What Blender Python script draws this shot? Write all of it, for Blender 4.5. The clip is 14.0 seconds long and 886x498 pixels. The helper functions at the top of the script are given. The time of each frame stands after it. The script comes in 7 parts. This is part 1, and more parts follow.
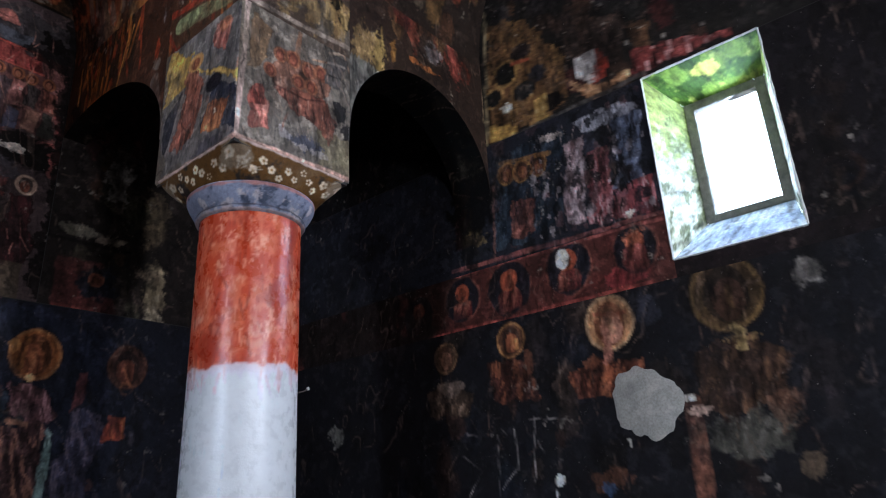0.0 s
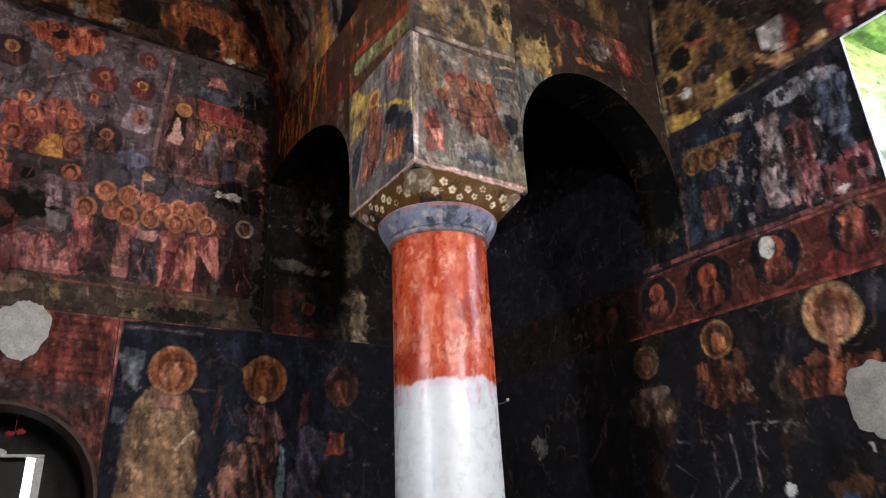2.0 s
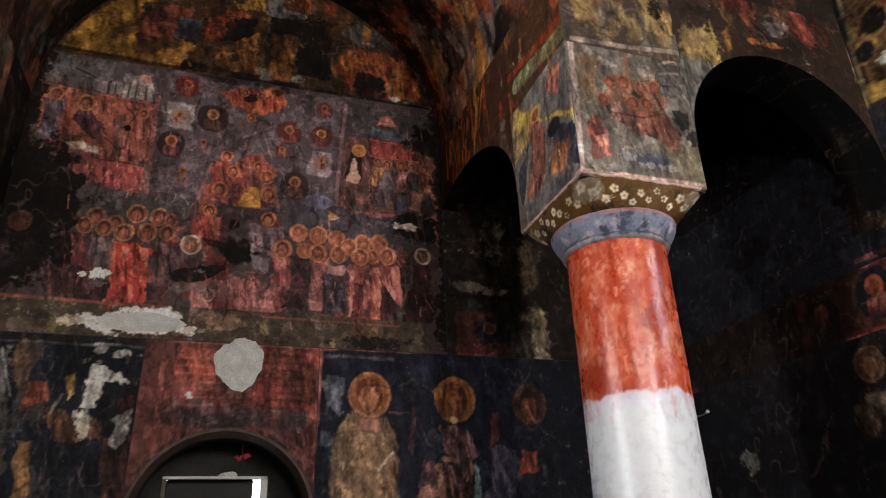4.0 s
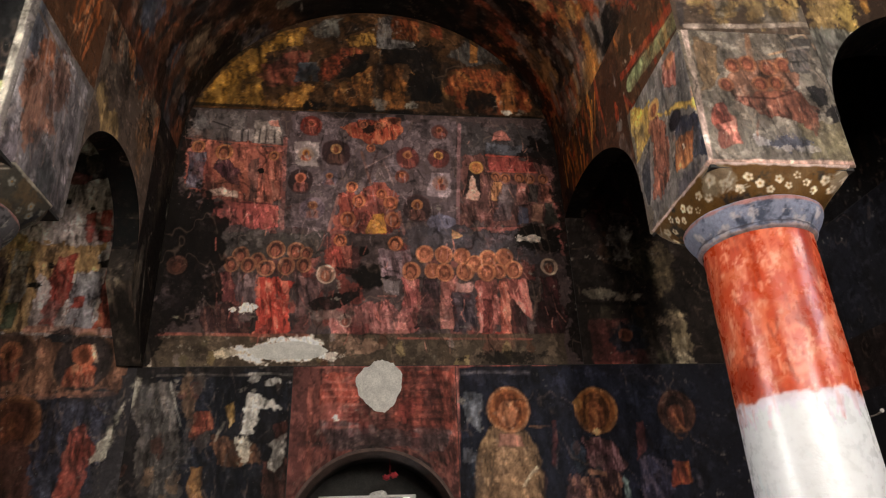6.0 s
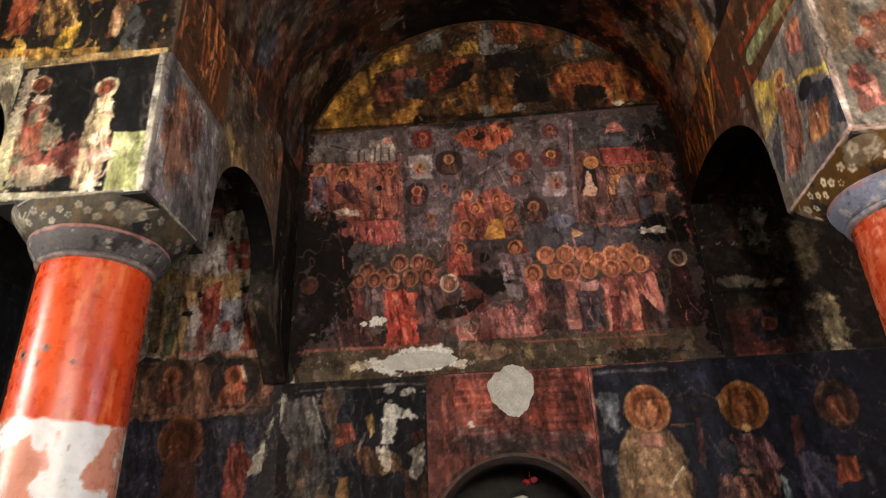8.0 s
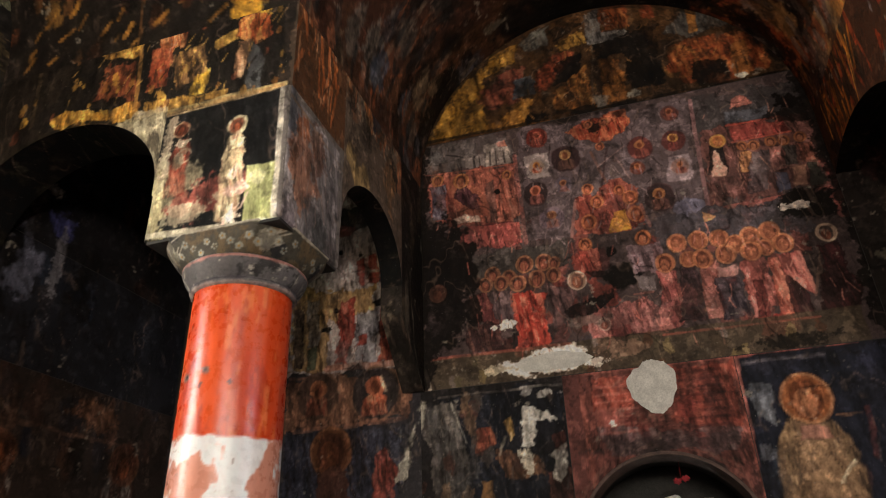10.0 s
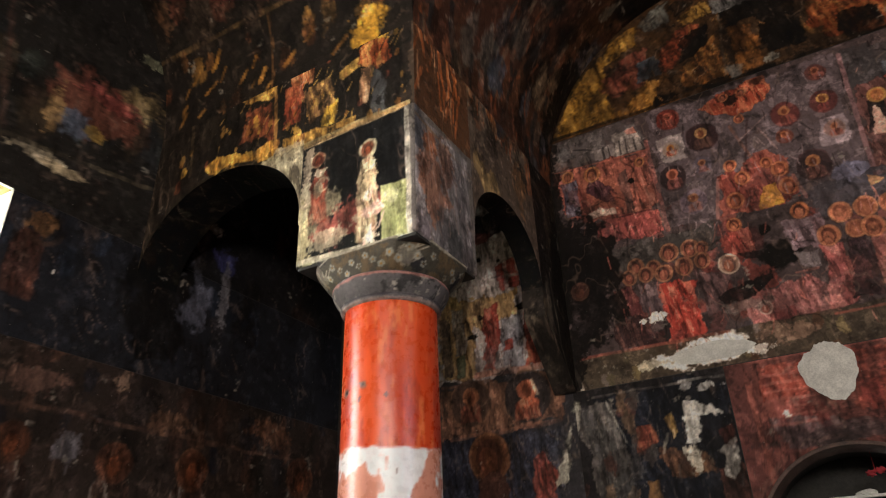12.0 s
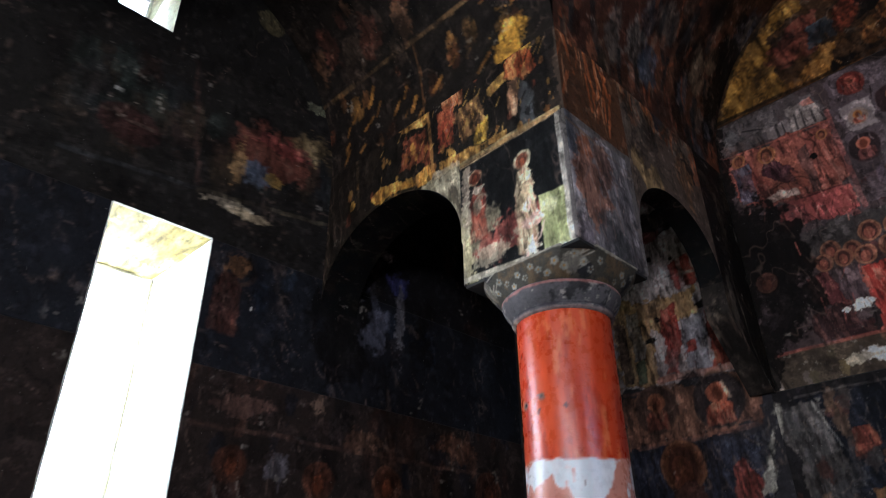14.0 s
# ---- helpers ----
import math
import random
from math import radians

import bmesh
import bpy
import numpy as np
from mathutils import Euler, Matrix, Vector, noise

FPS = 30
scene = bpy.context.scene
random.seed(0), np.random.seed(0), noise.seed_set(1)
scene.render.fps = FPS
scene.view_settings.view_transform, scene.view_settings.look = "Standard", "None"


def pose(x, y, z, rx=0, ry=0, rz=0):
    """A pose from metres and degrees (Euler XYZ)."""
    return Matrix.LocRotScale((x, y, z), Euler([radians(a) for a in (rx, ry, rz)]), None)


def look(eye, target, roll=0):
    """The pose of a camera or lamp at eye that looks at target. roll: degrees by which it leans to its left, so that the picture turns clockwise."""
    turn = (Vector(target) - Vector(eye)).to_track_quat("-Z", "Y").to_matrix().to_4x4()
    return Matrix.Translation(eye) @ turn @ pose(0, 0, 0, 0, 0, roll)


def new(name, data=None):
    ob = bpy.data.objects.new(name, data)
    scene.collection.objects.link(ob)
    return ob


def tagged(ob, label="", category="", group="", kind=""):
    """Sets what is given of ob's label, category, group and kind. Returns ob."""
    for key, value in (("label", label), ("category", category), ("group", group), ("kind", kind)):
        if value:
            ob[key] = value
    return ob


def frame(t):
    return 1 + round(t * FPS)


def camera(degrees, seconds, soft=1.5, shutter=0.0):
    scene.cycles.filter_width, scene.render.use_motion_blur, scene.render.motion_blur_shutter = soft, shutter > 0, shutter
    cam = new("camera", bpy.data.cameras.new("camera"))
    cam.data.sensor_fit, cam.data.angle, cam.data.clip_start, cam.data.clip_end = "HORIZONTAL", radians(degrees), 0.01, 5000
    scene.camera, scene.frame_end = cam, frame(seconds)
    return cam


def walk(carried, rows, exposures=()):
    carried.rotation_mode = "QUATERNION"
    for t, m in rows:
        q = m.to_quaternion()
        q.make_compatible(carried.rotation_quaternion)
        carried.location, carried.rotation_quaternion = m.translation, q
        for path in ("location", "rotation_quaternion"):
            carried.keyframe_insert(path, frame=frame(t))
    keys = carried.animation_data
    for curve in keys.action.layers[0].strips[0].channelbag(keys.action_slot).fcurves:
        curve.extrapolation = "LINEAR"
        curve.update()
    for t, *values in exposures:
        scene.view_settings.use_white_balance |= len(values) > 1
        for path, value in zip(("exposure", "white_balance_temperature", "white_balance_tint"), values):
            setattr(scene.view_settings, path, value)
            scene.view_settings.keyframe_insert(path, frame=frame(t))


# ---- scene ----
cam = camera(66.49, 14.0, soft=1.2)
PATH = [
    (0.0, pose(0, 0, 1.6, 110.51, 2.98, -49.60)),
    (0.5, pose(0, 0, 1.6, 110.88, 2.74, -46.02)),
    (1.0, pose(0, 0, 1.6, 111.33, 2.77, -41.57)),
    (1.5, pose(0, 0, 1.6, 111.72, 2.67, -37.44)),
    (2.0, pose(0, 0, 1.6, 112.11, 2.61, -33.03)),
    (2.5, pose(0, 0, 1.6, 112.61, 2.51, -28.87)),
    (3.0, pose(0, 0, 1.6, 113.06, 2.25, -24.39)),
    (3.5, pose(0, 0, 1.6, 113.62, 1.98, -20.70)),
    (6.0, pose(0, 0, 1.6, 115.68, 2.00, -5.69)),
    (6.5, pose(0, 0, 1.6, 115.97, 2.02, -2.90)),
    (7.0, pose(0, 0, 1.6, 116.19, 1.91, -0.06)),
    (7.5, pose(0, 0, 1.6, 116.32, 1.98, 2.64)),
    (8.0, pose(0, 0, 1.6, 116.46, 1.97, 5.59)),
    (10.5, pose(0, 0, 1.6, 117.32, 1.75, 20.24)),
    (11.0, pose(0, 0, 1.6, 117.53, 1.60, 23.28)),
    (11.5, pose(0, 0, 1.6, 117.68, 1.70, 26.27)),
    (12.0, pose(0, 0, 1.6, 117.88, 1.94, 30.24)),
    (12.5, pose(0, 0, 1.6, 118.09, 1.71, 34.35)),
    (13.0, pose(0, 0, 1.6, 118.41, 1.05, 38.27)),
    (13.5, pose(0, 0, 1.6, 118.72, 0.84, 41.78)),
    (14.0, pose(0, 0, 1.6, 119.19, 0.53, 45.20)),
]
EXPOSURES = [
    (0.0, -0.86, 5300, 11), (1.5, -0.34, 6000, 11), (3.0, -0.42, 6100, 11), (3.7, -0.52, 6300, 11), (6.0, -0.19, 6900, 11), (8.0, -0.14, 7200, 11),
    (10.5, -0.44, 7300, 11), (11.5, -0.44, 7200, 11), (12.1, -0.44, 6900, 11), (13.0, -0.86, 6000, 10), (14.0, -0.91, 5400, 10),
]
walk(cam, PATH, EXPOSURES)
CROSS = 1.42            # half width of the crossing and of the vaulted arms
FRONT, WEST = 2.30, 4.30   # east face of the columns' piers, west wall
NORTH, SOUTH = 3.335, -3.43
CY = FRONT - CROSS      # middle of the north and south arms
SPRING, ARCH_SPRING = 4.46, 3.44
BACK = FRONT + 0.68     # west face of the piers

# ---------------- light ----------------
world = bpy.data.worlds.new("sky")
scene.world = world
world.use_nodes = True
wn = world.node_tree.nodes
sky = wn.new("ShaderNodeTexSky")
sky.sky_type = "NISHITA"
sky.sun_disc = False
sky.sun_elevation, sky.sun_rotation = radians(48), radians(200)
wn["Background"].inputs["Strength"].default_value = 0.12
world.node_tree.links.new(sky.outputs[0], wn["Background"].inputs["Color"])

sun_data = bpy.data.lights.new("sun", "SUN")
sun_data.energy, sun_data.angle, sun_data.color = 3.0, radians(0.5), (1.0, 0.95, 0.87)
sun = new("sun", sun_data)
sun.matrix_world = look((-3, -6, 9), (0, 0, 0))


def window_light(name, eye, target, width, height, watts, colour):
    data = bpy.data.lights.new(name, "AREA")
    data.shape, data.size, data.size_y = "RECTANGLE", width, height
    data.energy, data.color = watts, colour
    ob = new(name, data)
    ob.matrix_world = look(eye, target)
    return ob


window_light("daylight_apse_window", (0.0, -3.72, 3.4), (0.0, 2.6, 3.0), 0.9, 1.5, 180, (1.0, 0.95, 0.9))
# Added, unseen source that lights the fresco behind the south arcade.
window_light("added_northeast_daylight", (2.35, -3.72, 3.25), (-1.9, 4.3, 3.2), 0.5, 1.2, 260, (1.0, 0.95, 0.9))
window_light("daylight_north_window", (3.80, 0.80, 3.36), (1.7, 1.9, 2.7), 0.36, 0.72, 68, (0.72, 0.85, 1.0))
window_light("daylight_south_window", (-4.02, 1.10, 2.85), (3.3, 1.9, 2.6), 0.4, 1.3, 150, (0.92, 0.96, 1.0))
window_light("daylight_south_upper_window", (-3.95, 1.00, 5.2), (-1.0, 1.4, 3.6), 0.3, 0.7, 25, (0.92, 0.96, 1.0))

# ---------------- materials ----------------


def material(name):
    m = bpy.data.materials.new(name)
    m.use_nodes = True
    return m, m.node_tree.nodes, m.node_tree.links, m.node_tree.nodes["Principled BSDF"]


def noise_node(n, l, scale, detail=6.0, rough=0.6):
    k = n.new("ShaderNodeTexNoise")
    k.inputs["Scale"].default_value, k.inputs["Detail"].default_value, k.inputs["Roughness"].default_value = scale, detail, rough
    geo = n.new("ShaderNodeNewGeometry")
    l.new(geo.outputs["Position"], k.inputs["Vector"])
    return k


def ramp(n, l, src, stops):
    r = n.new("ShaderNodeValToRGB")
    e = r.color_ramp.elements
    while len(e) < len(stops):
        e.new(0.5)
    for k, (p, c) in zip(e, stops):
        k.position, k.color = p, (*c, 1)
    l.new(src, r.inputs[0])
    return r


def mixed(n, l, mode, fac, a, b):
    k = n.new("ShaderNodeMix")
    k.data_type, k.blend_type = "RGBA", mode
    for socket, v in ((k.inputs[0], fac), (k.inputs[6], a), (k.inputs[7], b)):
        if isinstance(v, (int, float)):
            socket.default_value = v
        elif isinstance(v, tuple):
            socket.default_value = (*v, 1)
        else:
            l.new(v, socket)
    return k.outputs[2]


def bumped(n, l, bsdf, height, strength, distance):
    b = n.new("ShaderNodeBump")
    b.inputs["Strength"].default_value, b.inputs["Distance"].default_value = strength, distance
    l.new(height, b.inputs["Height"])
    l.new(b.outputs[0], bsdf.inputs["Normal"])


def fresco_material():
    """Painted lime plaster: the colour comes with the mesh, grain and wear come on top."""
    m, n, l, p = material("fresco")
    a = n.new("ShaderNodeAttribute")
    a.attribute_name = "paint"
    big, mid, fine = noise_node(n, l, 5, 5), noise_node(n, l, 44, 8, 0.8), noise_node(n, l, 150, 3)
    c = mixed(n, l, "MULTIPLY", 1.0, a.outputs["Color"], ramp(n, l, mid.outputs[0], [(0.32, (0.66, 0.65, 0.64)), (0.50, (1, 1, 1)), (0.70, (1.32, 1.29, 1.25))]).outputs[0])
    c = mixed(n, l, "MULTIPLY", 0.7, c, ramp(n, l, big.outputs[0], [(0.3, (0.7, 0.68, 0.66)), (0.65, (1.1, 1.1, 1.1))]).outputs[0])
    fl = ramp(n, l, noise_node(n, l, 46, 4, 0.75).outputs[0], [(0.68, (0, 0, 0)), (0.73, (1, 1, 1))])
    c = mixed(n, l, "MIX", fl.outputs[0], c, mixed(n, l, "MIX", 0.45, a.outputs["Color"], (0.42, 0.38, 0.33)))
    l.new(c, p.inputs["Base Color"])
    l.new(ramp(n, l, mid.outputs[0], [(0.3, (0.48,) * 3), (0.7, (0.78,) * 3)]).outputs[0], p.inputs["Roughness"])
    p.inputs["Specular IOR Level"].default_value = 0.10
    bumped(n, l, p, mixed(n, l, "ADD", 0.35, mid.outputs[0], fine.outputs[0]), 0.35, 0.006)
    return m


def plain_material(name, lo, hi, scale=12, rough=0.75, bump=0.3, distance=0.006, metal=0.0):
    m, n, l, p = material(name)
    k, f = noise_node(n, l, scale, 7, 0.62), noise_node(n, l, scale * 8, 4)
    c = ramp(n, l, k.outputs[0], [(0.3, lo), (0.7, hi)]).outputs[0]
    c = mixed(n, l, "MULTIPLY", 0.5, c, ramp(n, l, f.outputs[0], [(0.3, (0.6,) * 3), (0.6, (1.08,) * 3)]).outputs[0])
    l.new(c, p.inputs["Base Color"])
    p.inputs["Roughness"].default_value, p.inputs["Metallic"].default_value = rough, metal
    bumped(n, l, p, mixed(n, l, "ADD", 0.4, k.outputs[0], f.outputs[0]), bump, distance)
    return m


def glow_material(name, colour, strength):
    m, n, l, p = material(name)
    p.inputs["Base Color"].default_value = (*colour, 1)
    p.inputs["Emission Color"].default_value = (*colour, 1)
    p.inputs["Emission Strength"].default_value = strength
    return m


FRESCO = fresco_material()
SOOT = plain_material("sooty_plaster", (0.008, 0.007, 0.006), (0.030, 0.024, 0.020), 7)
LIME = plain_material("pale_lime_plaster", (0.50, 0.48, 0.44), (0.76, 0.73, 0.67), 14, 0.85, 0.5)
STONE = plain_material("stone_floor", (0.05, 0.045, 0.04), (0.11, 0.10, 0.09), 6)
WOOD = plain_material("old_dark_wood", (0.05, 0.032, 0.02), (0.12, 0.08, 0.05), 18, 0.6)
FRAME_WOOD = plain_material("weathered_grey_wood", (0.12, 0.11, 0.09), (0.26, 0.24, 0.19), 25, 0.7)
DAY = glow_material("daylight_sky", (0.95, 0.98, 1.0), 9.0)
glass_m, _n, _l, _p = material("window_glass")
_p.inputs["Transmission Weight"].default_value, _p.inputs["Roughness"].default_value = 1.0, 0.05
GLASS = glass_m

# ---------------- painter ----------------


def value_noise(u, v, cell, seed, octaves=4, gain=0.55):
    """Smooth noise from 0 to 1 at the places u, v (metres), largest cell in metres."""
    total, weight, amp = np.zeros_like(u), 0.0, 1.0
    for o in range(octaves):
        rs = np.random.RandomState(seed * 31 + o)
        g = rs.rand(97, 97)
        a, b = u / cell + 13.7 * seed, v / cell + 7.3 * seed
        i, j = np.floor(a).astype(int), np.floor(b).astype(int)
        s, t = a - i, b - j
        s, t = s * s * (3 - 2 * s), t * t * (3 - 2 * t)
        i0, i1, j0, j1 = i % 97, (i + 1) % 97, j % 97, (j + 1) % 97
        total += amp * ((g[i0, j0] * (1 - s) + g[i1, j0] * s) * (1 - t) + (g[i0, j1] * (1 - s) + g[i1, j1] * s) * t)
        weight += amp
        amp *= gain
        cell *= 0.47
    return total / weight


def rgb(text):
    """A colour by its light-linear hundredths: '40 20 10'."""
    return np.array([float(k) / 100 for k in text.split()])


class Canvas:
    """A painter on a surface: u and v are metres on it, colours go onto its points."""

    def __init__(self, u, v, ground, seed=1, wobble=0.012, brushed=1.7):
        self.raw_u, self.raw_v, self.seed = u, v, seed
        self.rs = np.random.RandomState(seed)
        self.u = u + wobble * 2 * (value_noise(u, v, 0.11, seed + 50, 3) - 0.5)
        self.v = v + wobble * 2 * (value_noise(u, v, 0.13, seed + 90, 3) - 0.5)
        self.c = np.broadcast_to(rgb(ground), (*u.shape, 3)).copy()
        self.fine = value_noise(u, v, 0.05, seed + 7, 3)
        self.mid = value_noise(u, v, 0.14, seed + 17, 4, 0.65)
        self.worn_away = value_noise(u, v, 0.30, seed + 37, 6, 0.78)
        brush = value_noise(u * 2.2 + 0.3 * v, v * 0.7, 0.09, seed + 27, 4, 0.7)
        self.brush = np.clip(1 + (brush - 0.5) * brushed, 0.4, 1.6)[..., None]

    def near(self, u0, u1, v0, v1, pad=0.05):
        """The block of points round a box, as a pair of slices, or None."""
        m = (self.raw_u > u0 - pad) & (self.raw_u < u1 + pad) & (self.raw_v > v0 - pad) & (self.raw_v < v1 + pad)
        i, j = np.flatnonzero(m.any(1)), np.flatnonzero(m.any(0))
        return (slice(i[0], i[-1] + 1), slice(j[0], j[-1] + 1)) if len(i) and len(j) else None

    def put(self, mask, colour, alpha=1.0, at=(slice(None), slice(None))):
        m = np.clip(mask, 0, 1)[..., None] * alpha
        self.c[at] += (rgb(colour) * self.brush[at] - self.c[at]) * m

    def soft(self, d, at, edge=0.008):
        """1 inside (d < 0), 0 outside, with a worn edge."""
        return np.clip(0.5 - d / edge - (self.fine[at] - 0.5) * 2.2, 0, 1)

    def box(self, u0, u1, v0, v1, colour, alpha=1.0):
        at = self.near(u0, u1, v0, v1)
        if at:
            u, v = self.u[at], self.v[at]
            self.put(self.soft(np.maximum(np.maximum(u0 - u, u - u1), np.maximum(v0 - v, v - v1)), at), colour, alpha, at)

    def line(self, u0, v0, u1, v1, w, colour, alpha=1.0):
        at = self.near(min(u0, u1), max(u0, u1), min(v0, v1), max(v0, v1), w + 0.04)
        if at:
            u, v, du, dv = self.u[at], self.v[at], u1 - u0, v1 - v0
            t = np.clip(((u - u0) * du + (v - v0) * dv) / (du * du + dv * dv), 0, 1)
            worn = alpha * np.clip(1.9 - 1.1 * self.mid[at] * 2, 0.25, 1)
            self.put(np.clip(0.5 - (np.hypot(u - u0 - t * du, v - v0 - t * dv) - w / 2) / 0.006 - (self.fine[at] - 0.5), 0, 1) * worn, colour, 1.0, at)

    def oval(self, u, v, a, b, colour, alpha=1.0):
        at = self.near(u - a, u + a, v - b, v + b)
        if at:
            self.put(self.soft((np.hypot((self.u[at] - u) / a, (self.v[at] - v) / b) - 1) * min(a, b), at), colour, alpha, at)

    def ring(self, u, v, r, w, colour, alpha=1.0, stretch=1.0):
        at = self.near(u - r, u + r, v - r * stretch, v + r * stretch, w + 0.04)
        if at:
            worn = alpha * np.clip(1.7 - 1.4 * self.mid[at] * 2, 0.1, 1)
            self.put(self.soft(np.abs(np.hypot(self.u[at] - u, (self.v[at] - v) / stretch) - r) - w / 2, at) * worn, colour, 1.0, at)

    def shape(self, pts, colour, alpha=0.95, fold="", edge=0.005):
        """A flat form with a crisp, slightly chipped outline; fold: the tone of its lit streaks."""
        us, vs = [p[0] for p in pts], [p[1] for p in pts]
        at = self.near(min(us), max(us), min(vs), max(vs), 0.02)
        if not at:
            return
        u, v = self.u[at], self.v[at]
        inside, d = np.zeros(u.shape, bool), np.full(u.shape, 9.0)
        for (a, b), (e, f) in zip(pts, pts[1:] + pts[:1]):
            t = np.clip(((u - a) * (e - a) + (v - b) * (f - b)) / ((e - a) ** 2 + (f - b) ** 2 + 1e-9), 0, 1)
            d = np.minimum(d, np.hypot(u - a - t * (e - a), v - b - t * (f - b)))
            if b != f:
                inside ^= ((b > v) != (f > v)) & (u < (e - a) * (v - b) / (f - b) + a)
        d = np.where(inside, -d, d)
        rag = min(0.07, max(0.008, 0.21 * min(max(us) - min(us), max(vs) - min(vs))))
        d = d + rag * 2.4 * (self.mid[at] - 0.5) + 0.014 * (self.fine[at] - 0.5)
        m = np.clip(0.5 - d / edge, 0, 1) * np.clip(2.1 - 2.3 * self.worn_away[at], 0.12, 1)
        self.put(m, colour, alpha, at)
        if fold:
            k = self.seed + int(abs(us[0]) * 997) % 60
            streak = value_noise(u * 4.0 + 0.7 * v, v * 0.9, 0.11, k, 3)
            self.put(m * np.clip((streak - 0.55) * 14, 0, 1), fold, 0.8, at)
            self.put(m * np.clip((0.40 - streak) * 12, 0, 1), "3 2.2 2", 0.6, at)
        self.put(np.clip(1 - np.abs(d + 0.002) / 0.006, 0, 1) * np.clip(1.3 - 1.6 * self.worn_away[at], 0, 1), "3 2.2 2", 0.45, at)

    def head(self, u, v, r, halo, rim, hair, face):
        """A halo with its rim and dark outline, and a plain oval in it."""
        at = self.near(u - r, u + r, v - 1.1 * r, v + 1.1 * r, 0.02)
        if not at:
            return
        x, y = (self.u[at] - u) / r, (self.v[at] - v) / (1.08 * r)
        q, soft = np.hypot(x, y), 0.006 / r
        worn = np.clip(2.1 - 2.1 * self.worn_away[at], 0.55, 1)
        for dist, tone, alpha in ((q - 1.06, "5 3 2.6", 0.4), (q - 1.0, rim, 0.7), (q - 0.88, halo, 0.8), (np.hypot(x / 0.62, (y + 0.02) / 0.78) - 1, hair, 0.85), (np.hypot((x + 0.06) / 0.44, (y + 0.18) / 0.58) - 1, face, 0.85)):
            self.put(np.clip(0.5 - dist / soft * 0.7 - (self.fine[at] - 0.5) * 0.9, 0, 1) * worn, tone, alpha, at)
        self.put(np.clip(0.5 - (np.hypot((x + 0.1) / 0.10, (y + 0.12) / 0.34) - 1) / soft * 0.2, 0, 1) * worn * 0.4, rim, 0.8, at)

    def robe(self, u, v0, v1, w, colour, fold, alpha=0.9):
        """A plain standing shape, narrow at the shoulders, with streaks as folds."""
        at = self.near(u - w / 2, u + w / 2, v0, v1)
        if not at:
            return
        uu, vv = self.u[at], self.v[at]
        s = np.clip((vv - v0) / (v1 - v0), 0, 1)
        half = w / 2 * (1 - 0.5 * np.clip((s - 0.72) / 0.28, 0, 1) ** 2) * (0.92 + 0.08 * np.clip(1 - s, 0, 1))
        m = self.soft(np.maximum(np.abs(uu - u) - half, np.maximum(v0 - vv, vv - v1)), at, 0.014)
        m = m * np.clip(1.35 - 0.9 * self.mid[at] * (1.6 - s), 0, 1)
        self.put(m, colour, alpha, at)
        k = self.seed + int(abs(u) * 997) % 60
        streak = value_noise(uu * 5.0 + 0.8 * vv, vv * 0.8, 0.12, k, 3)
        self.put(m * np.clip((streak - 0.54) * 9, 0, 1), fold, alpha * 0.85, at)
        self.put(m * np.clip((0.42 - streak) * 9, 0, 1), "3 2.2 2", alpha * 0.7, at)

    def saint(self, u, v, r, halo, edge, robe, fold, face="16 7 4", length=0.0, turn=0.0):
        """Halo, plain oval and robe: the bare shapes of a standing figure."""
        if length:
            self.robe(u - turn * r, v - r - length, v - 0.55 * r, r * 2.5, robe, fold)
        self.oval(u, v, r, r, halo, 0.85)
        self.ring(u, v, r * 0.97, max(0.008, r * 0.13), edge, 0.9)
        self.ring(u, v, r * 0.80, max(0.005, r * 0.05), "8 5 3", 0.6)
        self.oval(u, v - 0.02 * r, 0.52 * r, 0.66 * r, "7 3.6 2.4", 0.8)
        self.oval(u, v - 0.18 * r, 0.34 * r, 0.50 * r, face, 0.9)

    def medallion(self, u, v, r, ground, edge, robe, halo):
        self.oval(u, v, r, r * 1.08, ground, 0.9)
        self.robe(u, v - 0.9 * r, v - 0.05 * r, r * 1.1, robe, edge)
        self.oval(u, v + 0.3 * r, 0.42 * r, 0.42 * r, halo, 0.9)
        self.oval(u, v + 0.26 * r, 0.2 * r, 0.28 * r, "14 6 4", 0.8)
        self.ring(u, v, r, r * 0.12, edge, 0.75, 1.08)

    def mottle(self, colour, cell, level, alpha, seed, box=None, tall=1.0, sharp=9.0):
        """Blotches of another colour where noise passes a level; tall > 1 draws them out along v."""
        m = np.clip((value_noise(self.raw_u, self.raw_v / tall, cell, self.seed * 3 + seed, 5, 0.62) - level) * sharp, 0, 1)
        if box:
            u0, u1, v0, v1 = box
            d = np.minimum(np.minimum(self.u - u0, u1 - self.u), np.minimum(self.v - v0, v1 - self.v))
            m = m * np.clip(d / 0.06 + 0.3, 0, 1)
        self.put(m, colour, alpha)

    def blotch(self, u, v, a, b, colour, alpha=1.0, rough=0.9, seed=0):
        """A ragged spot: flaked paint, bare plaster, soot or painted-in shade."""
        at = self.near(u - 1.9 * a, u + 1.9 * a, v - 1.9 * b, v + 1.9 * b, 0.0)
        if at:
            uu, vv = self.raw_u[at], self.raw_v[at]
            n = value_noise(uu, vv, min(a, b) * 0.8 + 0.02, self.seed + seed + int(abs(u * 131 + v * 57)) % 80, 4, 0.7)
            self.put(np.clip((1 - np.hypot((uu - u) / a, (vv - v) / b) + (n - 0.5) * 2.2 * rough) * 5, 0, 1), colour, alpha, at)

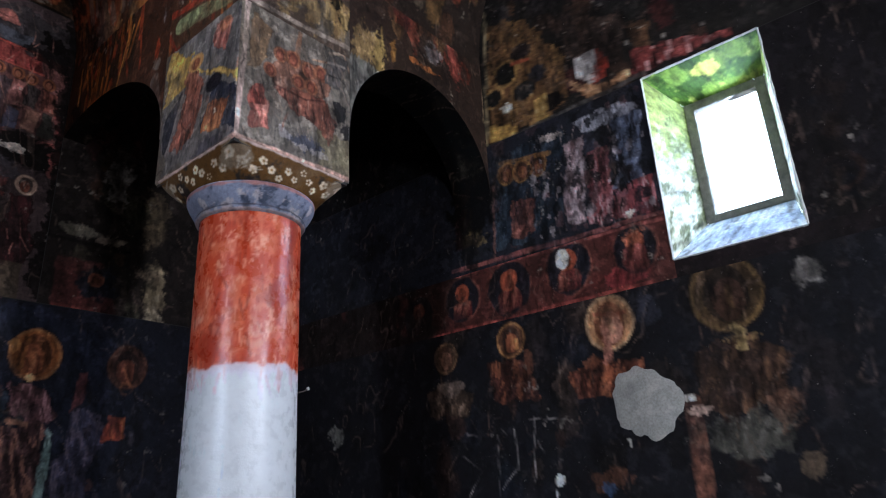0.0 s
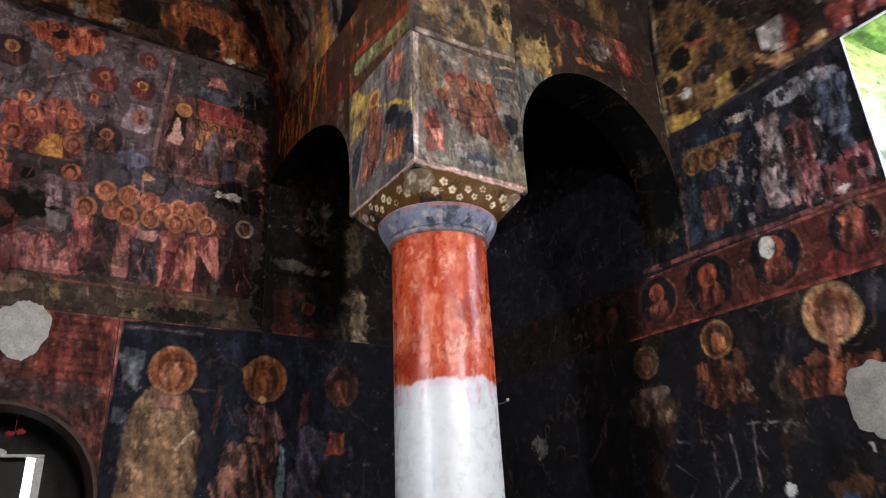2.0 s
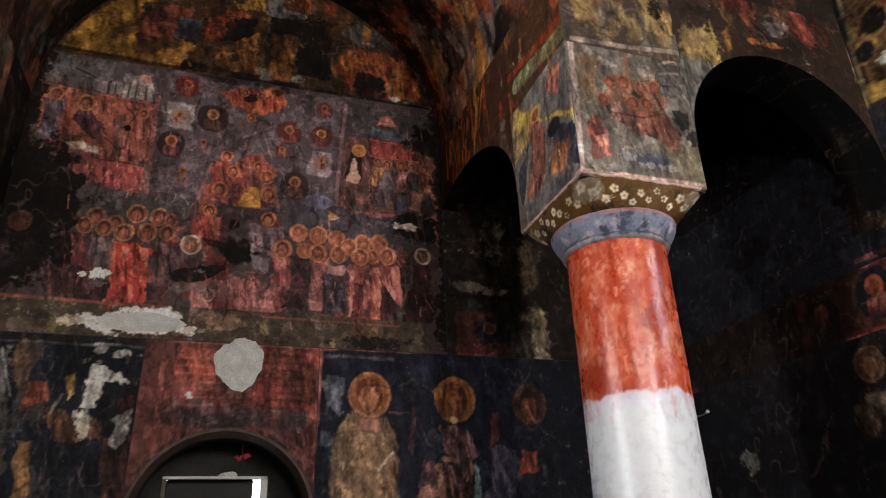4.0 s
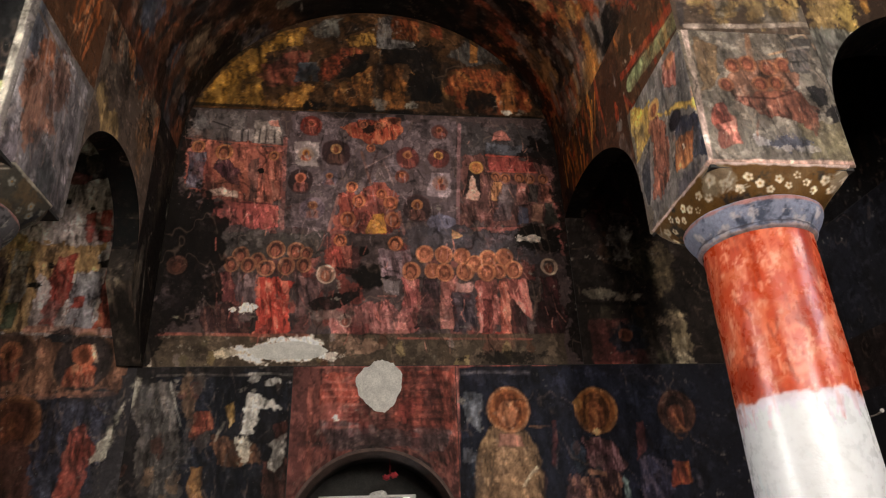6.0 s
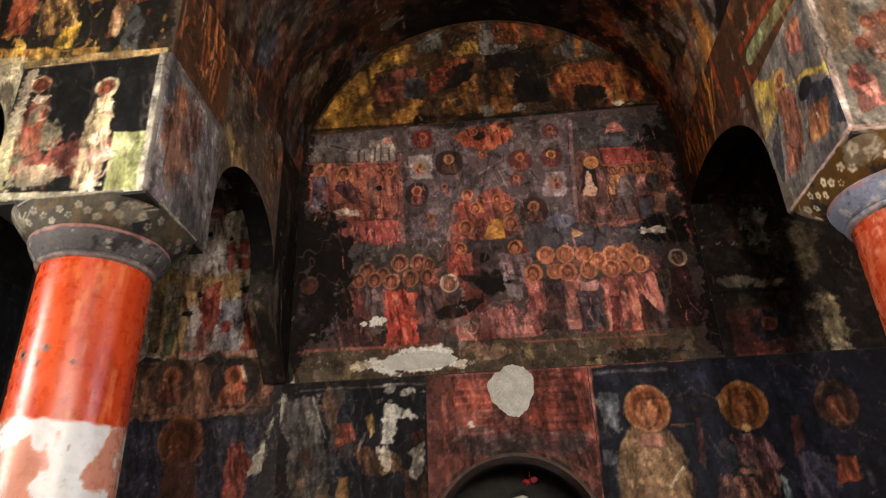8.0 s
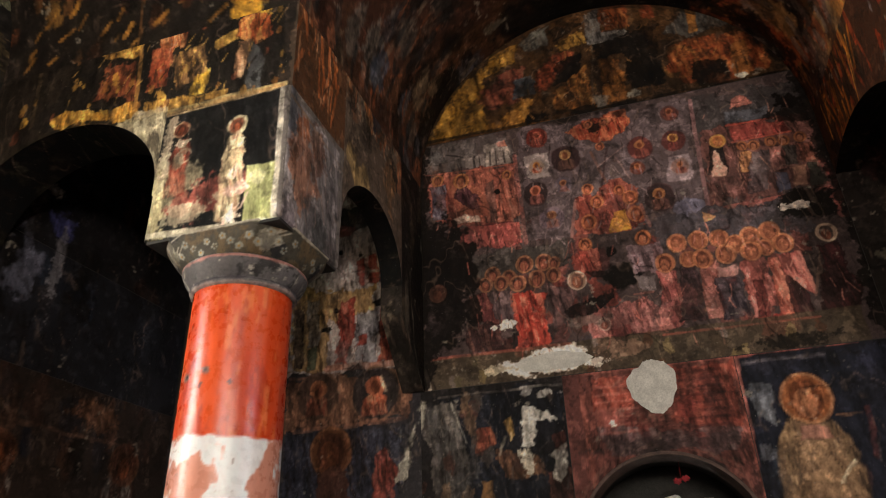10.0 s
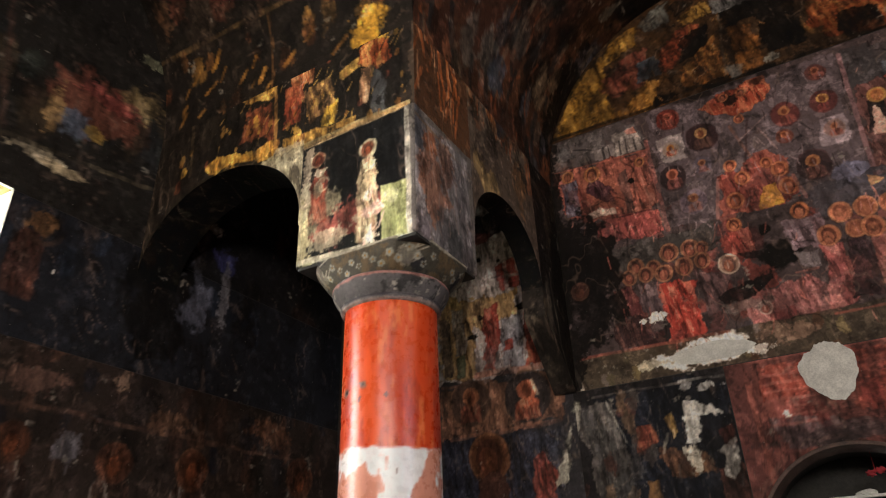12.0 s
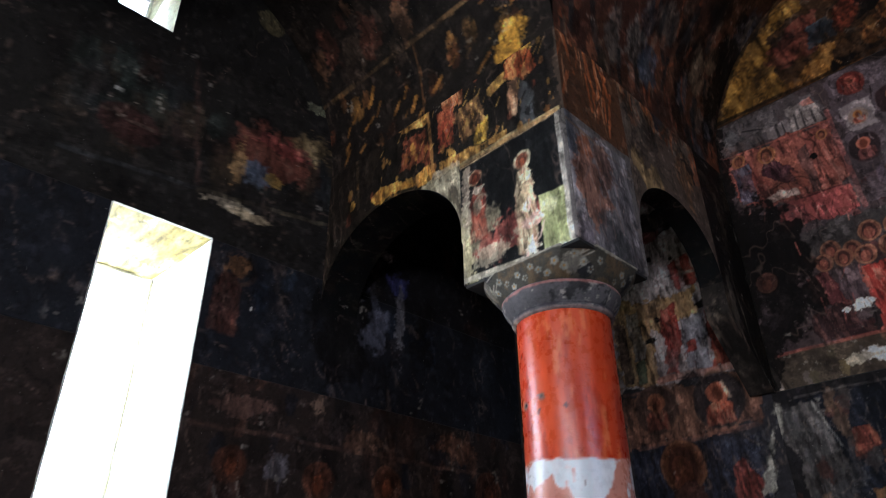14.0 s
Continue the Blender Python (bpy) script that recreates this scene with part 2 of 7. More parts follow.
    def strokes(self, u0, u1, v0, v1, count, colour, length, w, alpha=0.7, lean=0.0):
        """Short brush strokes, mostly upright."""
        for _ in range(count):
            u, v, k = self.rs.uniform(u0, u1), self.rs.uniform(v0, v1), self.rs.uniform(0.5, 1.3) * length
            q = lean + self.rs.normal(0, 0.25)
            self.line(u, v, u + k * math.sin(q), v + k * math.cos(q), w * self.rs.uniform(0.6, 1.4), colour, alpha)

    def writing(self, u0, u1, v0, v1, rows, colour, alpha=0.5):
        """Rows of short bars for writing that cannot be read."""
        for k in range(rows):
            v = v1 - (k + 0.5) * (v1 - v0) / rows
            u = u0
            while u < u1:
                w = self.rs.uniform(0.02, 0.09)
                self.line(u, v, min(u + w, u1), v, (v1 - v0) / rows * 0.38, colour, alpha * self.rs.uniform(0.4, 1))
                u += w + 0.02

    def daub(self, u0, u1, v0, v1, count, palette, size, alpha=0.75):
        """Loose dabs of several colours, slightly upright, for what has faded past telling."""
        for k in range(count):
            a = size * self.rs.uniform(0.35, 1.1)
            self.blotch(self.rs.uniform(u0, u1), self.rs.uniform(v0, v1), a * 0.55, a, palette[k % len(palette)], alpha * self.rs.uniform(0.5, 1), 0.8, k)

    def drawing(self, u0, u1, v0, v1, count, tone, length=0.10, w=0.006, alpha=0.7):
        """Thin curved brush lines: outlines and folds that are still to be seen."""
        for _ in range(count):
            u, v, q = self.rs.uniform(u0, u1), self.rs.uniform(v0, v1), self.rs.normal(0, 0.28)
            bend, k = self.rs.normal(0, 0.16), length * self.rs.uniform(0.35, 1.2) / 3
            for _step in range(3):
                a, b = u + k * math.sin(q), v - k * math.cos(q)
                self.line(u, v, a, b, w, tone, alpha)
                u, v, q = a, b, q + bend

    def worn(self, fleck="34 31 27", amount=0.72, soot=0.5, soot_level=0.52):
        """Flaked specks and soot over the whole surface."""
        self.mottle("3 2.5 2.2", 0.55, soot_level, soot, 11, sharp=4)
        self.mottle("2.4 2 1.8", 0.20, 0.57, soot * 1.2, 12, sharp=9)
        self.mottle("2.4 2 1.8", 0.05, 0.60, min(0.6, soot * 1.0), 14, sharp=12)
        light = np.clip((value_noise(self.raw_u, self.raw_v, 0.06, self.seed * 3 + 15, 4, 0.7) - 0.58) * 10, 0, 1)[..., None]
        self.c *= 1 + 0.5 * light
        for k, (tone, cell, tall, alpha) in enumerate((("1.8 1.5 1.4", 0.22, 1.8, 0.55), ("1.8 1.5 1.4", 0.10, 2.4, 0.45), ("40 30 24", 0.16, 2.0, 0.22))):
            n = value_noise(self.raw_u + 0.2 * self.raw_v, self.raw_v / tall, cell, self.seed * 5 + 61 + k, 3, 0.5)
            self.put(np.clip(1 - np.abs(n - 0.5) / 0.022, 0, 1) * np.clip((self.mid - 0.42) * 6, 0, 1), tone, alpha)
        chip = np.clip((value_noise(self.raw_u, self.raw_v, 0.07, self.seed * 3 + 13, 5, 0.62) - amount) * 14, 0, 1)
        self.put(chip * np.clip((value_noise(self.raw_u, self.raw_v, 0.5, self.seed + 19, 3) - 0.5) * 8, 0, 1), fleck, 0.6)
        return self


DEPTH = 1.48


def lay(name, x, y, z, colours, flip=False, mat=None, parent=None):
    """A smooth sheet of quads through the points of the arrays x, y, z, with its paint."""
    h, w = x.shape
    me = bpy.data.meshes.new(name)
    co = np.stack([np.broadcast_to(k, (h, w)) for k in (x, y, z)], -1).reshape(-1, 3).astype(np.float32)
    i = np.arange(h * w).reshape(h, w)
    q = np.stack([i[:-1, :-1], i[:-1, 1:], i[1:, 1:], i[1:, :-1]], -1).reshape(-1, 4)
    if flip:
        q = q[:, ::-1]
    me.vertices.add(h * w)
    me.vertices.foreach_set("co", co.ravel())
    me.loops.add(q.size)
    me.loops.foreach_set("vertex_index", q.ravel().astype(np.int32))
    me.polygons.add(len(q))
    me.polygons.foreach_set("loop_start", np.arange(0, q.size, 4, dtype=np.int32))
    me.update(calc_edges=True)
    att = me.color_attributes.new("paint", "FLOAT_COLOR", "POINT")
    rgba = np.ones((h * w, 4), np.float32)
    rgba[:, :3] = np.clip(0.25 * (colours.reshape(-1, 3) / 0.25) ** DEPTH, 0.004, 0.82)   # depth of the pigment
    att.data.foreach_set("color", rgba.ravel())
    me.materials.append(mat or FRESCO)
    me.polygons.foreach_set("use_smooth", np.ones(len(q), bool))
    ob = new(name, me)
    if parent:
        ob.parent = parent
    return ob


def spans(u0, u1, v0, v1, step):
    """A grid of places on a flat face."""
    nu, nv = max(2, int((u1 - u0) / step) + 1), max(2, int((v1 - v0) / step) + 1)
    return np.meshgrid(np.linspace(u0, u1, nu), np.linspace(v0, v1, nv))


def part(name, bm, mat, parent=None, label=""):
    me = bpy.data.meshes.new(name)
    bmesh.ops.recalc_face_normals(bm, faces=bm.faces)
    bm.to_mesh(me)
    bm.free()
    me.materials.append(mat)
    ob = new(name, me)
    if parent:
        ob.parent = parent
    if label:
        tagged(ob, label)
    return ob


def boxes(*cuboids, bevel=0.0):
    """Boxes (x0, x1, y0, y1, z0, z1) in one bmesh."""
    bm = bmesh.new()
    for x0, x1, y0, y1, z0, z1 in cuboids:
        m = Matrix.LocRotScale(((x0 + x1) / 2, (y0 + y1) / 2, (z0 + z1) / 2), None, (x1 - x0, y1 - y0, z1 - z0))
        bmesh.ops.create_cube(bm, size=1, matrix=m)
    if bevel:
        bmesh.ops.bevel(bm, geom=bm.edges[:], offset=bevel, segments=2, affect="EDGES")
    return bm


def prism(outline, axis, a, b, bm=None):
    """An outline of (u, z) pushed through from a to b along x or y."""
    bm = bm or bmesh.new()
    at = (lambda u, z, k: (k, u, z)) if axis == "x" else (lambda u, z, k: (u, k, z))
    lo, hi = [bm.verts.new(at(u, z, a)) for u, z in outline], [bm.verts.new(at(u, z, b)) for u, z in outline]
    bm.faces.new(lo)
    bm.faces.new(hi[::-1])
    for k in range(len(outline)):
        j = (k + 1) % len(outline)
        bm.faces.new((lo[k], lo[j], hi[j], hi[k]))
    return bm


def arch_points(u0, u1, spring, n=28):
    c, r = (u0 + u1) / 2, (u1 - u0) / 2
    return [(c - r * math.cos(math.pi * k / n), spring + r * math.sin(math.pi * k / n)) for k in range(n + 1)]


def turned(profile, n=64, bm=None):
    """A turned body round the z axis from (radius, z) pairs."""
    bm = bm or bmesh.new()
    rings = [[bm.verts.new((r * math.cos(2 * math.pi * k / n), r * math.sin(2 * math.pi * k / n), z)) for k in range(n)] for r, z in profile]
    for lo, hi in zip(rings, rings[1:]):
        for k in range(n):
            bm.faces.new((lo[k], lo[(k + 1) % n], hi[(k + 1) % n], hi[k])).smooth = True
    bm.faces.new(rings[0][::-1])
    bm.faces.new(rings[-1])
    return bm

# ---------------- large structure ----------------
tagged(part("floor", boxes((-4.2, 4.2, -4.4, 5.2, -0.2, 0.0)), STONE), "worn grey stone floor of the church", "floor", kind="structure")
tagged(part("ground", boxes((-60, 60, -60, 60, -0.6, -0.21)), STONE), "bare ground round the church", "ground", kind="structure")

DOOR_X, DOOR_R, DOOR_SPRING = 0.03, 0.52, 1.78
bm = boxes((-4.1, DOOR_X - DOOR_R, WEST + 0.006, 5.0, 0, 6.6), (DOOR_X + DOOR_R, 4.1, WEST + 0.006, 5.0, 0, 6.6))
top = arch_points(DOOR_X - DOOR_R, DOOR_X + DOOR_R, DOOR_SPRING)
prism([*top, (DOOR_X + DOOR_R, 6.6), (DOOR_X - DOOR_R, 6.6)], "y", WEST + 0.006, 5.0, bm)
tagged(part("wall_west", bm, SOOT), "thick sooty plastered wall with an arched doorway", "wall", kind="structure")


def holed_wall(name, x0, x1, holes, label):
    """A side wall from x0 to x1 with right-angled holes (y0, y1, z0, z1), given from the lowest up."""
    cuts, z = [], 0.0
    for y0, y1, z0, z1 in holes:
        cuts += [(x0, x1, -4.2, 5.0, z, z0), (x0, x1, -4.2, y0, z0, z1), (x0, x1, y1, 5.0, z0, z1)]
        z = z1
    cuts.append((x0, x1, -4.2, 5.0, z, 6.6))
    return tagged(part(name, boxes(*cuts), SOOT), label, "wall", kind="structure")


N_WIN = (0.54, 1.185, 2.715, 3.82)
S_WIN = (0.91, 1.495, 1.72, 3.63)
S_UP = (0.64, 0.99, 4.97, 5.75)
holed_wall("wall_north", NORTH + 0.006, 3.74, [N_WIN], "thick dark plastered side wall with one window")
holed_wall("wall_south", -4.0, SOUTH - 0.006, [S_WIN, S_UP], "thick dark plastered side wall with two windows")
east = [(-4.1, -0.45, -4.2, -3.7, 0, 6.6), (0.45, 2.1, -4.2, -3.7, 0, 6.6), (2.6, 4.1, -4.2, -3.7, 0, 6.6), (2.1, 2.6, -4.2, -3.7, 0, 2.6), (2.1, 2.6, -4.2, -3.7, 3.9, 6.6), (-0.45, 0.45, -4.2, -3.7, 0, 2.65), (-0.45, 0.45, -4.2, -3.7, 4.15, 6.6)]
tagged(part("wall_east", boxes(*east), SOOT), "sooty plastered wall behind the crossing", "wall", kind="structure")
roof = [(-4.2, 4.2, -4.4, CY - CROSS, 6.0, 6.3), (-4.2, 4.2, FRONT, 5.2, 6.0, 6.3), (-4.2, -CROSS, CY - CROSS, FRONT, 6.0, 6.3), (CROSS, 4.2, CY - CROSS, FRONT, 6.0, 6.3)]
tagged(part("ceiling", boxes(*roof), SOOT), "masonry above the vaults", "ceiling", kind="structure")

# dome over the crossing
bm = bmesh.new()
n_ring = 40
prof = [(CROSS * 1.45, 6.0), (CROSS * 1.0, 6.25), (CROSS, 7.4), (CROSS * 0.87, 8.1), (CROSS * 0.5, 8.65), (0.02, 8.82)]
rings = [[bm.verts.new((r * math.cos(2 * math.pi * k / n_ring), CY + r * math.sin(2 * math.pi * k / n_ring), z)) for k in range(n_ring)] for r, z in prof]
for lo, hi in zip(rings, rings[1:]):
    for k in range(n_ring):
        bm.faces.new((lo[k], lo[(k + 1) % n_ring], hi[(k + 1) % n_ring], hi[k])).smooth = True
bm.faces.new(rings[-1])
tagged(part("dome", bm, SOOT), "dark dome over the crossing", "dome", kind="structure")


def vault(name, along, a, b, centre, canvas_of, label):
    """A round vault of half width CROSS along x or y."""
    turn, run = np.meshgrid(np.linspace(0, math.pi, 300), np.linspace(a, b, max(40, int(abs(b - a) / 0.014))))
    across, z = centre + CROSS * np.cos(turn), SPRING + CROSS * np.sin(turn)
    c = canvas_of(run, turn * CROSS)
    x, y = (run, across) if along == "x" else (across, run)
    return tagged(lay(name, x, y, z, c.c), label, "vault", kind="structure")


def arch_wall(name, along, u0, u1, face, back, canvas, label, rise=1.0, stop=99.0, step=0.011):
    """Wall over an arch, from the arch up to the vault: painted face, soffit and rear face. rise: height by half width; stop: where another wall cuts the arch."""
    n = int((u1 - u0) / step) * 2
    c, r = (u0 + u1) / 2, (u1 - u0) / 2
    k = np.linspace(0, math.pi if stop >= u1 else math.acos((c - stop) / r), n)
    u, zb = c - r * np.cos(k), ARCH_SPRING + r * rise * np.sin(k)
    s = np.linspace(0, 1, 110)[:, None]
    z = zb + (SPRING + 0.02 - zb) * s
    uu = np.broadcast_to(u, z.shape)
    place = (lambda u_, w: (u_, w)) if along == "x" else (lambda u_, w: (w, u_))
    cv = canvas(uu, z)
    root = new(name)
    tagged(root, label, "arch", kind="structure")
    x, y = place(uu, np.full_like(z, face))
    lay("spandrel", x, y, z, cv.c, parent=root)
    x, y = place(uu, np.full_like(z, back))
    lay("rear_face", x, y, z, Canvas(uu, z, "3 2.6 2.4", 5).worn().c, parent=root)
    w = np.linspace(face, back, 60)[:, None]
    us, zs = np.broadcast_to(u, (60, n)), np.broadcast_to(zb, (60, n))
    # Near-black soffit: the shade under the arch is in its base colour.
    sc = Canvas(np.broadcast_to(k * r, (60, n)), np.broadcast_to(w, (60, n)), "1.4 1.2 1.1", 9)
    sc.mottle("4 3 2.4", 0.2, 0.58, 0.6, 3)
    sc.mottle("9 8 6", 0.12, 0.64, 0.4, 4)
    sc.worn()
    x, y = place(us, np.broadcast_to(w, us.shape))
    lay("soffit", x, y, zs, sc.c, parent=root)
    return root

# ---------------- painted surfaces ----------------
RED, PINK, MAROON, OCHRE, GOLD = "27 8.5 6.5", "33 15 13", "12 4.6 4.2", "28 15 7", "38 24 12"
BLUEGREY, NAVY, BLACK, WHITE = "13 11.5 12.5", "3 3.2 4.2", "2.0 1.7 1.5", "64 61 55"
GREEN, TAN, BROWN, GREY = "12 11 7.5", "34 23 14", "13 7.6 5", "19 17 15.5"


def panel(canvas, x, y, z, label, fields=()):
    """A wall painting; fields (name, u0, u1, v0, v1) split it into the painted fields that it shows."""
    if not fields:
        return tagged(lay("fresco", x, y, z, canvas.c), label, "fresco", "wall paintings")
    root = tagged(new("fresco"), label, "fresco", "wall paintings")
    uu, vv = canvas.raw_u[0], canvas.raw_v[:, 0]
    for name, u0, u1, v0, v1 in fields:
        j0, j1 = np.searchsorted(uu, u0), min(np.searchsorted(uu, u1), len(uu) - 1)
        i0, i1 = np.searchsorted(vv, v0), min(np.searchsorted(vv, v1), len(vv) - 1)
        at = (slice(i0, i1 + 1), slice(j0, j1 + 1))
        lay(name, x[at], y[at], z[at], canvas.c[at], parent=root)
    return root


def flat(u, at):
    return np.full_like(u, at)


# --- west wall ---
def scar(c):
    """A long filled crack in the plaster beside the arcade."""
    c.shape([(-1.45, 2.77), (-1.42, 2.76), (-1.47, 2.60), (-1.52, 2.42), (-1.57, 2.31), (-1.67, 2.17), (-1.69, 2.17), (-1.60, 2.33), (-1.56, 2.49), (-1.51, 2.63)], "36 33.5 29", 0.9, "", 0.012)


def west_main():
    u, z = spans(-CROSS, CROSS, 2.835, 4.84, 0.005)
    c = Canvas(u, z, "10.5 8.6 8.4", 61, 0.005, 0.6)
    c.daub(-1.40, 1.17, 2.86, 4.84, 70, (MAROON, BROWN, BLACK, PINK, BLUEGREY,), 0.12, 0.60)
    c.daub(-0.52, 0.54, 3.79, 4.70, 26, (GREY, BLUEGREY, "22 21 25",), 0.10, 0.70)
    c.daub(0.22, 1.16, 3.01, 3.76, 30, (PINK, RED, "30 12 10",), 0.12, 0.60)
    c.daub(-1.06, -0.11, 3.05, 3.75, 26, (MAROON, RED, "20 7 6",), 0.12, 0.60)
    c.shape([(-1.40, 4.85), (-0.68, 4.82), (-0.65, 4.52), (-1.40, 4.57)], "14 13 12.5")
    c.shape([(-1.38, 4.72), (-1.28, 4.79), (-1.19, 4.66), (-1.39, 4.65)], "19 18.5 18")
    c.shape([(-1.06, 4.66), (-0.89, 4.66), (-0.88, 4.54), (-1.05, 4.56)], "22 20 19")
    c.shape([(-0.88, 4.74), (-0.72, 4.77), (-0.69, 4.68), (-0.69, 4.53), (-0.88, 4.54)], "34 31 28")
    c.shape([(-0.80, 4.74), (-0.72, 4.76), (-0.70, 4.69), (-0.78, 4.70)], "36 18 14")
    c.line(-0.980, 4.652, -0.975, 4.553, 0.017, "5 4.5 4.5", 0.9)
    c.line(-0.935, 4.651, -0.930, 4.551, 0.011, "5 4.5 4.5", 0.9)
    c.line(-0.846, 4.666, -0.843, 4.548, 0.014, "6 5.5 5.5", 0.9)
    c.line(-0.801, 4.683, -0.798, 4.547, 0.011, "6 5.5 5.5", 0.9)
    c.line(-0.740, 4.662, -0.736, 4.545, 0.014, "6 5.5 5.5", 0.9)
    c.line(-1.204, 4.723, -1.064, 4.673, 0.014, "5 4.5 4.5", 0.9)
    c.line(-1.251, 4.652, -1.241, 4.570, 0.020, "5 4.5 4.5", 0.8)
    c.shape([(-1.43, 4.57), (-0.65, 4.51), (-0.64, 4.00), (-1.16, 4.04), (-1.33, 4.12)], "27 12.5 10", fold="33 16 12")
    c.shape([(-1.12, 4.04), (-0.65, 4.02), (-0.65, 3.82), (-1.15, 3.84)], "29 11.5 10.5", fold="33 14 12")
    c.shape([(-1.20, 4.37), (-1.14, 4.52), (-1.04, 4.52), (-0.94, 4.32), (-0.86, 4.13), (-0.96, 4.10), (-1.13, 4.16)], "30 15 11")
    c.shape([(-1.33, 4.44), (-1.22, 4.44), (-1.20, 4.12), (-1.33, 4.14)], "10 9.5 11.5", fold="19 18 20")
    c.shape([(-1.14, 4.42), (-1.05, 4.43), (-0.93, 4.20), (-0.94, 4.13), (-1.10, 4.23), (-1.16, 4.32)], "9 5 6", fold="17 10 10")
    c.shape([(-1.17, 4.13), (-1.07, 4.16), (-0.96, 4.12), (-0.96, 4.07), (-1.15, 4.08)], "52 44 38")
    c.shape([(-0.97, 4.26), (-0.86, 4.13), (-0.87, 4.09), (-0.95, 4.10)], "36 16 12")
    c.shape([(-0.90, 4.39), (-0.83, 4.42), (-0.82, 4.03), (-0.88, 4.05)], "15 10 9", fold="22 13 11")
    c.shape([(-0.79, 4.44), (-0.72, 4.44), (-0.67, 4.04), (-0.82, 4.04)], "34 16 12.5", fold="44 25 20")
    for u_, v_, r_ in ((-1.278, 4.495, 0.048), (-1.087, 4.453, 0.062), (-0.727, 4.429, 0.037),):
        c.head(u_, v_, r_, "28 14 8", "44 27 14", "7 4 3.5", "26 13 9")
    c.blotch(-0.811, 4.297, 0.028, 0.026, BLACK, 1.0, 0.4)
    c.line(-0.655, 4.587, -0.635, 3.828, 0.031, "33 17 15", 0.9)
    c.line(-1.430, 4.567, -0.653, 4.514, 0.013, "38 17 13", 0.8)
    c.line(-0.951, 4.031, -0.651, 4.016, 0.010, "9 4 4", 0.8)
    c.shape([(-0.64, 4.82), (0.64, 4.78), (0.60, 3.83), (-0.61, 3.83)], "15 12.8 13.2")
    c.shape([(-0.58, 4.55), (-0.41, 4.55), (-0.40, 4.35), (-0.58, 4.35)], "31 28 27")
    c.shape([(0.43, 4.32), (0.58, 4.32), (0.57, 4.11), (0.41, 4.13)], "30 26 27")
    c.medallion(-0.470, 4.709, 0.082, "20 6 4.5", "14 7 6", "33 14 11", "36 15 11")
    c.medallion(-0.495, 4.448, 0.057, "30 24 20", "34 30 27", "30 12 8", "40 22 9")
    c.medallion(-0.277, 4.473, 0.108, "6 4 4", "9 6 6", "17 11 9", "34 23 13")
    c.medallion(-0.527, 4.216, 0.094, "6 4.5 4.5", "12 9 9", "34 17 15", "42 20 14")
    c.medallion(-0.317, 4.248, 0.064, "17 15 17", "12 11 12", "28 15 13", "36 20 12")
    c.medallion(-0.430, 3.989, 0.088, "18 15 17", "30 26 26", "30 17 14", "26 15 9")
    c.medallion(0.508, 4.686, 0.062, "14 7 6", "12 9 9", "30 14 11", "34 17 11")
    c.medallion(0.493, 4.448, 0.082, "13 6 5.5", "10 6 6", "25 10 9", "40 26 12")
    c.medallion(0.260, 4.441, 0.088, "14 6 5.5", "11 7 7", "27 12 10", "34 19 11")
    c.medallion(0.216, 4.274, 0.051, "17 8 6", "16 14 15", "30 13 10", "36 18 10")
    c.medallion(0.498, 4.225, 0.062, "28 20 18", "33 29 28", "34 16 13", "36 19 12")
    c.medallion(0.326, 4.005, 0.102, "7 5 5", "12 8 8", "30 17 14", "44 25 14")
    c.shape([(-0.26, 4.71), (-0.05, 4.79), (0.19, 4.79), (0.25, 4.68), (0.18, 4.59), (0.04, 4.54), (-0.18, 4.61)], "33 11 7", fold="44 22 14")
    c.blotch(-0.038, 4.685, 0.064, 0.071, BLACK, 0.9)
    for u_, v_, r_ in ((-0.075, 4.738, 0.034), (0.042, 4.727, 0.034), (-0.019, 4.521, 0.034),):
        c.head(u_, v_, r_, "34 15 9", "46 26 15", "9 5 4", "30 14 10")
    c.line(-0.090, 4.488, -0.003, 4.157, 0.020, "24 15 12", 0.8)
    c.line(0.033, 4.502, -0.064, 4.125, 0.014, "9 6 6", 0.8)
    c.line(0.075, 4.412, 0.155, 4.202, 0.011, "26 20 19", 0.7)
    c.line(0.151, 4.480, -0.060, 4.346, 0.011, "26 20 19", 0.7)
    c.shape([(-0.24, 4.11), (-0.06, 4.18), (0.08, 4.20), (0.16, 4.10), (0.22, 3.89), (0.20, 3.81), (-0.27, 3.82)], "26 10 8", fold="38 18 14")
    for u_, v_, r_ in ((-0.150, 4.178, 0.043), (-0.101, 4.060, 0.048), (-0.175, 3.908, 0.057), (0.066, 4.121, 0.040),):
        c.head(u_, v_, r_, "33 15 9", "44 24 14", "11 5 4", "32 15 10")
    for u_, v_, r_ in ((0.130, 4.049, 0.054), (0.153, 3.913, 0.060),):
        c.head(u_, v_, r_, "33 15 9", "44 24 14", "11 5 4", "32 15 10")
    c.shape([(-0.00, 3.96), (0.09, 3.97), (0.10, 3.81), (-0.03, 3.81)], "46 29 9")
    c.line(-0.249, 4.098, -0.306, 3.817, 0.023, "33 20 18", 0.8)
    c.line(0.193, 3.977, 0.227, 3.799, 0.023, "33 20 18", 0.8)
    c.shape([(0.41, 3.91), (0.48, 3.98), (0.59, 3.92), (0.58, 3.79), (0.40, 3.80)], "21 21 26")
    c.shape([(0.67, 4.77), (1.44, 4.76), (1.40, 4.45), (0.66, 4.48)], "9 8.5 8.5")
    c.ring(0.755, 4.641, 0.057, 0.014, "17 15 14", 0.8, 1.3)
    c.shape([(0.93, 4.71), (1.01, 4.74), (1.10, 4.61), (0.92, 4.62)], "35 18 15")
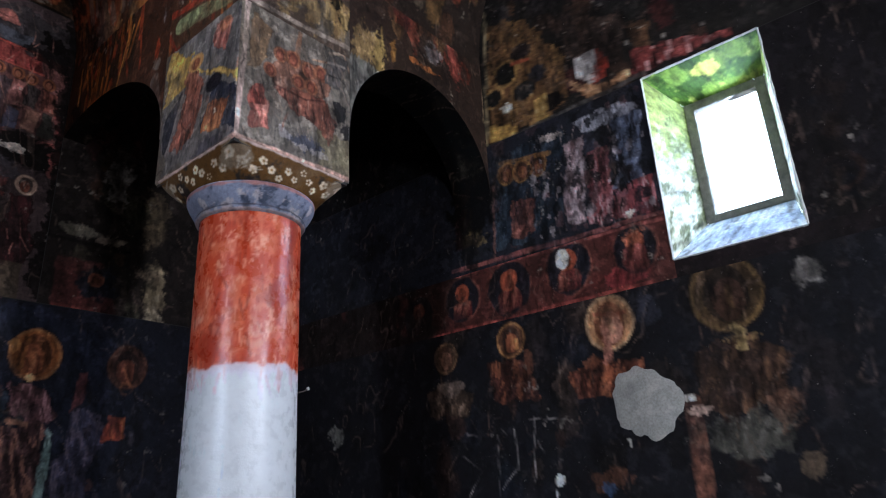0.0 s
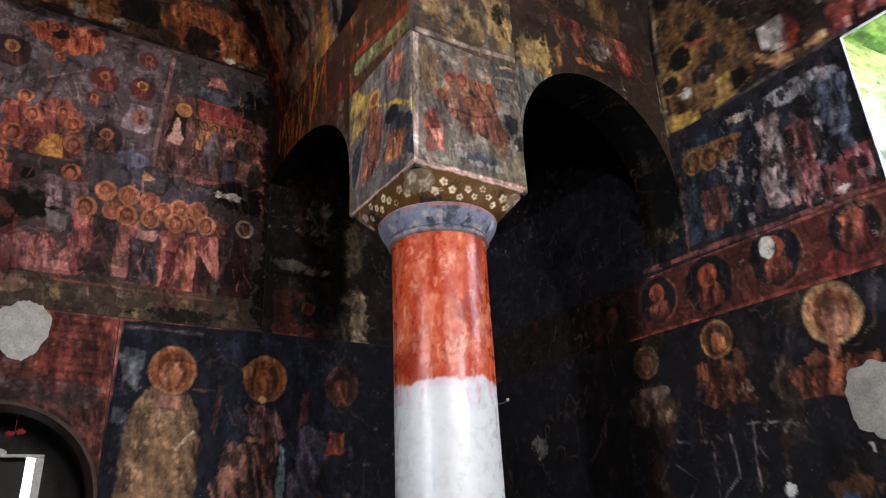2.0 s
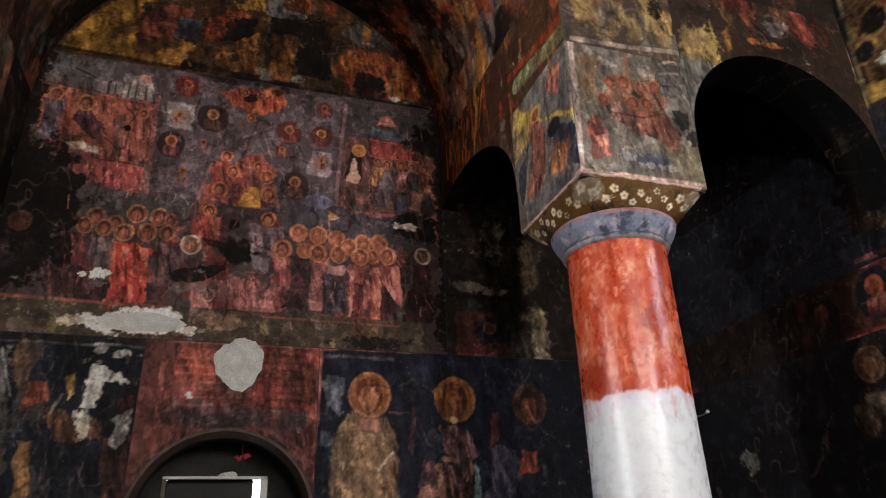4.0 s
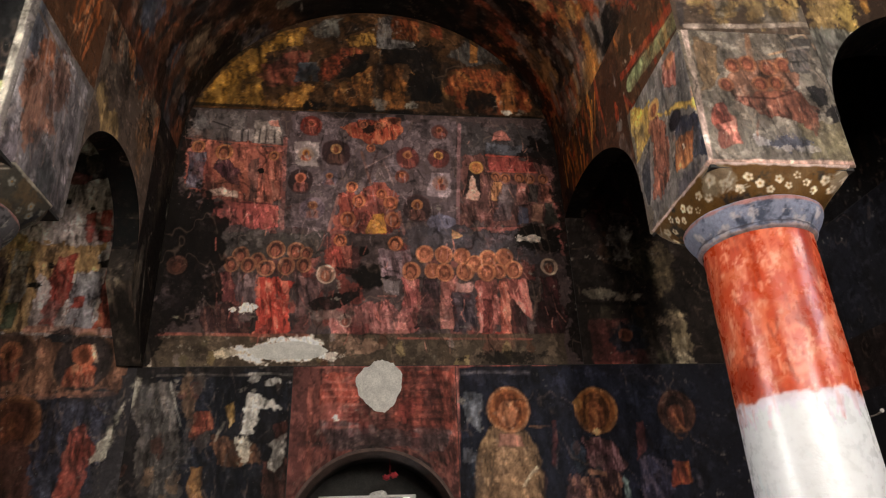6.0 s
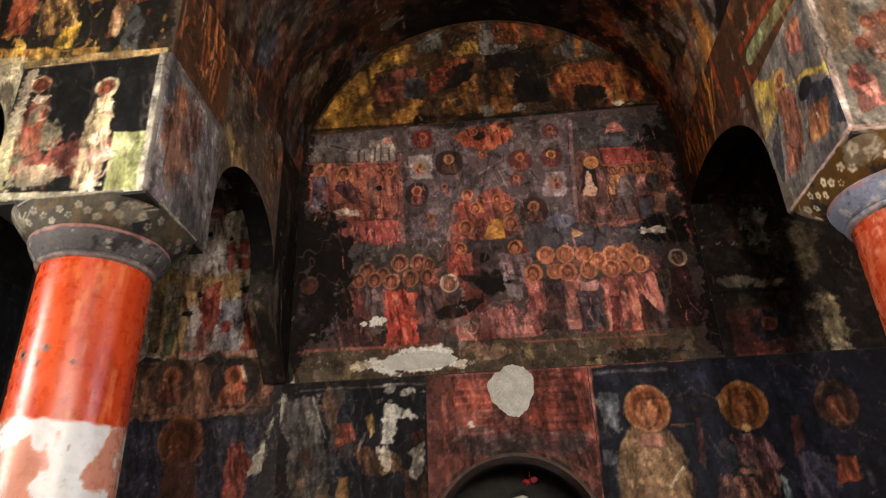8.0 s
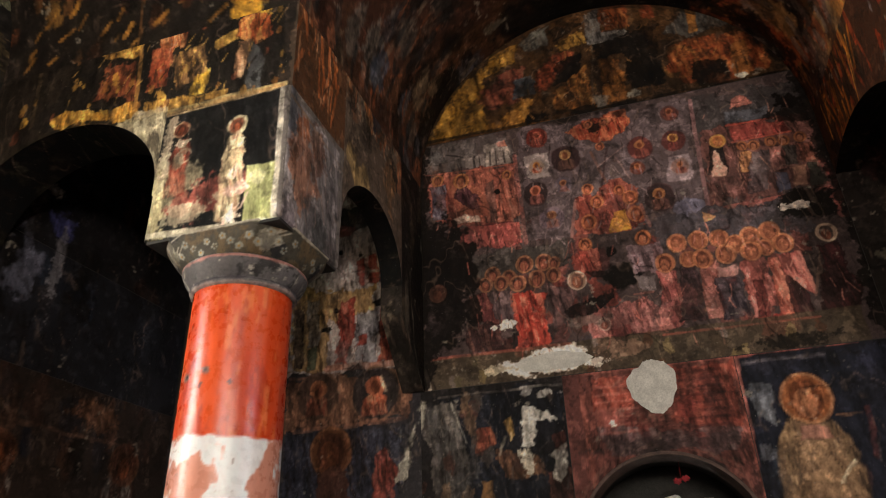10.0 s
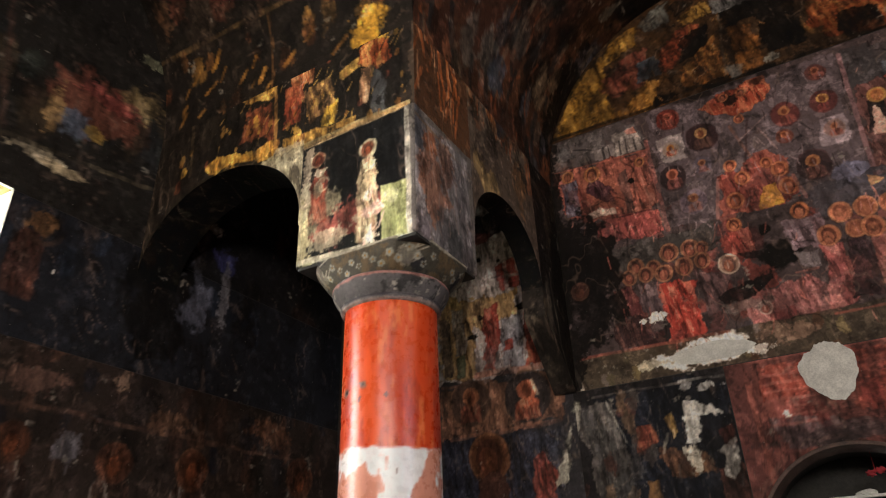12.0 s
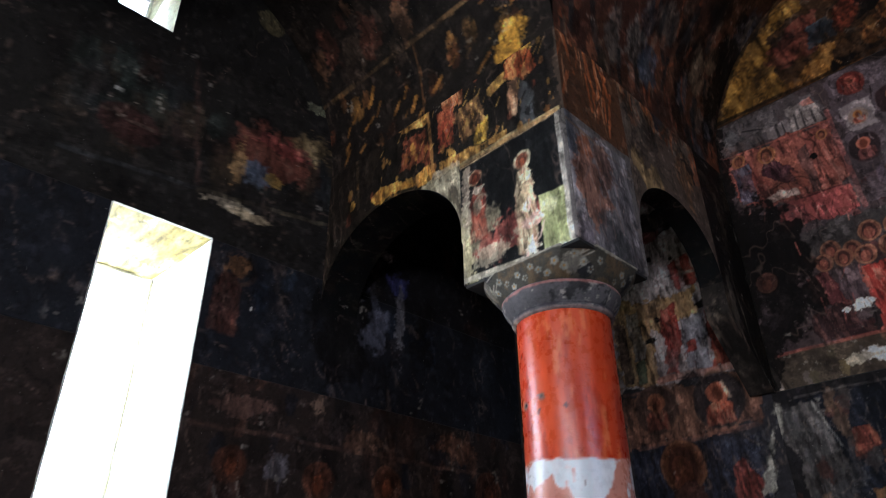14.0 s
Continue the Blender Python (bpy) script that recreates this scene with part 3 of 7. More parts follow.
    c.shape([(0.87, 4.60), (1.15, 4.58), (1.13, 4.49), (0.86, 4.50)], "12 13 14.5")
    c.shape([(0.86, 4.48), (1.40, 4.47), (1.36, 3.88), (0.63, 3.87), (0.68, 4.46)], "17 10 9", fold="23 14 13")
    c.shape([(0.87, 4.47), (1.22, 4.46), (1.24, 4.34), (0.88, 4.34)], "26 9 8", fold="33 13 11")
    c.line(0.860, 4.484, 1.197, 4.476, 0.016, "40 13 10", 0.9)
    c.line(0.868, 4.337, 1.246, 4.339, 0.011, "38 14 11", 0.8)
    c.line(0.666, 4.764, 0.615, 3.826, 0.028, "25 17 17", 0.9)
    c.line(0.620, 3.836, 1.367, 3.862, 0.031, "34 16 14", 0.9)
    c.line(1.368, 4.062, 1.453, 3.775, 0.048, "32 12 11", 0.85)
    c.shape([(0.73, 4.33), (0.79, 4.31), (0.80, 4.11), (0.66, 4.11)], "4 3.5 3.5")
    c.shape([(0.74, 4.28), (0.79, 4.14), (0.78, 4.08), (0.68, 4.09)], "52 37 31")
    c.shape([(0.89, 4.26), (0.97, 4.25), (0.94, 4.09), (0.88, 4.09)], "35 21 12", fold="46 30 18")
    c.shape([(0.98, 4.23), (1.07, 4.22), (1.03, 3.91), (0.88, 3.91), (0.94, 4.09)], "10 8.5 9", fold="17 15 15")
    c.shape([(1.09, 4.24), (1.16, 4.23), (1.14, 4.05), (1.06, 4.05)], "33 19 17", fold="42 28 25")
    c.shape([(1.17, 4.23), (1.25, 4.22), (1.23, 4.06), (1.14, 4.07)], "13 12 11.5", fold="22 21 19")
    c.shape([(1.26, 4.23), (1.34, 4.22), (1.36, 4.08), (1.25, 4.08)], "33 17 13.5", fold="44 27 22")
    c.shape([(1.06, 4.05), (1.16, 4.04), (1.15, 3.89), (1.06, 3.89)], "13 14 18.5")
    c.shape([(1.17, 4.07), (1.27, 4.06), (1.25, 3.91), (1.16, 3.90)], "35 23 18")
    c.shape([(1.28, 4.07), (1.34, 4.07), (1.37, 3.90), (1.26, 3.89)], "7 7.5 6.5")
    for u_, v_, r_ in ((0.778, 4.368, 0.054),):
        c.head(u_, v_, r_, "40 25 11", "50 34 16", "34 17 9", "38 20 11")
    for u_, v_, r_ in ((0.923, 4.294, 0.038), (0.995, 4.283, 0.038), (1.106, 4.288, 0.038), (1.186, 4.276, 0.038), (1.290, 4.282, 0.038),):
        c.head(u_, v_, r_, "26 13 8", "33 19 10", "9 5 4", "33 18 12")
    c.blotch(1.294, 4.587, 0.114, 0.068, BLACK, 0.95)
    c.shape([(-1.10, 3.81), (-0.33, 3.79), (-0.33, 3.59), (-1.08, 3.60)], "9.5 9 8.5")
    c.shape([(-1.09, 3.49), (-0.94, 3.50), (-0.90, 3.27), (-1.07, 3.27)], "13 6 6", fold="24 13 11")
    c.shape([(-0.92, 3.50), (-0.77, 3.48), (-0.76, 3.26), (-0.90, 3.27)], "12 9.5 10", fold="20 16 16")
    c.shape([(-1.12, 3.26), (-0.90, 3.27), (-0.79, 3.05), (-1.09, 3.04)], "6 4 4", fold="13 8 7")
    c.shape([(-0.53, 3.49), (-0.33, 3.41), (-0.41, 3.20), (-0.52, 3.14)], "16 11.5 11.5", fold="24 16 15")
    c.shape([(-0.76, 3.45), (-0.64, 3.46), (-0.54, 3.42), (-0.53, 3.03), (-0.76, 3.01)], "35 9.5 7.5", fold="46 22 17")
    c.blotch(-0.812, 3.233, 0.062, 0.028, WHITE, 0.95)
    c.shape([(-0.30, 3.24), (0.19, 3.32), (0.19, 3.32), (0.18, 3.01), (-0.25, 3.03)], "31 16 15", fold="38 23 21")
    c.shape([(-0.16, 3.10), (-0.01, 3.13), (-0.00, 3.03), (-0.16, 3.00)], "20 8 7.5")
    for u_, v_, r_ in ((-0.660, 3.662, 0.065), (-0.525, 3.654, 0.062), (-0.453, 3.637, 0.045), (-0.893, 3.614, 0.060), (-0.776, 3.584, 0.051), (-0.950, 3.548, 0.054), (-0.835, 3.544, 0.054), (-0.583, 3.536, 0.060), (-0.465, 3.547, 0.054), (-0.719, 3.522, 0.060),):
        c.head(u_, v_, r_, "20 11 8", "36 22 14", "8 4.5 4", "25 12 9")
    for u_, v_, r_ in ((-0.311, 3.479, 0.065),):
        c.head(u_, v_, r_, "24 16 12", "58 50 42", "13 8 7", "25 13 9")
    c.blotch(-0.020, 3.458, 0.135, 0.102, BLACK, 1.0, 0.5)
    c.blotch(-0.057, 3.654, 0.037, 0.043, BLACK, 1.0, 0.4)
    c.shape([(-0.26, 3.55), (-0.11, 3.51), (-0.10, 3.45), (-0.20, 3.49)], "1.8 1.5 1.4")
    c.shape([(-0.43, 3.27), (-0.09, 3.37), (-0.06, 3.30), (-0.40, 3.18)], "2.2 1.8 1.7")
    c.shape([(0.05, 3.46), (0.20, 3.44), (0.20, 3.31), (0.08, 3.34)], "20 18 18")
    for u_, v_, r_ in ((-0.173, 3.142, 0.043),):
        c.head(u_, v_, r_, "10 6 5", "54 44 38", "14 8 7", "20 10 8")
    c.shape([(-0.28, 3.70), (-0.14, 3.70), (-0.14, 3.53), (-0.27, 3.54)], "31 11 9", fold="40 20 16")
    for u_, v_, r_ in ((-0.222, 3.740, 0.045), (0.167, 3.721, 0.051),):
        c.head(u_, v_, r_, "32 15 9", "42 22 12", "10 5 4", "34 17 11")
    c.shape([(0.25, 3.86), (1.23, 3.83), (1.20, 3.57), (0.24, 3.64)], "11 10.5 11.5")
    c.shape([(0.06, 3.67), (0.24, 3.68), (0.30, 3.61), (0.21, 3.45), (0.05, 3.46)], "21 16 17", fold="27 22 23")
    c.shape([(0.21, 3.46), (0.34, 3.45), (0.32, 3.09), (0.17, 3.02)], "34 15 14", fold="45 26 23")
    c.shape([(0.35, 3.45), (0.45, 3.46), (0.47, 3.28), (0.45, 3.08), (0.30, 3.10)], "6 4 4.5", fold="12 8 8")
    c.shape([(0.48, 3.44), (0.57, 3.44), (0.56, 3.08), (0.46, 3.08)], "33 17 15", fold="44 27 24")
    c.shape([(0.58, 3.42), (0.70, 3.43), (0.69, 3.34), (0.58, 3.35)], "41 27 25")
    c.shape([(0.56, 3.35), (0.71, 3.35), (0.72, 3.07), (0.55, 3.07)], "5 4.5 5.5", fold="13 11 12")
    c.shape([(0.73, 3.43), (0.86, 3.44), (0.88, 3.12), (0.73, 3.05)], "39 18 16", fold="50 29 26")
    c.shape([(0.77, 3.30), (0.83, 3.30), (0.82, 2.91), (0.74, 2.91)], "13 5 5", fold="22 9 8")
    c.shape([(0.74, 3.05), (0.90, 3.07), (0.94, 2.92), (0.75, 2.90)], "37 9.5 8")
    c.shape([(0.90, 3.43), (0.95, 3.43), (0.97, 2.93), (0.87, 2.93)], "43 18 14", fold="54 30 24")
    c.shape([(0.95, 3.45), (1.08, 3.44), (1.10, 3.16), (0.98, 3.29)], "41 18 16", fold="52 30 26")
    c.shape([(0.97, 3.29), (1.05, 3.16), (1.07, 2.97), (0.94, 2.99)], "8 4.5 4.5", fold="17 8 7")
    c.shape([(1.18, 3.47), (1.32, 3.47), (1.34, 3.03), (1.12, 3.06)], "6 3.5 3.5", fold="11 5 5")
    for u_, v_, r_ in ((0.371, 3.640, 0.065), (0.507, 3.636, 0.065), (0.635, 3.624, 0.062), (0.820, 3.610, 0.062), (0.941, 3.622, 0.065), (0.724, 3.568, 0.060), (0.420, 3.510, 0.057),):
        c.head(u_, v_, r_, "34 17 11", "46 26 16", "20 10 7", "31 16 11")
    for u_, v_, r_ in ((0.894, 3.510, 0.054), (0.273, 3.508, 0.065), (0.508, 3.500, 0.065), (0.652, 3.507, 0.065), (0.805, 3.502, 0.065), (0.999, 3.526, 0.065),):
        c.head(u_, v_, r_, "34 17 11", "46 26 16", "13 6.5 5", "31 16 11")
    for u_, v_, r_ in ((0.163, 3.716, 0.054),):
        c.head(u_, v_, r_, "32 15 9", "42 22 12", "10 5 4", "34 17 11")
    for u_, v_, r_ in ((1.258, 3.550, 0.062),):
        c.head(u_, v_, r_, "34 27 22", "60 50 40", "5 4 4", "19 9 6")
    c.blotch(1.262, 3.750, 0.213, 0.102, BLACK, 0.95)
    c.line(1.091, 3.791, 1.242, 3.764, 0.023, "50 45 40", 0.8)
    c.shape([(0.57, 3.84), (0.64, 3.79), (0.57, 3.76)], "50 33 20")
    c.line(1.187, 3.418, 1.097, 3.149, 0.020, "24 17 14", 0.6)
    c.line(0.046, 3.318, 0.167, 3.318, 0.014, "36 18 15", 0.7)
    c.blotch(-0.26, 3.18, 0.16, 0.040, GREY, 0.60)
    c.blotch(-0.83, 3.23, 0.057, 0.032, WHITE, 0.90)
    c.blotch(-0.90, 3.22, 0.032, 0.020, WHITE, 0.80)
    c.blotch(-1.21, 3.58, 0.18, 0.40, BLACK, 0.95)
    c.blotch(-1.22, 4.27, 0.089, 0.099, MAROON, 0.50)
    c.blotch(1.19, 3.77, 0.21, 0.10, BLACK, 0.95)
    c.blotch(1.14, 3.77, 0.11, 0.027, WHITE, 0.85)
    c.blotch(1.41, 3.76, 0.073, 0.14, PINK, 0.60)
    c.blotch(0.010, 5.18, 0.54, 0.35, BLACK, 0.80)
    c.blotch(-1.35, 3.85, 0.14, 0.38, BLACK, 0.90)
    c.blotch(1.35, 4.49, 0.21, 0.093, BLACK, 0.80)
    c.line(1.43, 4.02, 1.45, 3.72, 0.025, PINK, 0.80)
    c.box(-1.42, 1.31, 2.81, 3.05, "10 8.6 6.4", 0.85)
    c.daub(-1.27, 1.20, 2.81, 3.04, 26, (GREEN, GREY, BROWN, "20 17 10",), 0.060, 0.80)
    c.blotch(-0.52, 2.94, 0.32, 0.093, WHITE, 1.00, 0.70)
    c.blotch(-0.26, 2.90, 0.077, 0.038, WHITE, 0.90)
    c.blotch(-0.89, 2.92, 0.12, 0.031, "34 32 26", 0.80)
    c.line(-1.38, 3.05, -0.41, 3.04, 0.020, "36 15 12", 0.60)
    c.line(0.18, 3.02, 1.08, 3.01, 0.015, "36 15 12", 0.60)
    c.blotch(0.92, 2.88, 0.27, 0.046, BLACK, 0.80)
    c.blotch(-0.097, 2.97, 0.16, 0.070, "24 18 14", 0.80)
    c.drawing(-1.3, 1.35, 3.05, 4.8, 70, "4 2.6 2.4", 0.09, 0.006, 0.7)
    c.drawing(-1.3, -0.6, 3.85, 4.5, 14, "44 26 21", 0.10, 0.007, 0.6)
    c.drawing(-0.6, 0.6, 3.75, 4.8, 40, "30 25 25", 0.08, 0.007, 0.6)
    c.drawing(0.1, 1.3, 3.0, 3.8, 40, "44 25 21", 0.13, 0.007, 0.6)
    c.drawing(-1.1, 0.1, 3.0, 3.8, 30, "36 17 14", 0.12, 0.007, 0.6)
    c.drawing(0.65, 1.35, 3.85, 4.7, 24, "38 25 20", 0.09, 0.006, 0.6)
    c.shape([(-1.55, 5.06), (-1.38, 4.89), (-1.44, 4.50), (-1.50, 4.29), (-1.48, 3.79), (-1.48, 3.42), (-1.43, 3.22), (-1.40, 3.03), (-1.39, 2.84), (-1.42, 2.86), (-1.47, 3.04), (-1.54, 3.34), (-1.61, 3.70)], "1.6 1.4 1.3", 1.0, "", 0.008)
    c.line(-1.389, 4.854, -1.442, 4.505, 0.018, "26 24 21", 0.7)
    c.line(-1.482, 4.220, -1.476, 3.443, 0.015, "24 21 18", 0.6)
    c.line(-1.477, 3.415, -1.422, 3.217, 0.021, "36 33 29", 0.8)
    c.line(-1.430, 3.035, -1.380, 2.840, 0.027, "44 41 36", 0.9)
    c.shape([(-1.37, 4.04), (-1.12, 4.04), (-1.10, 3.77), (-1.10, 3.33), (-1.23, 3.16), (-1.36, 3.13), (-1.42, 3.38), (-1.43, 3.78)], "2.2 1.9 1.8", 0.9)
    for u_, v_, r_ in ((-1.307, 3.539, 0.066),):
        c.head(u_, v_, r_, "8 5 4", "13 8 6", "7 4 3.4", "11 6 4.4")
    # Ragged near-black edging down both sides of the painting.
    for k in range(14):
        c.blotch(-1.42, 2.95 + k * 0.14, 0.05 + 0.05 * c.rs.rand(), 0.12, BLACK, 0.9)
        c.blotch(1.42, 2.95 + k * 0.14, 0.03 + 0.06 * c.rs.rand(), 0.12, BLACK, 0.85)
    c.c *= np.array([1.22, 1.14, 1.14])   # whole painting made lighter, most in red
    c.worn(soot=0.30, soot_level=0.60)
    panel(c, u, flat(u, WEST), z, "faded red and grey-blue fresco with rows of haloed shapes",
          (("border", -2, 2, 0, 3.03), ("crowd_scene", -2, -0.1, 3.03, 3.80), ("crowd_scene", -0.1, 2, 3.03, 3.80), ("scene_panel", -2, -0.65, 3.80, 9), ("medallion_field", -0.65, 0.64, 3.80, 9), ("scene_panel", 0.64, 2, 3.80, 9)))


def west_lunette():
    s, z = spans(-1, 1, 4.846, 5.878, 0.008)
    u = s * np.sqrt(np.maximum(CROSS ** 2 - (z - SPRING) ** 2, 0))
    c = Canvas(u, z, "20 11 5", 62)
    c.shape([(-1.41, 4.88), (-1.06, 5.49), (-0.53, 5.84), (0.09, 5.91), (0.70, 5.80), (1.16, 5.42), (1.38, 4.82)], "12 7.5 4.5")
    c.shape([(-1.38, 4.88), (-1.10, 5.32), (-0.69, 5.69), (-0.53, 5.71), (-0.58, 5.48), (-0.91, 5.43), (-0.84, 5.16), (-0.85, 4.87)], "44 26 7", fold="52 33 12")
    c.shape([(-0.87, 4.87), (-0.55, 5.11), (-0.43, 5.11), (-0.57, 4.85)], "40 22 7", fold="48 29 12")
    c.shape([(-0.55, 5.71), (-0.41, 5.81), (-0.24, 5.83), (-0.32, 5.60), (-0.48, 5.58)], "23 22 20", fold="30 29 26")
    c.shape([(-0.90, 5.19), (-0.66, 5.45), (-0.48, 5.43), (-0.61, 5.10), (-0.84, 5.04)], "28 11 8", fold="36 17 12")
    c.shape([(-0.61, 5.31), (-0.44, 5.36), (-0.43, 5.15), (-0.62, 5.14)], "14 16 18")
    c.shape([(-0.44, 5.37), (-0.20, 5.54), (-0.09, 5.46), (-0.30, 5.14), (-0.40, 5.10)], "30 10 6", fold="38 16 9")
    c.shape([(-0.24, 5.59), (-0.00, 5.69), (0.02, 5.53), (-0.22, 5.48)], "40 25 9", fold="50 34 14")
    c.shape([(-0.29, 5.75), (-0.12, 5.82), (0.00, 5.74), (-0.24, 5.63)], "2.2 1.8 1.6")
    c.shape([(-0.22, 5.41), (-0.04, 5.44), (-0.06, 5.18), (-0.32, 5.14)], "2.2 1.8 1.6")
    c.shape([(-0.33, 5.11), (-0.01, 5.33), (0.02, 4.87), (-0.32, 4.90)], "34 17 7", fold="44 26 11")
    c.shape([(0.07, 5.51), (0.40, 5.57), (0.58, 5.59), (0.52, 4.97), (0.31, 4.98), (0.27, 5.32), (0.07, 5.35)], "2.2 1.8 1.6")
    c.shape([(0.02, 5.83), (0.15, 5.86), (0.14, 5.61), (0.34, 5.59), (0.31, 5.52), (0.02, 5.52)], "25 23 22", fold="32 30 28")
    c.shape([(0.16, 5.85), (0.36, 5.84), (0.36, 5.60), (0.15, 5.61)], "26 10 5", fold="34 17 8")
    c.shape([(0.47, 5.80), (0.58, 5.78), (0.56, 5.62), (0.46, 5.65)], "30 9 5")
    c.shape([(0.09, 5.33), (0.25, 5.30), (0.23, 4.91), (0.08, 4.89)], "34 17 7", fold="42 22 9")
    c.shape([(0.00, 5.01), (0.10, 4.96), (0.08, 4.87), (0.02, 4.85)], "24 22 20")
    c.shape([(0.55, 5.44), (0.85, 5.72), (1.07, 5.50), (1.12, 5.37), (0.76, 5.36)], "17 16 15", fold="23 21 19")
    c.shape([(0.80, 5.69), (0.86, 5.69), (0.85, 5.39), (0.78, 5.39)], "42 22 8")
    c.shape([(0.64, 5.33), (1.11, 5.34), (1.23, 5.19), (1.24, 4.92), (0.98, 4.86), (0.67, 4.94), (0.57, 5.11)], "31 11 5.5", fold="40 19 9")
    c.ring(0.664, 5.134, 0.122, 0.024, "44 26 11", 0.7, 1.2)
    c.shape([(0.74, 5.08), (0.99, 5.12), (0.98, 4.84), (0.76, 4.87)], "3 2.4 2")
    c.shape([(1.02, 5.20), (1.14, 5.22), (1.12, 4.88), (1.01, 4.88)], "36 18 8")
    c.blotch(0.296, 4.930, 0.051, 0.035, "44 41 36", 0.8, 0.9)
    c.blotch(1.055, 4.894, 0.035, 0.024, WHITE, 0.9, 0.8)
    c.line(0.054, 5.480, -0.019, 4.870, 0.016, "30 24 19", 0.6)
    c.blotch(-0.473, 4.908, 0.118, 0.051, BLACK, 0.9)
    c.blotch(-0.095, 4.873, 0.138, 0.043, BLACK, 0.85)
    c.blotch(0.189, 4.863, 0.118, 0.039, BLACK, 0.85)
    c.line(0.859, 5.798, 1.247, 5.289, 0.014, "33 31 29", 0.5)
    c.line(1.247, 5.289, 1.386, 4.871, 0.014, "33 31 29", 0.5)
    c.line(-1.41, 4.88, 1.44, 4.84, 0.030, BLACK, 0.80)
    c.drawing(-1.2, 1.2, 4.86, 5.7, 26, "5 3.5 2.8", 0.10, 0.010, 0.8)
    c.drawing(-1.2, 1.2, 4.86, 5.7, 30, "40 24 11", 0.08, 0.008, 0.7)
    # Near-black band along the seam with the vault.
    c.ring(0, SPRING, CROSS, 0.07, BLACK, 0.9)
    c.c *= 0.8
    c.worn(soot=0.5)
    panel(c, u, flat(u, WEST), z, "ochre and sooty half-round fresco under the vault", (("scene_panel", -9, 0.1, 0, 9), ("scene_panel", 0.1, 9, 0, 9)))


def west_low_left():
    u, z = spans(SOUTH, DOOR_X - DOOR_R - 0.004, 0.9, 2.83, 0.008)
    c = Canvas(u, z, "4.5 4 4.2", 63)
    c.shape([(-1.33, 2.79), (-0.37, 2.80), (-0.36, 1.78), (-1.16, 1.80)], "3.2 3.4 4.4")
    c.shape([(-1.42, 2.70), (-1.24, 2.77), (-1.14, 2.45), (-1.07, 1.80), (-1.32, 1.81)], "12 11 10.5", fold="17 15 14")
    c.daub(-1.45, -0.95, 1.7, 2.75, 36, ("12 10 9", "18 9 7", "9 8.5 8.5", "22 15 10", "15 14 14"), 0.09, 0.7)
    c.shape([(-1.08, 2.55), (-0.98, 2.56), (-0.95, 2.45), (-1.08, 2.40)], "20 8 6", fold="26 13 9")
    c.shape([(-0.94, 2.40), (-0.66, 2.37), (-0.64, 2.21), (-0.89, 2.25)], "17 10 7", fold="24 15 10")
    c.shape([(-1.06, 2.22), (-0.98, 2.23), (-0.93, 1.80), (-1.03, 1.80)], "24 15 8")
    c.shape([(-0.60, 2.47), (-0.51, 2.50), (-0.49, 2.38), (-0.58, 2.35)], "18 7 5.5")
    c.shape([(-0.64, 2.24), (-0.48, 2.27), (-0.44, 1.78), (-0.61, 1.79)], "13 7 6", fold="24 12 10")
    c.line(-1.324, 2.782, -0.696, 2.774, 0.014, "28 25 23", 0.6)
    c.line(-0.758, 2.781, -0.391, 2.787, 0.017, "52 49 45", 0.5)
    c.shape([(-0.77, 2.67), (-0.69, 2.67), (-0.59, 2.63), (-0.51, 2.55), (-0.60, 2.54), (-0.68, 2.56), (-0.71, 2.41), (-0.79, 2.41), (-0.79, 2.53)], "62 59 55")
    c.shape([(-0.64, 2.35), (-0.51, 2.45), (-0.49, 2.43), (-0.51, 2.30), (-0.56, 2.19), (-0.61, 2.21), (-0.59, 2.30)], "58 54 50")
    c.blotch(-0.770, 2.326, 0.048, 0.069, "50 46 40", 0.9, 1.1)
    c.blotch(-0.617, 2.735, 0.045, 0.027, "58 55 52", 0.95, 0.9)
    c.blotch(-0.730, 2.752, 0.051, 0.024, "50 48 46", 0.7, 1.2)
    c.blotch(-0.451, 2.739, 0.051, 0.021, "40 39 40", 0.6, 1.2)
    c.line(-0.455, 2.548, -0.443, 2.439, 0.027, "58 55 50", 0.9)
    c.shape([(-0.48, 2.63), (-0.43, 2.62), (-0.42, 2.51), (-0.47, 2.51)], "30 23 18")
    c.shape([(-0.90, 2.58), (-0.84, 2.61), (-0.82, 2.48), (-0.86, 2.44)], "36 25 12", fold="50 40 26")
    c.line(-0.887, 2.478, -0.931, 2.381, 0.017, "40 36 30", 0.5)
    c.line(-1.227, 2.677, -1.140, 2.470, 0.012, "36 34 31", 0.8)
    c.line(-1.242, 2.739, -1.223, 2.668, 0.012, "36 34 31", 0.8)
    c.line(-0.372, 2.798, -0.359, 2.528, 0.027, "22 12 11", 0.8)
    c.strokes(-1.35, -0.45, 1.8, 2.7, 30, "14 13 13", 0.08, 0.010, 0.5)
    scar(c)
    c.drawing(-1.4, -0.5, 1.9, 2.8, 24, "22 18 15", 0.08, 0.005, 0.5)
    c.worn(soot=0.3)
    panel(c, u, flat(u, WEST), z, "blackened fresco with flaked white plaster, beside the door",
          (("figure_field", -9, -CROSS, 0, 9), ("figure_field", -CROSS, 9, 0, 9)))


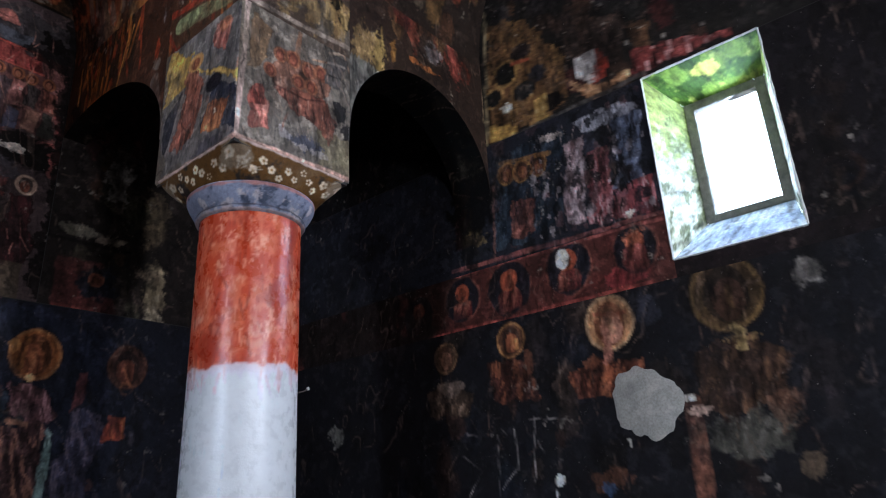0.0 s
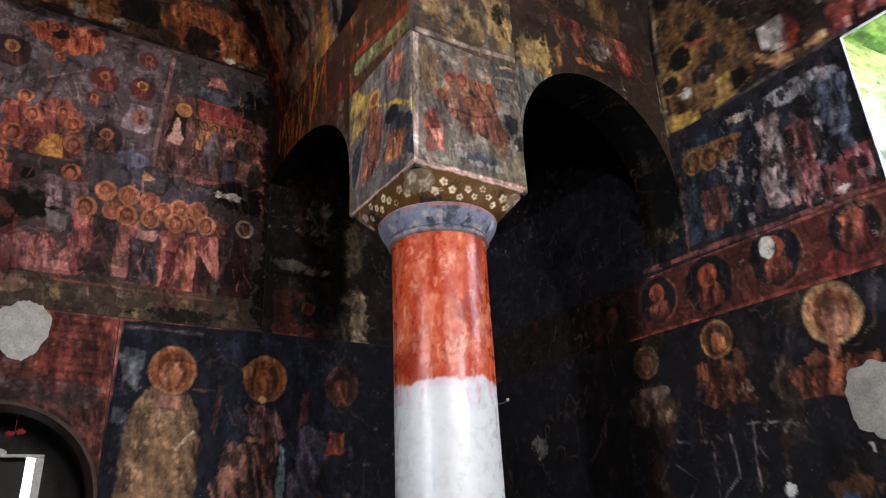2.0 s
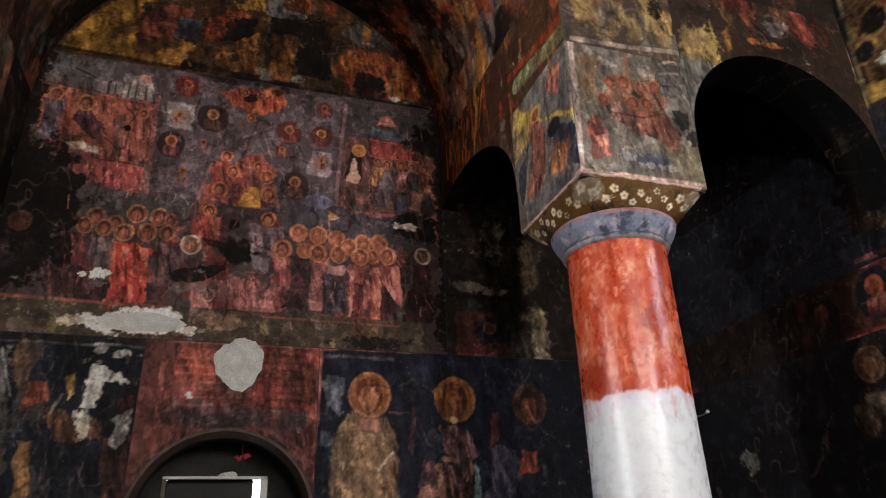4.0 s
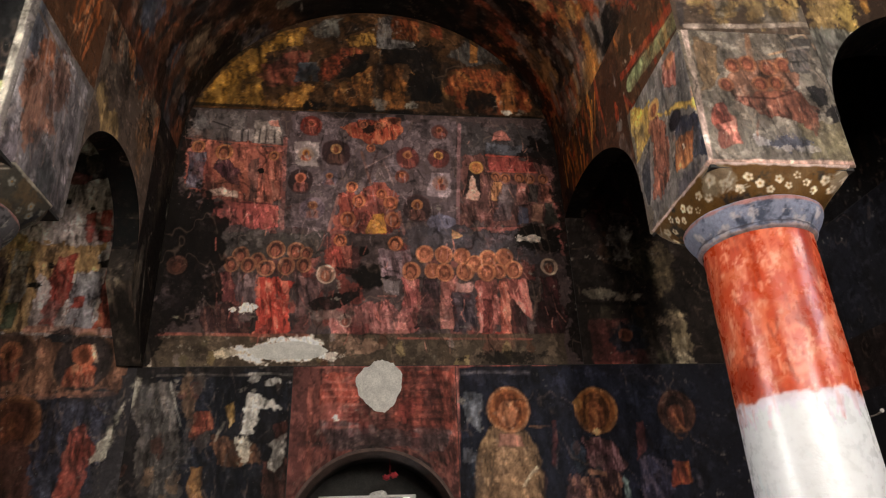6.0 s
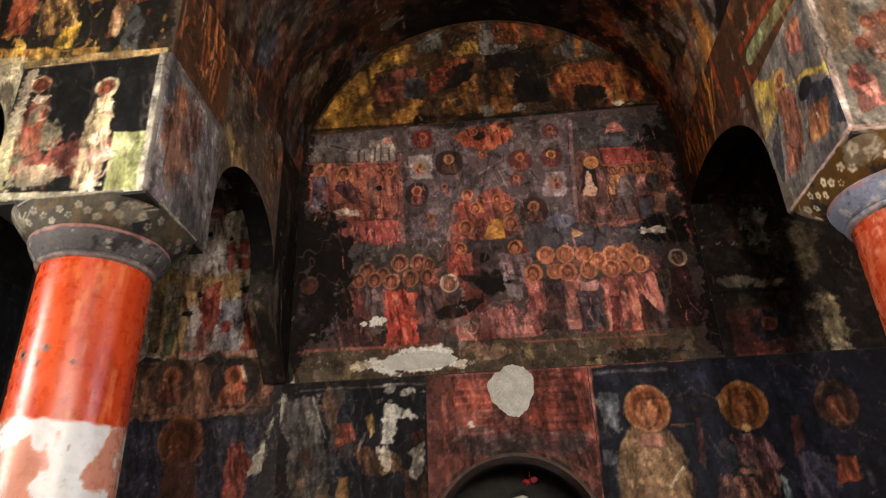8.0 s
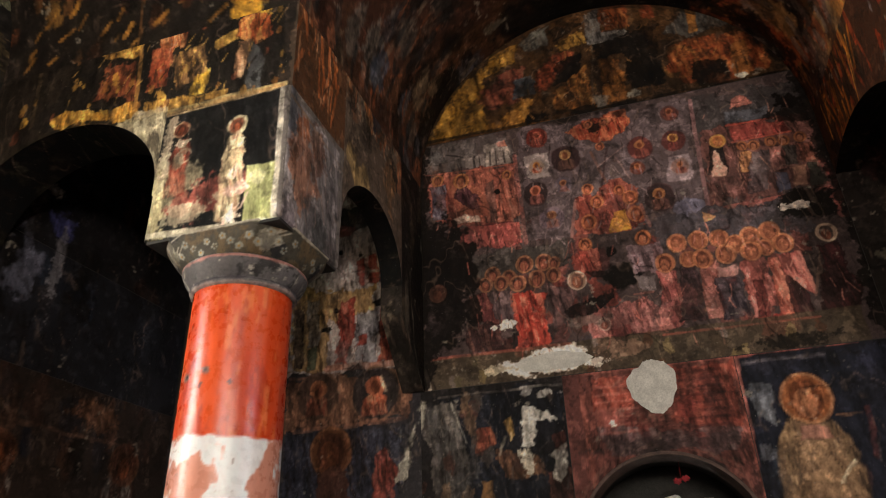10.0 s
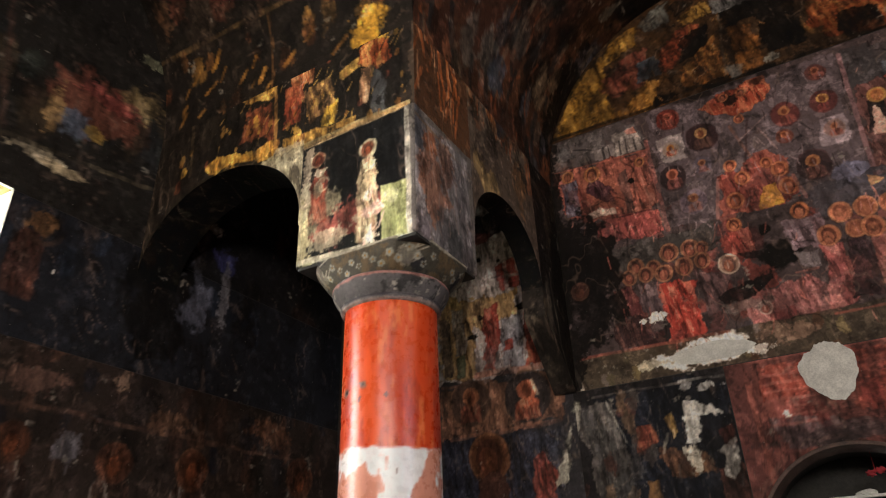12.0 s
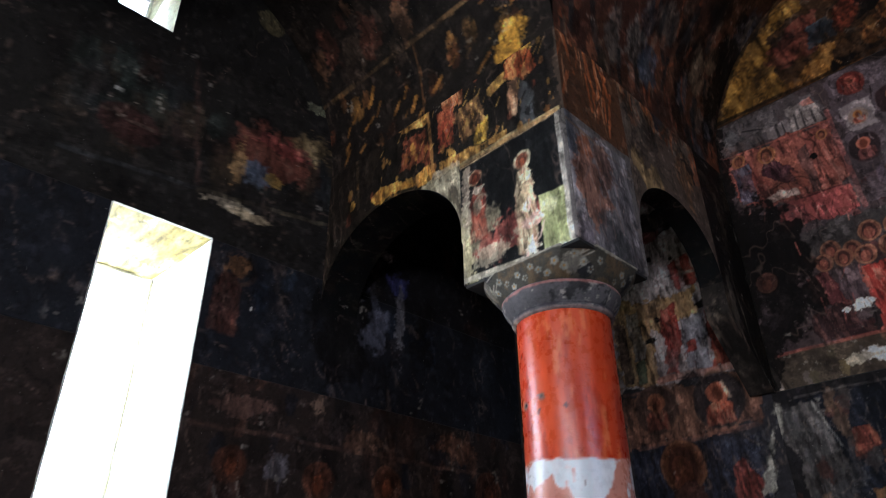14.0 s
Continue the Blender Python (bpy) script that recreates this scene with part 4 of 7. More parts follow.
def over_door():
    k = np.linspace(0, math.pi, 130)
    ux, zb = DOOR_X - DOOR_R * np.cos(k), DOOR_SPRING + DOOR_R * np.sin(k)
    s = np.linspace(0, 1, 100)[:, None]
    z = zb + (2.83 - zb) * s
    u = np.broadcast_to(ux, z.shape).copy()
    c = Canvas(u, z, "15 7.5 6.8", 64, 0.008)
    c.shape([(-0.36, 2.83), (0.57, 2.83), (0.51, 2.02), (-0.39, 2.05)], "17 8 7", fold="22 10.5 9")
    c.shape([(-0.31, 2.79), (-0.05, 2.80), (-0.07, 2.60), (-0.31, 2.59)], "26 9 7", fold="34 14 11")
    c.shape([(0.19, 2.79), (0.53, 2.80), (0.50, 2.45), (0.20, 2.43), (0.13, 2.53)], "27 9.5 7.5", fold="34 14 11")
    c.shape([(-0.31, 2.48), (0.50, 2.40), (0.44, 2.30), (-0.24, 2.29)], "14 9.5 9.5", fold="19 14 13.5")
    c.line(0.10, 2.85, 1.21, 2.84, 0.020, PINK, 0.70)
    c.line(-0.38, 2.83, 0.56, 2.83, 0.025, PINK, 0.80)
    c.line(-0.38, 2.83, -0.36, 2.06, 0.030, "26 12 10", 0.80)
    c.line(0.56, 2.83, 0.56, 2.03, 0.040, "28 12 10", 0.90)
    c.line(0.59, 2.83, 0.60, 2.03, 0.015, BLACK, 0.80)
    c.writing(-0.30, -0.019, 2.42, 2.75, 7, "40 20 17", 0.60)
    c.writing(0.21, 0.46, 2.41, 2.79, 8, "8 4 4", 0.70)
    c.writing(-0.30, 0.45, 2.31, 2.42, 2, "9 5 5", 0.50)
    c.daub(-0.34, 0.47, 2.31, 2.79, 22, ("24 8 7", "12 6 6", "30 14 12",), 0.090, 0.60)
    c.blotch(0.049, 2.35, 0.39, 0.048, "8 6 6", 0.60)
    c.blotch(-0.21, 2.50, 0.025, 0.018, WHITE, 0.90)
    c.ring(DOOR_X, DOOR_SPRING, DOOR_R + 0.02, 0.03, "5 4 4", 0.9)
    c.ring(DOOR_X, DOOR_SPRING, DOOR_R + 0.05, 0.02, "20 13 11", 0.5)
    c.c *= 1.15
    c.worn(soot=0.35)
    panel(c, u, flat(u, WEST), z, "red-brown fresco with rows of worn writing over the door",
          (("inscription_field", -9, 0.06, -9, 9), ("inscription_field", 0.06, 9, -9, 9)))


def west_low_right():
    u, z = spans(DOOR_X + DOOR_R + 0.004, NORTH, 0.9, 2.83, 0.010)
    c = Canvas(u, z, "3 3 4", 65)
    c.shape([(0.60, 2.82), (1.49, 2.79), (2.18, 2.68), (1.93, 1.69), (0.52, 1.74)], "3 3.2 4.6")
    c.daub(0.62, 2.1, 1.6, 2.3, 40, (NAVY, BLACK, "9 8 9", "14 8 7", "8 10 12"), 0.09, 0.6)
    c.shape([(0.61, 2.65), (0.73, 2.63), (0.69, 2.41), (0.60, 2.46)], "15 15.5 17")
    c.blotch(0.630, 2.242, 0.071, 0.048, "20 20 22", 0.6, 1.1)
    c.line(0.593, 2.782, 1.045, 2.780, 0.019, "20 18 19", 0.6)
    c.line(0.555, 2.817, 0.522, 1.736, 0.038, "33 16 14", 0.9)
    c.line(0.548, 2.830, 1.236, 2.841, 0.021, "36 15 13", 0.9)
    c.robe(0.86, 1.60, 2.43, 0.44, "24 17 11.5", "29 21 14", 0.95)
    c.shape([(0.74, 2.20), (0.80, 2.40), (0.94, 2.40), (1.02, 2.20), (1.08, 1.70), (0.66, 1.70)], "25 17.5 12")
    c.shape([(0.82, 2.38), (0.96, 2.38), (0.97, 2.30), (0.80, 2.30)], "36 21 17")
    c.shape([(1.04, 2.21), (1.05, 2.18), (0.95, 2.08), (0.95, 2.10)], "48 40 31")
    for u_, v_, r_ in ((0.884, 2.535, 0.137),):
        c.head(u_, v_, r_, "24 10.5 5", "44 25 15", "16 7 4", "36 19 12")
    c.daub(0.80, 0.96, 2.40, 2.62, 10, ("44 25 16", "36 19 11", "50 31 22"), 0.022, 0.6)
    c.line(1.015, 2.436, 1.141, 2.427, 0.010, "26 16 10", 0.7)
    c.line(1.177, 2.454, 1.153, 2.195, 0.029, "18 7 6", 0.7)
    c.shape([(1.35, 2.34), (1.46, 2.37), (1.58, 2.32), (1.64, 2.16), (1.59, 2.12), (1.34, 2.17)], "15 8.5 9", fold="33 21 22")
    c.shape([(1.25, 2.13), (1.59, 2.15), (1.61, 1.70), (1.15, 1.72)], "10 6 6", fold="30 18 14")
    c.shape([(1.36, 2.16), (1.48, 2.14), (1.48, 2.11), (1.37, 2.12)], "34 20 14")
    c.shape([(1.58, 2.12), (1.63, 2.09), (1.61, 1.70), (1.56, 1.70)], "22 27 26")
    for u_, v_, r_ in ((1.464, 2.527, 0.140),):
        c.head(u_, v_, r_, "23 10.5 4.5", "36 20 10", "9 4.5 3", "22 10 6")
    c.blotch(1.346, 2.560, 0.029, 0.048, "40 24 11", 0.6, 0.8)
    c.line(1.419, 2.606, 1.399, 2.447, 0.022, "34 18 8", 0.7)
    c.line(1.472, 2.540, 1.453, 2.437, 0.016, "34 19 11", 0.7)
    c.blotch(1.449, 2.391, 0.035, 0.025, "50 33 20", 0.9, 0.6)
    c.shape([(1.72, 2.44), (1.77, 2.45), (1.76, 2.27), (1.69, 2.21)], "13 6 6")
    c.shape([(1.72, 2.21), (1.92, 2.23), (1.80, 1.69), (1.59, 1.70)], "7 6.5 9", fold="12 10 12")
    c.shape([(1.92, 2.21), (2.04, 2.21), (2.03, 2.05), (1.90, 2.05)], "24 8 5", fold="32 15 8")
    for u_, v_, r_ in ((2.008, 2.506, 0.127),):
        c.head(u_, v_, r_, "7 4 3.4", "14 7.5 5", "4 2.6 2.4", "14 6.5 4.6")
    c.line(1.987, 2.499, 2.032, 2.387, 0.014, "30 15 9", 0.6)
    c.ring(2.013, 2.372, 0.035, 0.014, "34 18 10", 0.8)
    c.c *= 1.2
    c.worn(soot=0.25, soot_level=0.58)
    panel(c, u, flat(u, WEST), z, "dark fresco of three standing haloed shapes, ochre and brown",
          (("figure_field", 0, 1.16, 0, 9), ("figure_field", 1.16, 1.75, 0, 9), ("figure_field", 1.75, 9, 0, 9)))


def west_aisle():
    u, z = spans(CROSS + 0.004, NORTH, 2.835, 4.75, 0.011)
    c = Canvas(u, z, "5 4 3.6", 66)
    c.daub(1.62, 2.04, 2.75, 4.18, 30, (BLACK, BROWN, MAROON, "9 7 6", GREEN,), 0.16, 0.70)
    c.blotch(1.81, 3.73, 0.090, 0.16, "34 30 27", 0.80)
    c.blotch(1.61, 3.34, 0.14, 0.042, "30 27 22", 0.80)
    c.blotch(1.82, 3.32, 0.092, 0.033, "34 28 22", 0.80)
    c.line(1.39, 3.27, 1.93, 3.27, 0.025, BLACK, 0.90)
    c.box(1.49, 1.78, 2.73, 3.16, "13 5.5 5", 0.80)
    c.blotch(1.74, 3.03, 0.12, 0.14, NAVY, 0.95)
    c.saint(1.74, 3.04, 0.047, "22 9 6", OCHRE, RED, MAROON)
    c.box(1.49, 1.74, 2.73, 2.85, "20 8 7", 0.80)
    c.blotch(2.14, 3.02, 0.079, 0.24, "34 28 20", 0.80)
    c.blotch(2.15, 2.83, 0.061, 0.15, "42 36 28", 0.80)
    c.blotch(2.08, 3.14, 0.097, 0.040, "30 24 18", 0.70)
    c.blotch(2.10, 3.52, 0.087, 0.27, "20 16 11", 0.60)
    c.worn(soot=0.4)
    panel(c, u, flat(u, WEST), z, "sooty fresco with flaked plaster behind the arcade", (("figure_field", -9, 9, 0, 3.42), ("scene_panel", -9, 9, 3.42, 9)))


west_main()
west_lunette()
west_low_left()
over_door()
west_low_right()
west_aisle()


# --- north wall ---
def north_low():
    u, z = spans(-0.6, WEST, 0.9, 2.617, 0.011)
    c = Canvas(u, z, "3.4 3.2 3.6", 71)
    c.daub(0.54, 3.20, 1.53, 3.00, 60, (NAVY, BLACK, "6 5 5", "9 7 6", "8 5 4",), 0.16, 0.70)
    c.blotch(1.37, 2.49, 0.059, 0.089, "9 9 11", 0.40)
    c.shape([(2.92, 2.25), (2.76, 2.31), (2.56, 2.20), (2.59, 2.09), (2.91, 2.12)], "11 8 6", fold="24 18 14")
    c.shape([(2.43, 2.38), (2.10, 2.37), (2.08, 2.13), (2.39, 2.15)], "10 5 4", fold="26 13 8")
    c.shape([(1.86, 2.21), (1.70, 2.28), (1.43, 2.24), (1.40, 2.10), (1.83, 2.08)], "15 7 5", fold="30 15 9")
    c.shape([(1.19, 2.21), (0.95, 2.28), (0.74, 2.14), (0.75, 1.90), (1.22, 1.95)], "9 6 4.5", fold="17 11 7")
    for u_, v_, r_ in ((2.757, 2.461, 0.093),):
        c.head(u_, v_, r_, "10 7 5", "35 23 14", "12 7 5", "35 21 15")
    for u_, v_, r_ in ((2.245, 2.487, 0.102),):
        c.head(u_, v_, r_, "9 5 4", "48 29 14", "6 4 3.5", "30 14 8")
    for u_, v_, r_ in ((1.597, 2.465, 0.144),):
        c.head(u_, v_, r_, "42 25 14", "58 42 27", "22 10 6", "50 30 23")
    for u_, v_, r_ in ((0.968, 2.481, 0.177),):
        c.head(u_, v_, r_, "10 7 4.4", "27 19 9", "4 3 2.6", "10 6 4.4")
    c.line(1.679, 2.524, 1.501, 2.502, 0.023, "34 14 9", 0.8)
    c.line(2.208, 2.480, 2.203, 2.430, 0.028, "46 27 13", 0.8)
    c.blotch(0.940, 2.270, 0.028, 0.070, "42 33 18", 0.8, 0.8)
    c.blotch(0.978, 1.824, 0.209, 0.105, "13 12.5 11", 0.8, 0.8)
    c.blotch(1.63, 2.35, 0.027, 0.10, "48 26 20", 0.80)
    c.blotch(1.63, 2.19, 0.035, 0.076, "40 18 10", 0.70)
    c.blotch(2.73, 2.26, 0.11, 0.042, "24 19 16", 0.70)
    c.blotch(2.13, 2.34, 0.032, 0.078, "28 14 9", 0.60)
    c.blotch(1.73, 2.27, 0.079, 0.042, "26 13 8", 0.60)
    c.line(1.22, 1.98, 1.23, 1.55, 0.090, "26 14 10", 0.70)
    c.blotch(1.19, 1.95, 0.063, 0.023, "52 40 34", 0.85)
    c.blotch(1.23, 2.01, 0.026, 0.021, WHITE, 0.80)
    c.blotch(0.95, 2.25, 0.079, 0.021, "30 22 12", 0.60)
    c.blotch(0.96, 2.31, 0.021, 0.021, "40 32 18", 0.70)
    c.blotch(0.97, 1.81, 0.17, 0.10, "15 14 12", 0.85)
    c.blotch(2.00, 1.68, 0.034, 0.046, WHITE, 0.95)
    c.blotch(2.03, 1.61, 0.014, 0.023, WHITE, 0.80)
    c.blotch(0.59, 2.50, 0.067, 0.057, "26 24 22", 0.90)
    c.blotch(1.57, 1.83, 0.011, 0.027, WHITE, 0.80)
    c.line(2.16, 2.01, 1.94, 1.99, 0.008, "34 31 29", 0.70)
    c.line(2.13, 2.02, 2.16, 1.68, 0.008, "34 31 29", 0.70)
    c.line(2.39, 1.95, 2.40, 1.61, 0.008, "34 31 29", 0.70)
    c.line(2.27, 1.97, 2.27, 1.75, 0.008, "34 31 29", 0.70)
    c.line(2.28, 1.75, 2.38, 1.64, 0.008, "34 31 29", 0.70)
    c.line(2.67, 1.85, 2.52, 1.76, 0.008, "34 31 29", 0.70)
    c.line(2.52, 1.76, 2.63, 1.62, 0.008, "34 31 29", 0.70)
    c.line(2.12, 1.89, 2.08, 1.83, 0.008, "34 31 29", 0.70)
    c.line(2.62, 1.97, 2.55, 1.96, 0.008, "34 31 29", 0.70)
    c.blotch(1.69, 1.66, 0.14, 0.054, "16 9 6", 0.70)
    c.blotch(1.73, 1.62, 0.054, 0.038, "10 14 22", 0.80)
    c.blotch(0.76, 1.67, 0.055, 0.068, "22 17 12", 0.60)
    c.blotch(0.81, 1.89, 0.072, 0.12, "20 12 8", 0.50)
    c.blotch(3.80, 2.08, 0.079, 0.079, "22 21 19", 0.95)
    c.blotch(4.07, 3.08, 0.12, 0.13, "34 24 20", 0.80)
    c.blotch(3.67, 3.13, 0.23, 0.063, "22 8 7", 0.80)
    c.drawing(0.4, 2.9, 1.6, 2.5, 30, "22 15 11", 0.12, 0.006, 0.4)
    c.worn(soot=0.3)
    panel(c, flat(u, NORTH), u, z, "black fresco of standing haloed shapes with scratched lines",
          (("figure_field", -9, 1.35, 0, 9), ("figure_field", 1.35, 1.95, 0, 9), ("figure_field", 1.95, 2.5, 0, 9), ("figure_field", 2.5, 9, 0, 9)))


def north_medallions():
    u, z = spans(N_WIN[1], WEST, 2.617, 2.98, 0.008)
    c = Canvas(u, z, "13 6 5", 72)
    c.daub(1.27, 2.96, 2.34, 3.53, 30, (MAROON, "16 6 5", "22 9 8", BLACK,), 0.10, 0.60)
    c.blotch(1.47, 2.69, 0.14, 0.075, "30 9 9", 0.80)
    c.medallion(2.59, 2.82, 0.14, "3 3.2 4", "30 15 11", "17 6 5", "32 12 7")
    c.medallion(2.22, 2.81, 0.16, "3 3.2 4", "30 15 11", "17 6 5", "32 12 7")
    c.medallion(1.80, 2.83, 0.15, "3 3.2 4", "30 15 11", "17 6 5", "32 12 7")
    c.medallion(1.38, 2.83, 0.13, "3 3.2 4", "30 15 11", "17 6 5", "32 12 7")
    c.medallion(2.97, 2.78, 0.13, "3 3.2 4", "30 15 11", "17 6 5", "32 12 7")
    c.oval(1.83, 2.89, 0.044, 0.058, WHITE, 1.00)
    c.blotch(1.37, 2.89, 0.063, 0.063, "34 16 10", 0.70)
    c.robe(1.39, 2.67, 2.86, 0.14, "20 8 7", PINK, 0.70)
    c.line(2.90, 2.61, 1.32, 2.62, 0.035, "34 12 10", 0.90)
    c.line(2.65, 2.99, 1.18, 2.96, 0.020, "32 14 12", 0.90)
    # Aisle end darkened: the shade behind the column goes into the paint.
    c.blotch(3.55, 2.8, 0.9, 0.5, "3 2.6 2.4", 0.9)
    c.blotch(2.85, 2.85, 0.25, 0.3, "4 3 2.6", 0.7)
    c.worn(soot=0.3)
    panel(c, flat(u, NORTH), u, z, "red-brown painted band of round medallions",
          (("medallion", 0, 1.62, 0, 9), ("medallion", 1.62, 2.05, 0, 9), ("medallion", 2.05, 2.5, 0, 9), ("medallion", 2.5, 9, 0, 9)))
    u, z = spans(-0.6, N_WIN[1], 2.617, 2.712, 0.011)
    panel(Canvas(u, z, "4 3 3", 77).worn(), flat(u, NORTH), u, z, "dark painted strip under the window")


def north_scenes():
    u, z = spans(N_WIN[1], WEST, 2.98, 3.82, 0.009)
    c = Canvas(u, z, "5 5 6", 73)
    c.daub(1.30, 2.25, 2.93, 4.06, 40, (NAVY, "8 8 10", BLACK, "12 8 8",), 0.12, 0.70)
    c.shape([(2.24, 3.68), (1.71, 3.71), (1.81, 3.07), (2.28, 3.09)], "4.5 5.5 7", fold="8 9.5 11")
    c.shape([(1.65, 3.73), (1.34, 3.75), (1.23, 3.67), (1.27, 3.60), (1.59, 3.64)], "30 29 31", fold="38 37 39")
    c.shape([(1.73, 3.60), (1.59, 3.62), (1.65, 3.08), (1.78, 3.08)], "26 20 20", fold="38 32 32")
    c.shape([(1.58, 3.51), (1.43, 3.52), (1.49, 3.03), (1.63, 3.05)], "27 12 12", fold="40 27 27")
    c.shape([(1.40, 3.64), (1.22, 3.63), (1.28, 3.17), (1.44, 3.18)], "18 19.5 25", fold="30 31 37")
    c.shape([(1.44, 3.19), (1.23, 3.22), (1.21, 2.99), (1.47, 3.03)], "24 9 9", fold="34 19 19")
    c.shape([(2.13, 3.36), (1.96, 3.35), (1.99, 3.10), (2.16, 3.13)], "20 10 8", fold="28 15 12")
    for u_, v_, r_ in ((2.163, 3.573, 0.073), (2.045, 3.554, 0.073), (1.929, 3.549, 0.073),):
        c.head(u_, v_, r_, "16 9 5.5", "38 24 10", "8 5 4", "22 11 7")
    c.line(2.199, 3.664, 1.836, 3.598, 0.031, "33 20 9", 0.7)
    c.daub(1.2, 2.0, 3.0, 3.78, 130, ("2.4 2.4 2.8", "3 3 3.4", "34 30 30", "2.4 2.4 2.6", "16 10 10"), 0.05, 0.85)
    c.blotch(1.80, 3.70, 0.084, 0.027, "40 34 30", 0.70)
    c.blotch(1.38, 3.04, 0.032, 0.026, WHITE, 0.70)
    c.blotch(1.40, 3.31, 0.068, 0.10, BLACK, 0.70)
    c.line(2.65, 3.02, 1.18, 2.99, 0.030, "34 16 14", 0.90)
    c.line(2.28, 3.51, 2.31, 3.01, 0.020, "24 14 11", 0.70)
    c.robe(2.53, 3.16, 3.51, 0.15, "14 6 5", "20 16 8", 0.80)
    c.blotch(2.47, 3.21, 0.12, 0.062, "26 20 10", 0.70)
    # Arch shade carried on down the wall in paint, below the soffit's end.
    c.blotch(2.46, 3.42, 0.20, 0.22, "1.6 1.4 1.3", 0.9)
    c.blotch(2.50, 3.14, 0.14, 0.20, "2.2 1.9 1.8", 0.8)
    c.drawing(1.2, 1.9, 3.0, 3.75, 34, "42 34 32", 0.07, 0.006, 0.6)
    c.drawing(1.2, 2.6, 3.0, 3.75, 40, "2 2 2.2", 0.07, 0.010, 0.8)
    c.worn(soot=0.35)
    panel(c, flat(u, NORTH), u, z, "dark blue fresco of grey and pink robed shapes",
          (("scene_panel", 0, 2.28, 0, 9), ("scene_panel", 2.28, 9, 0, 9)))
    u, z = spans(-0.6, N_WIN[0], 2.712, 3.82, 0.011)
    c = Canvas(u, z, "3.5 3 3.2", 74)
    c.daub(0.33, 0.38, 2.33, 3.39, 12, (NAVY, BLACK, "7 5 4",), 0.16, 0.60)
    c.ring(0.35, 2.92, 0.085, 0.030, "14 8 5", 0.60)
    c.ring(0.35, 2.48, 0.12, 0.030, "16 10 6", 0.60)
    c.worn()
    panel(c, flat(u, NORTH), u, z, "nearly black fresco with faint haloes beside the window")


def arm_top(at, seed, paint, holes, label):
    """The wall over the windows of a side arm, as far as the vault."""
    for lo, hi, a, b in holes:
        s, z = spans(0, 1, lo, hi, 0.0085)
        half = np.sqrt(np.maximum(CROSS ** 2 - np.maximum(z - SPRING, 0) ** 2, 0))
        lim0, lim1 = CY - half if a is None else flat(z, a), CY + half if b is None else flat(z, b)
        u = lim0 + (lim1 - lim0) * s
        c = Canvas(u, z, "4.5 4 3.6", seed)
        paint(c)
        c.worn(soot=0.4)
        panel(c, flat(u, at), u, z, label, (("scene_register", -9, 9, 0, SPRING), ("lunette_field", -9, 9, SPRING, 9)) if lo < SPRING else ())


def north_top_paint(c):
    c.seed = 75
    c.daub(0.71, 2.18, 3.21, 4.87, 46, (BLACK, BROWN, MAROON, "9 8 8", "20 12 7",), 0.14, 0.70)
    c.shape([(2.20, 4.76), (1.93, 4.63), (1.63, 4.23), (1.65, 3.90), (2.04, 3.81), (2.29, 3.86)], "19 12 6.5", fold="27 18 9")
    c.shape([(1.84, 4.64), (1.24, 4.32), (1.28, 3.96), (1.61, 4.17), (1.67, 4.37)], "8 6 5", fold="13 9 7")
    c.oval(2.097, 4.306, 0.078, 0.088, "3 3 2.8", 0.95)
    c.oval(2.201, 4.156, 0.057, 0.062, "3 3 2.8", 0.95)
    c.oval(1.965, 4.109, 0.088, 0.067, "4 4 4", 0.95)
    c.oval(1.772, 3.945, 0.088, 0.062, "2.4 2 2", 0.95)
    c.oval(1.961, 4.421, 0.088, 0.062, "5 4 4", 0.9)
    c.oval(1.853, 4.192, 0.062, 0.062, "6 6 7", 0.9)
    c.ring(2.097, 4.306, 0.093, 0.023, "42 29 13", 0.9)
    c.ring(2.201, 4.156, 0.073, 0.021, "42 29 13", 0.9)
    c.ring(1.965, 4.109, 0.093, 0.021, "36 24 12", 0.8)
    c.ring(1.961, 4.421, 0.088, 0.021, "33 21 10", 0.7)
    c.line(2.034, 4.351, 1.911, 4.330, 0.026, "38 13 8", 0.8)
    c.blotch(2.111, 4.042, 0.057, 0.041, WHITE, 0.95, 0.6)
    c.shape([(2.26, 3.97), (2.03, 3.88), (2.05, 3.78), (2.26, 3.86)], "50 34 13")
    c.shape([(1.89, 4.00), (1.81, 4.03), (1.81, 3.83), (1.90, 3.84)], "46 32 14", fold="54 43 24")
    c.shape([(1.69, 4.12), (1.62, 3.93), (1.50, 3.84), (1.27, 3.87), (1.25, 3.94), (1.47, 3.90), (1.61, 4.02)], "42 26 15", fold="52 36 23")
    c.shape([(1.60, 4.18), (1.42, 4.15), (1.46, 3.93), (1.59, 4.01)], "58 53 50")
    c.shape([(1.42, 4.16), (1.36, 4.02), (1.40, 3.94), (1.47, 3.93)], "38 9 6")
    c.shape([(1.21, 4.05), (0.85, 3.95), (0.68, 3.87), (1.13, 3.85), (1.25, 3.85)], "25 9 8", fold="44 29 27")
    c.line(2.30, 3.81, 1.16, 3.85, 0.030, "13 12 11", 0.90)
    c.line(2.22, 4.89, 2.30, 3.79, 0.030, "36 30 20", 0.80)
    c.blotch(0.22, 3.44, 0.057, 0.034, GREY, 0.40)


north_low()
north_medallions()
north_scenes()
arm_top(NORTH, 75, north_top_paint, [(3.824, 5.878, None, None)], "sooty fresco with ochre rings and a pale disc")


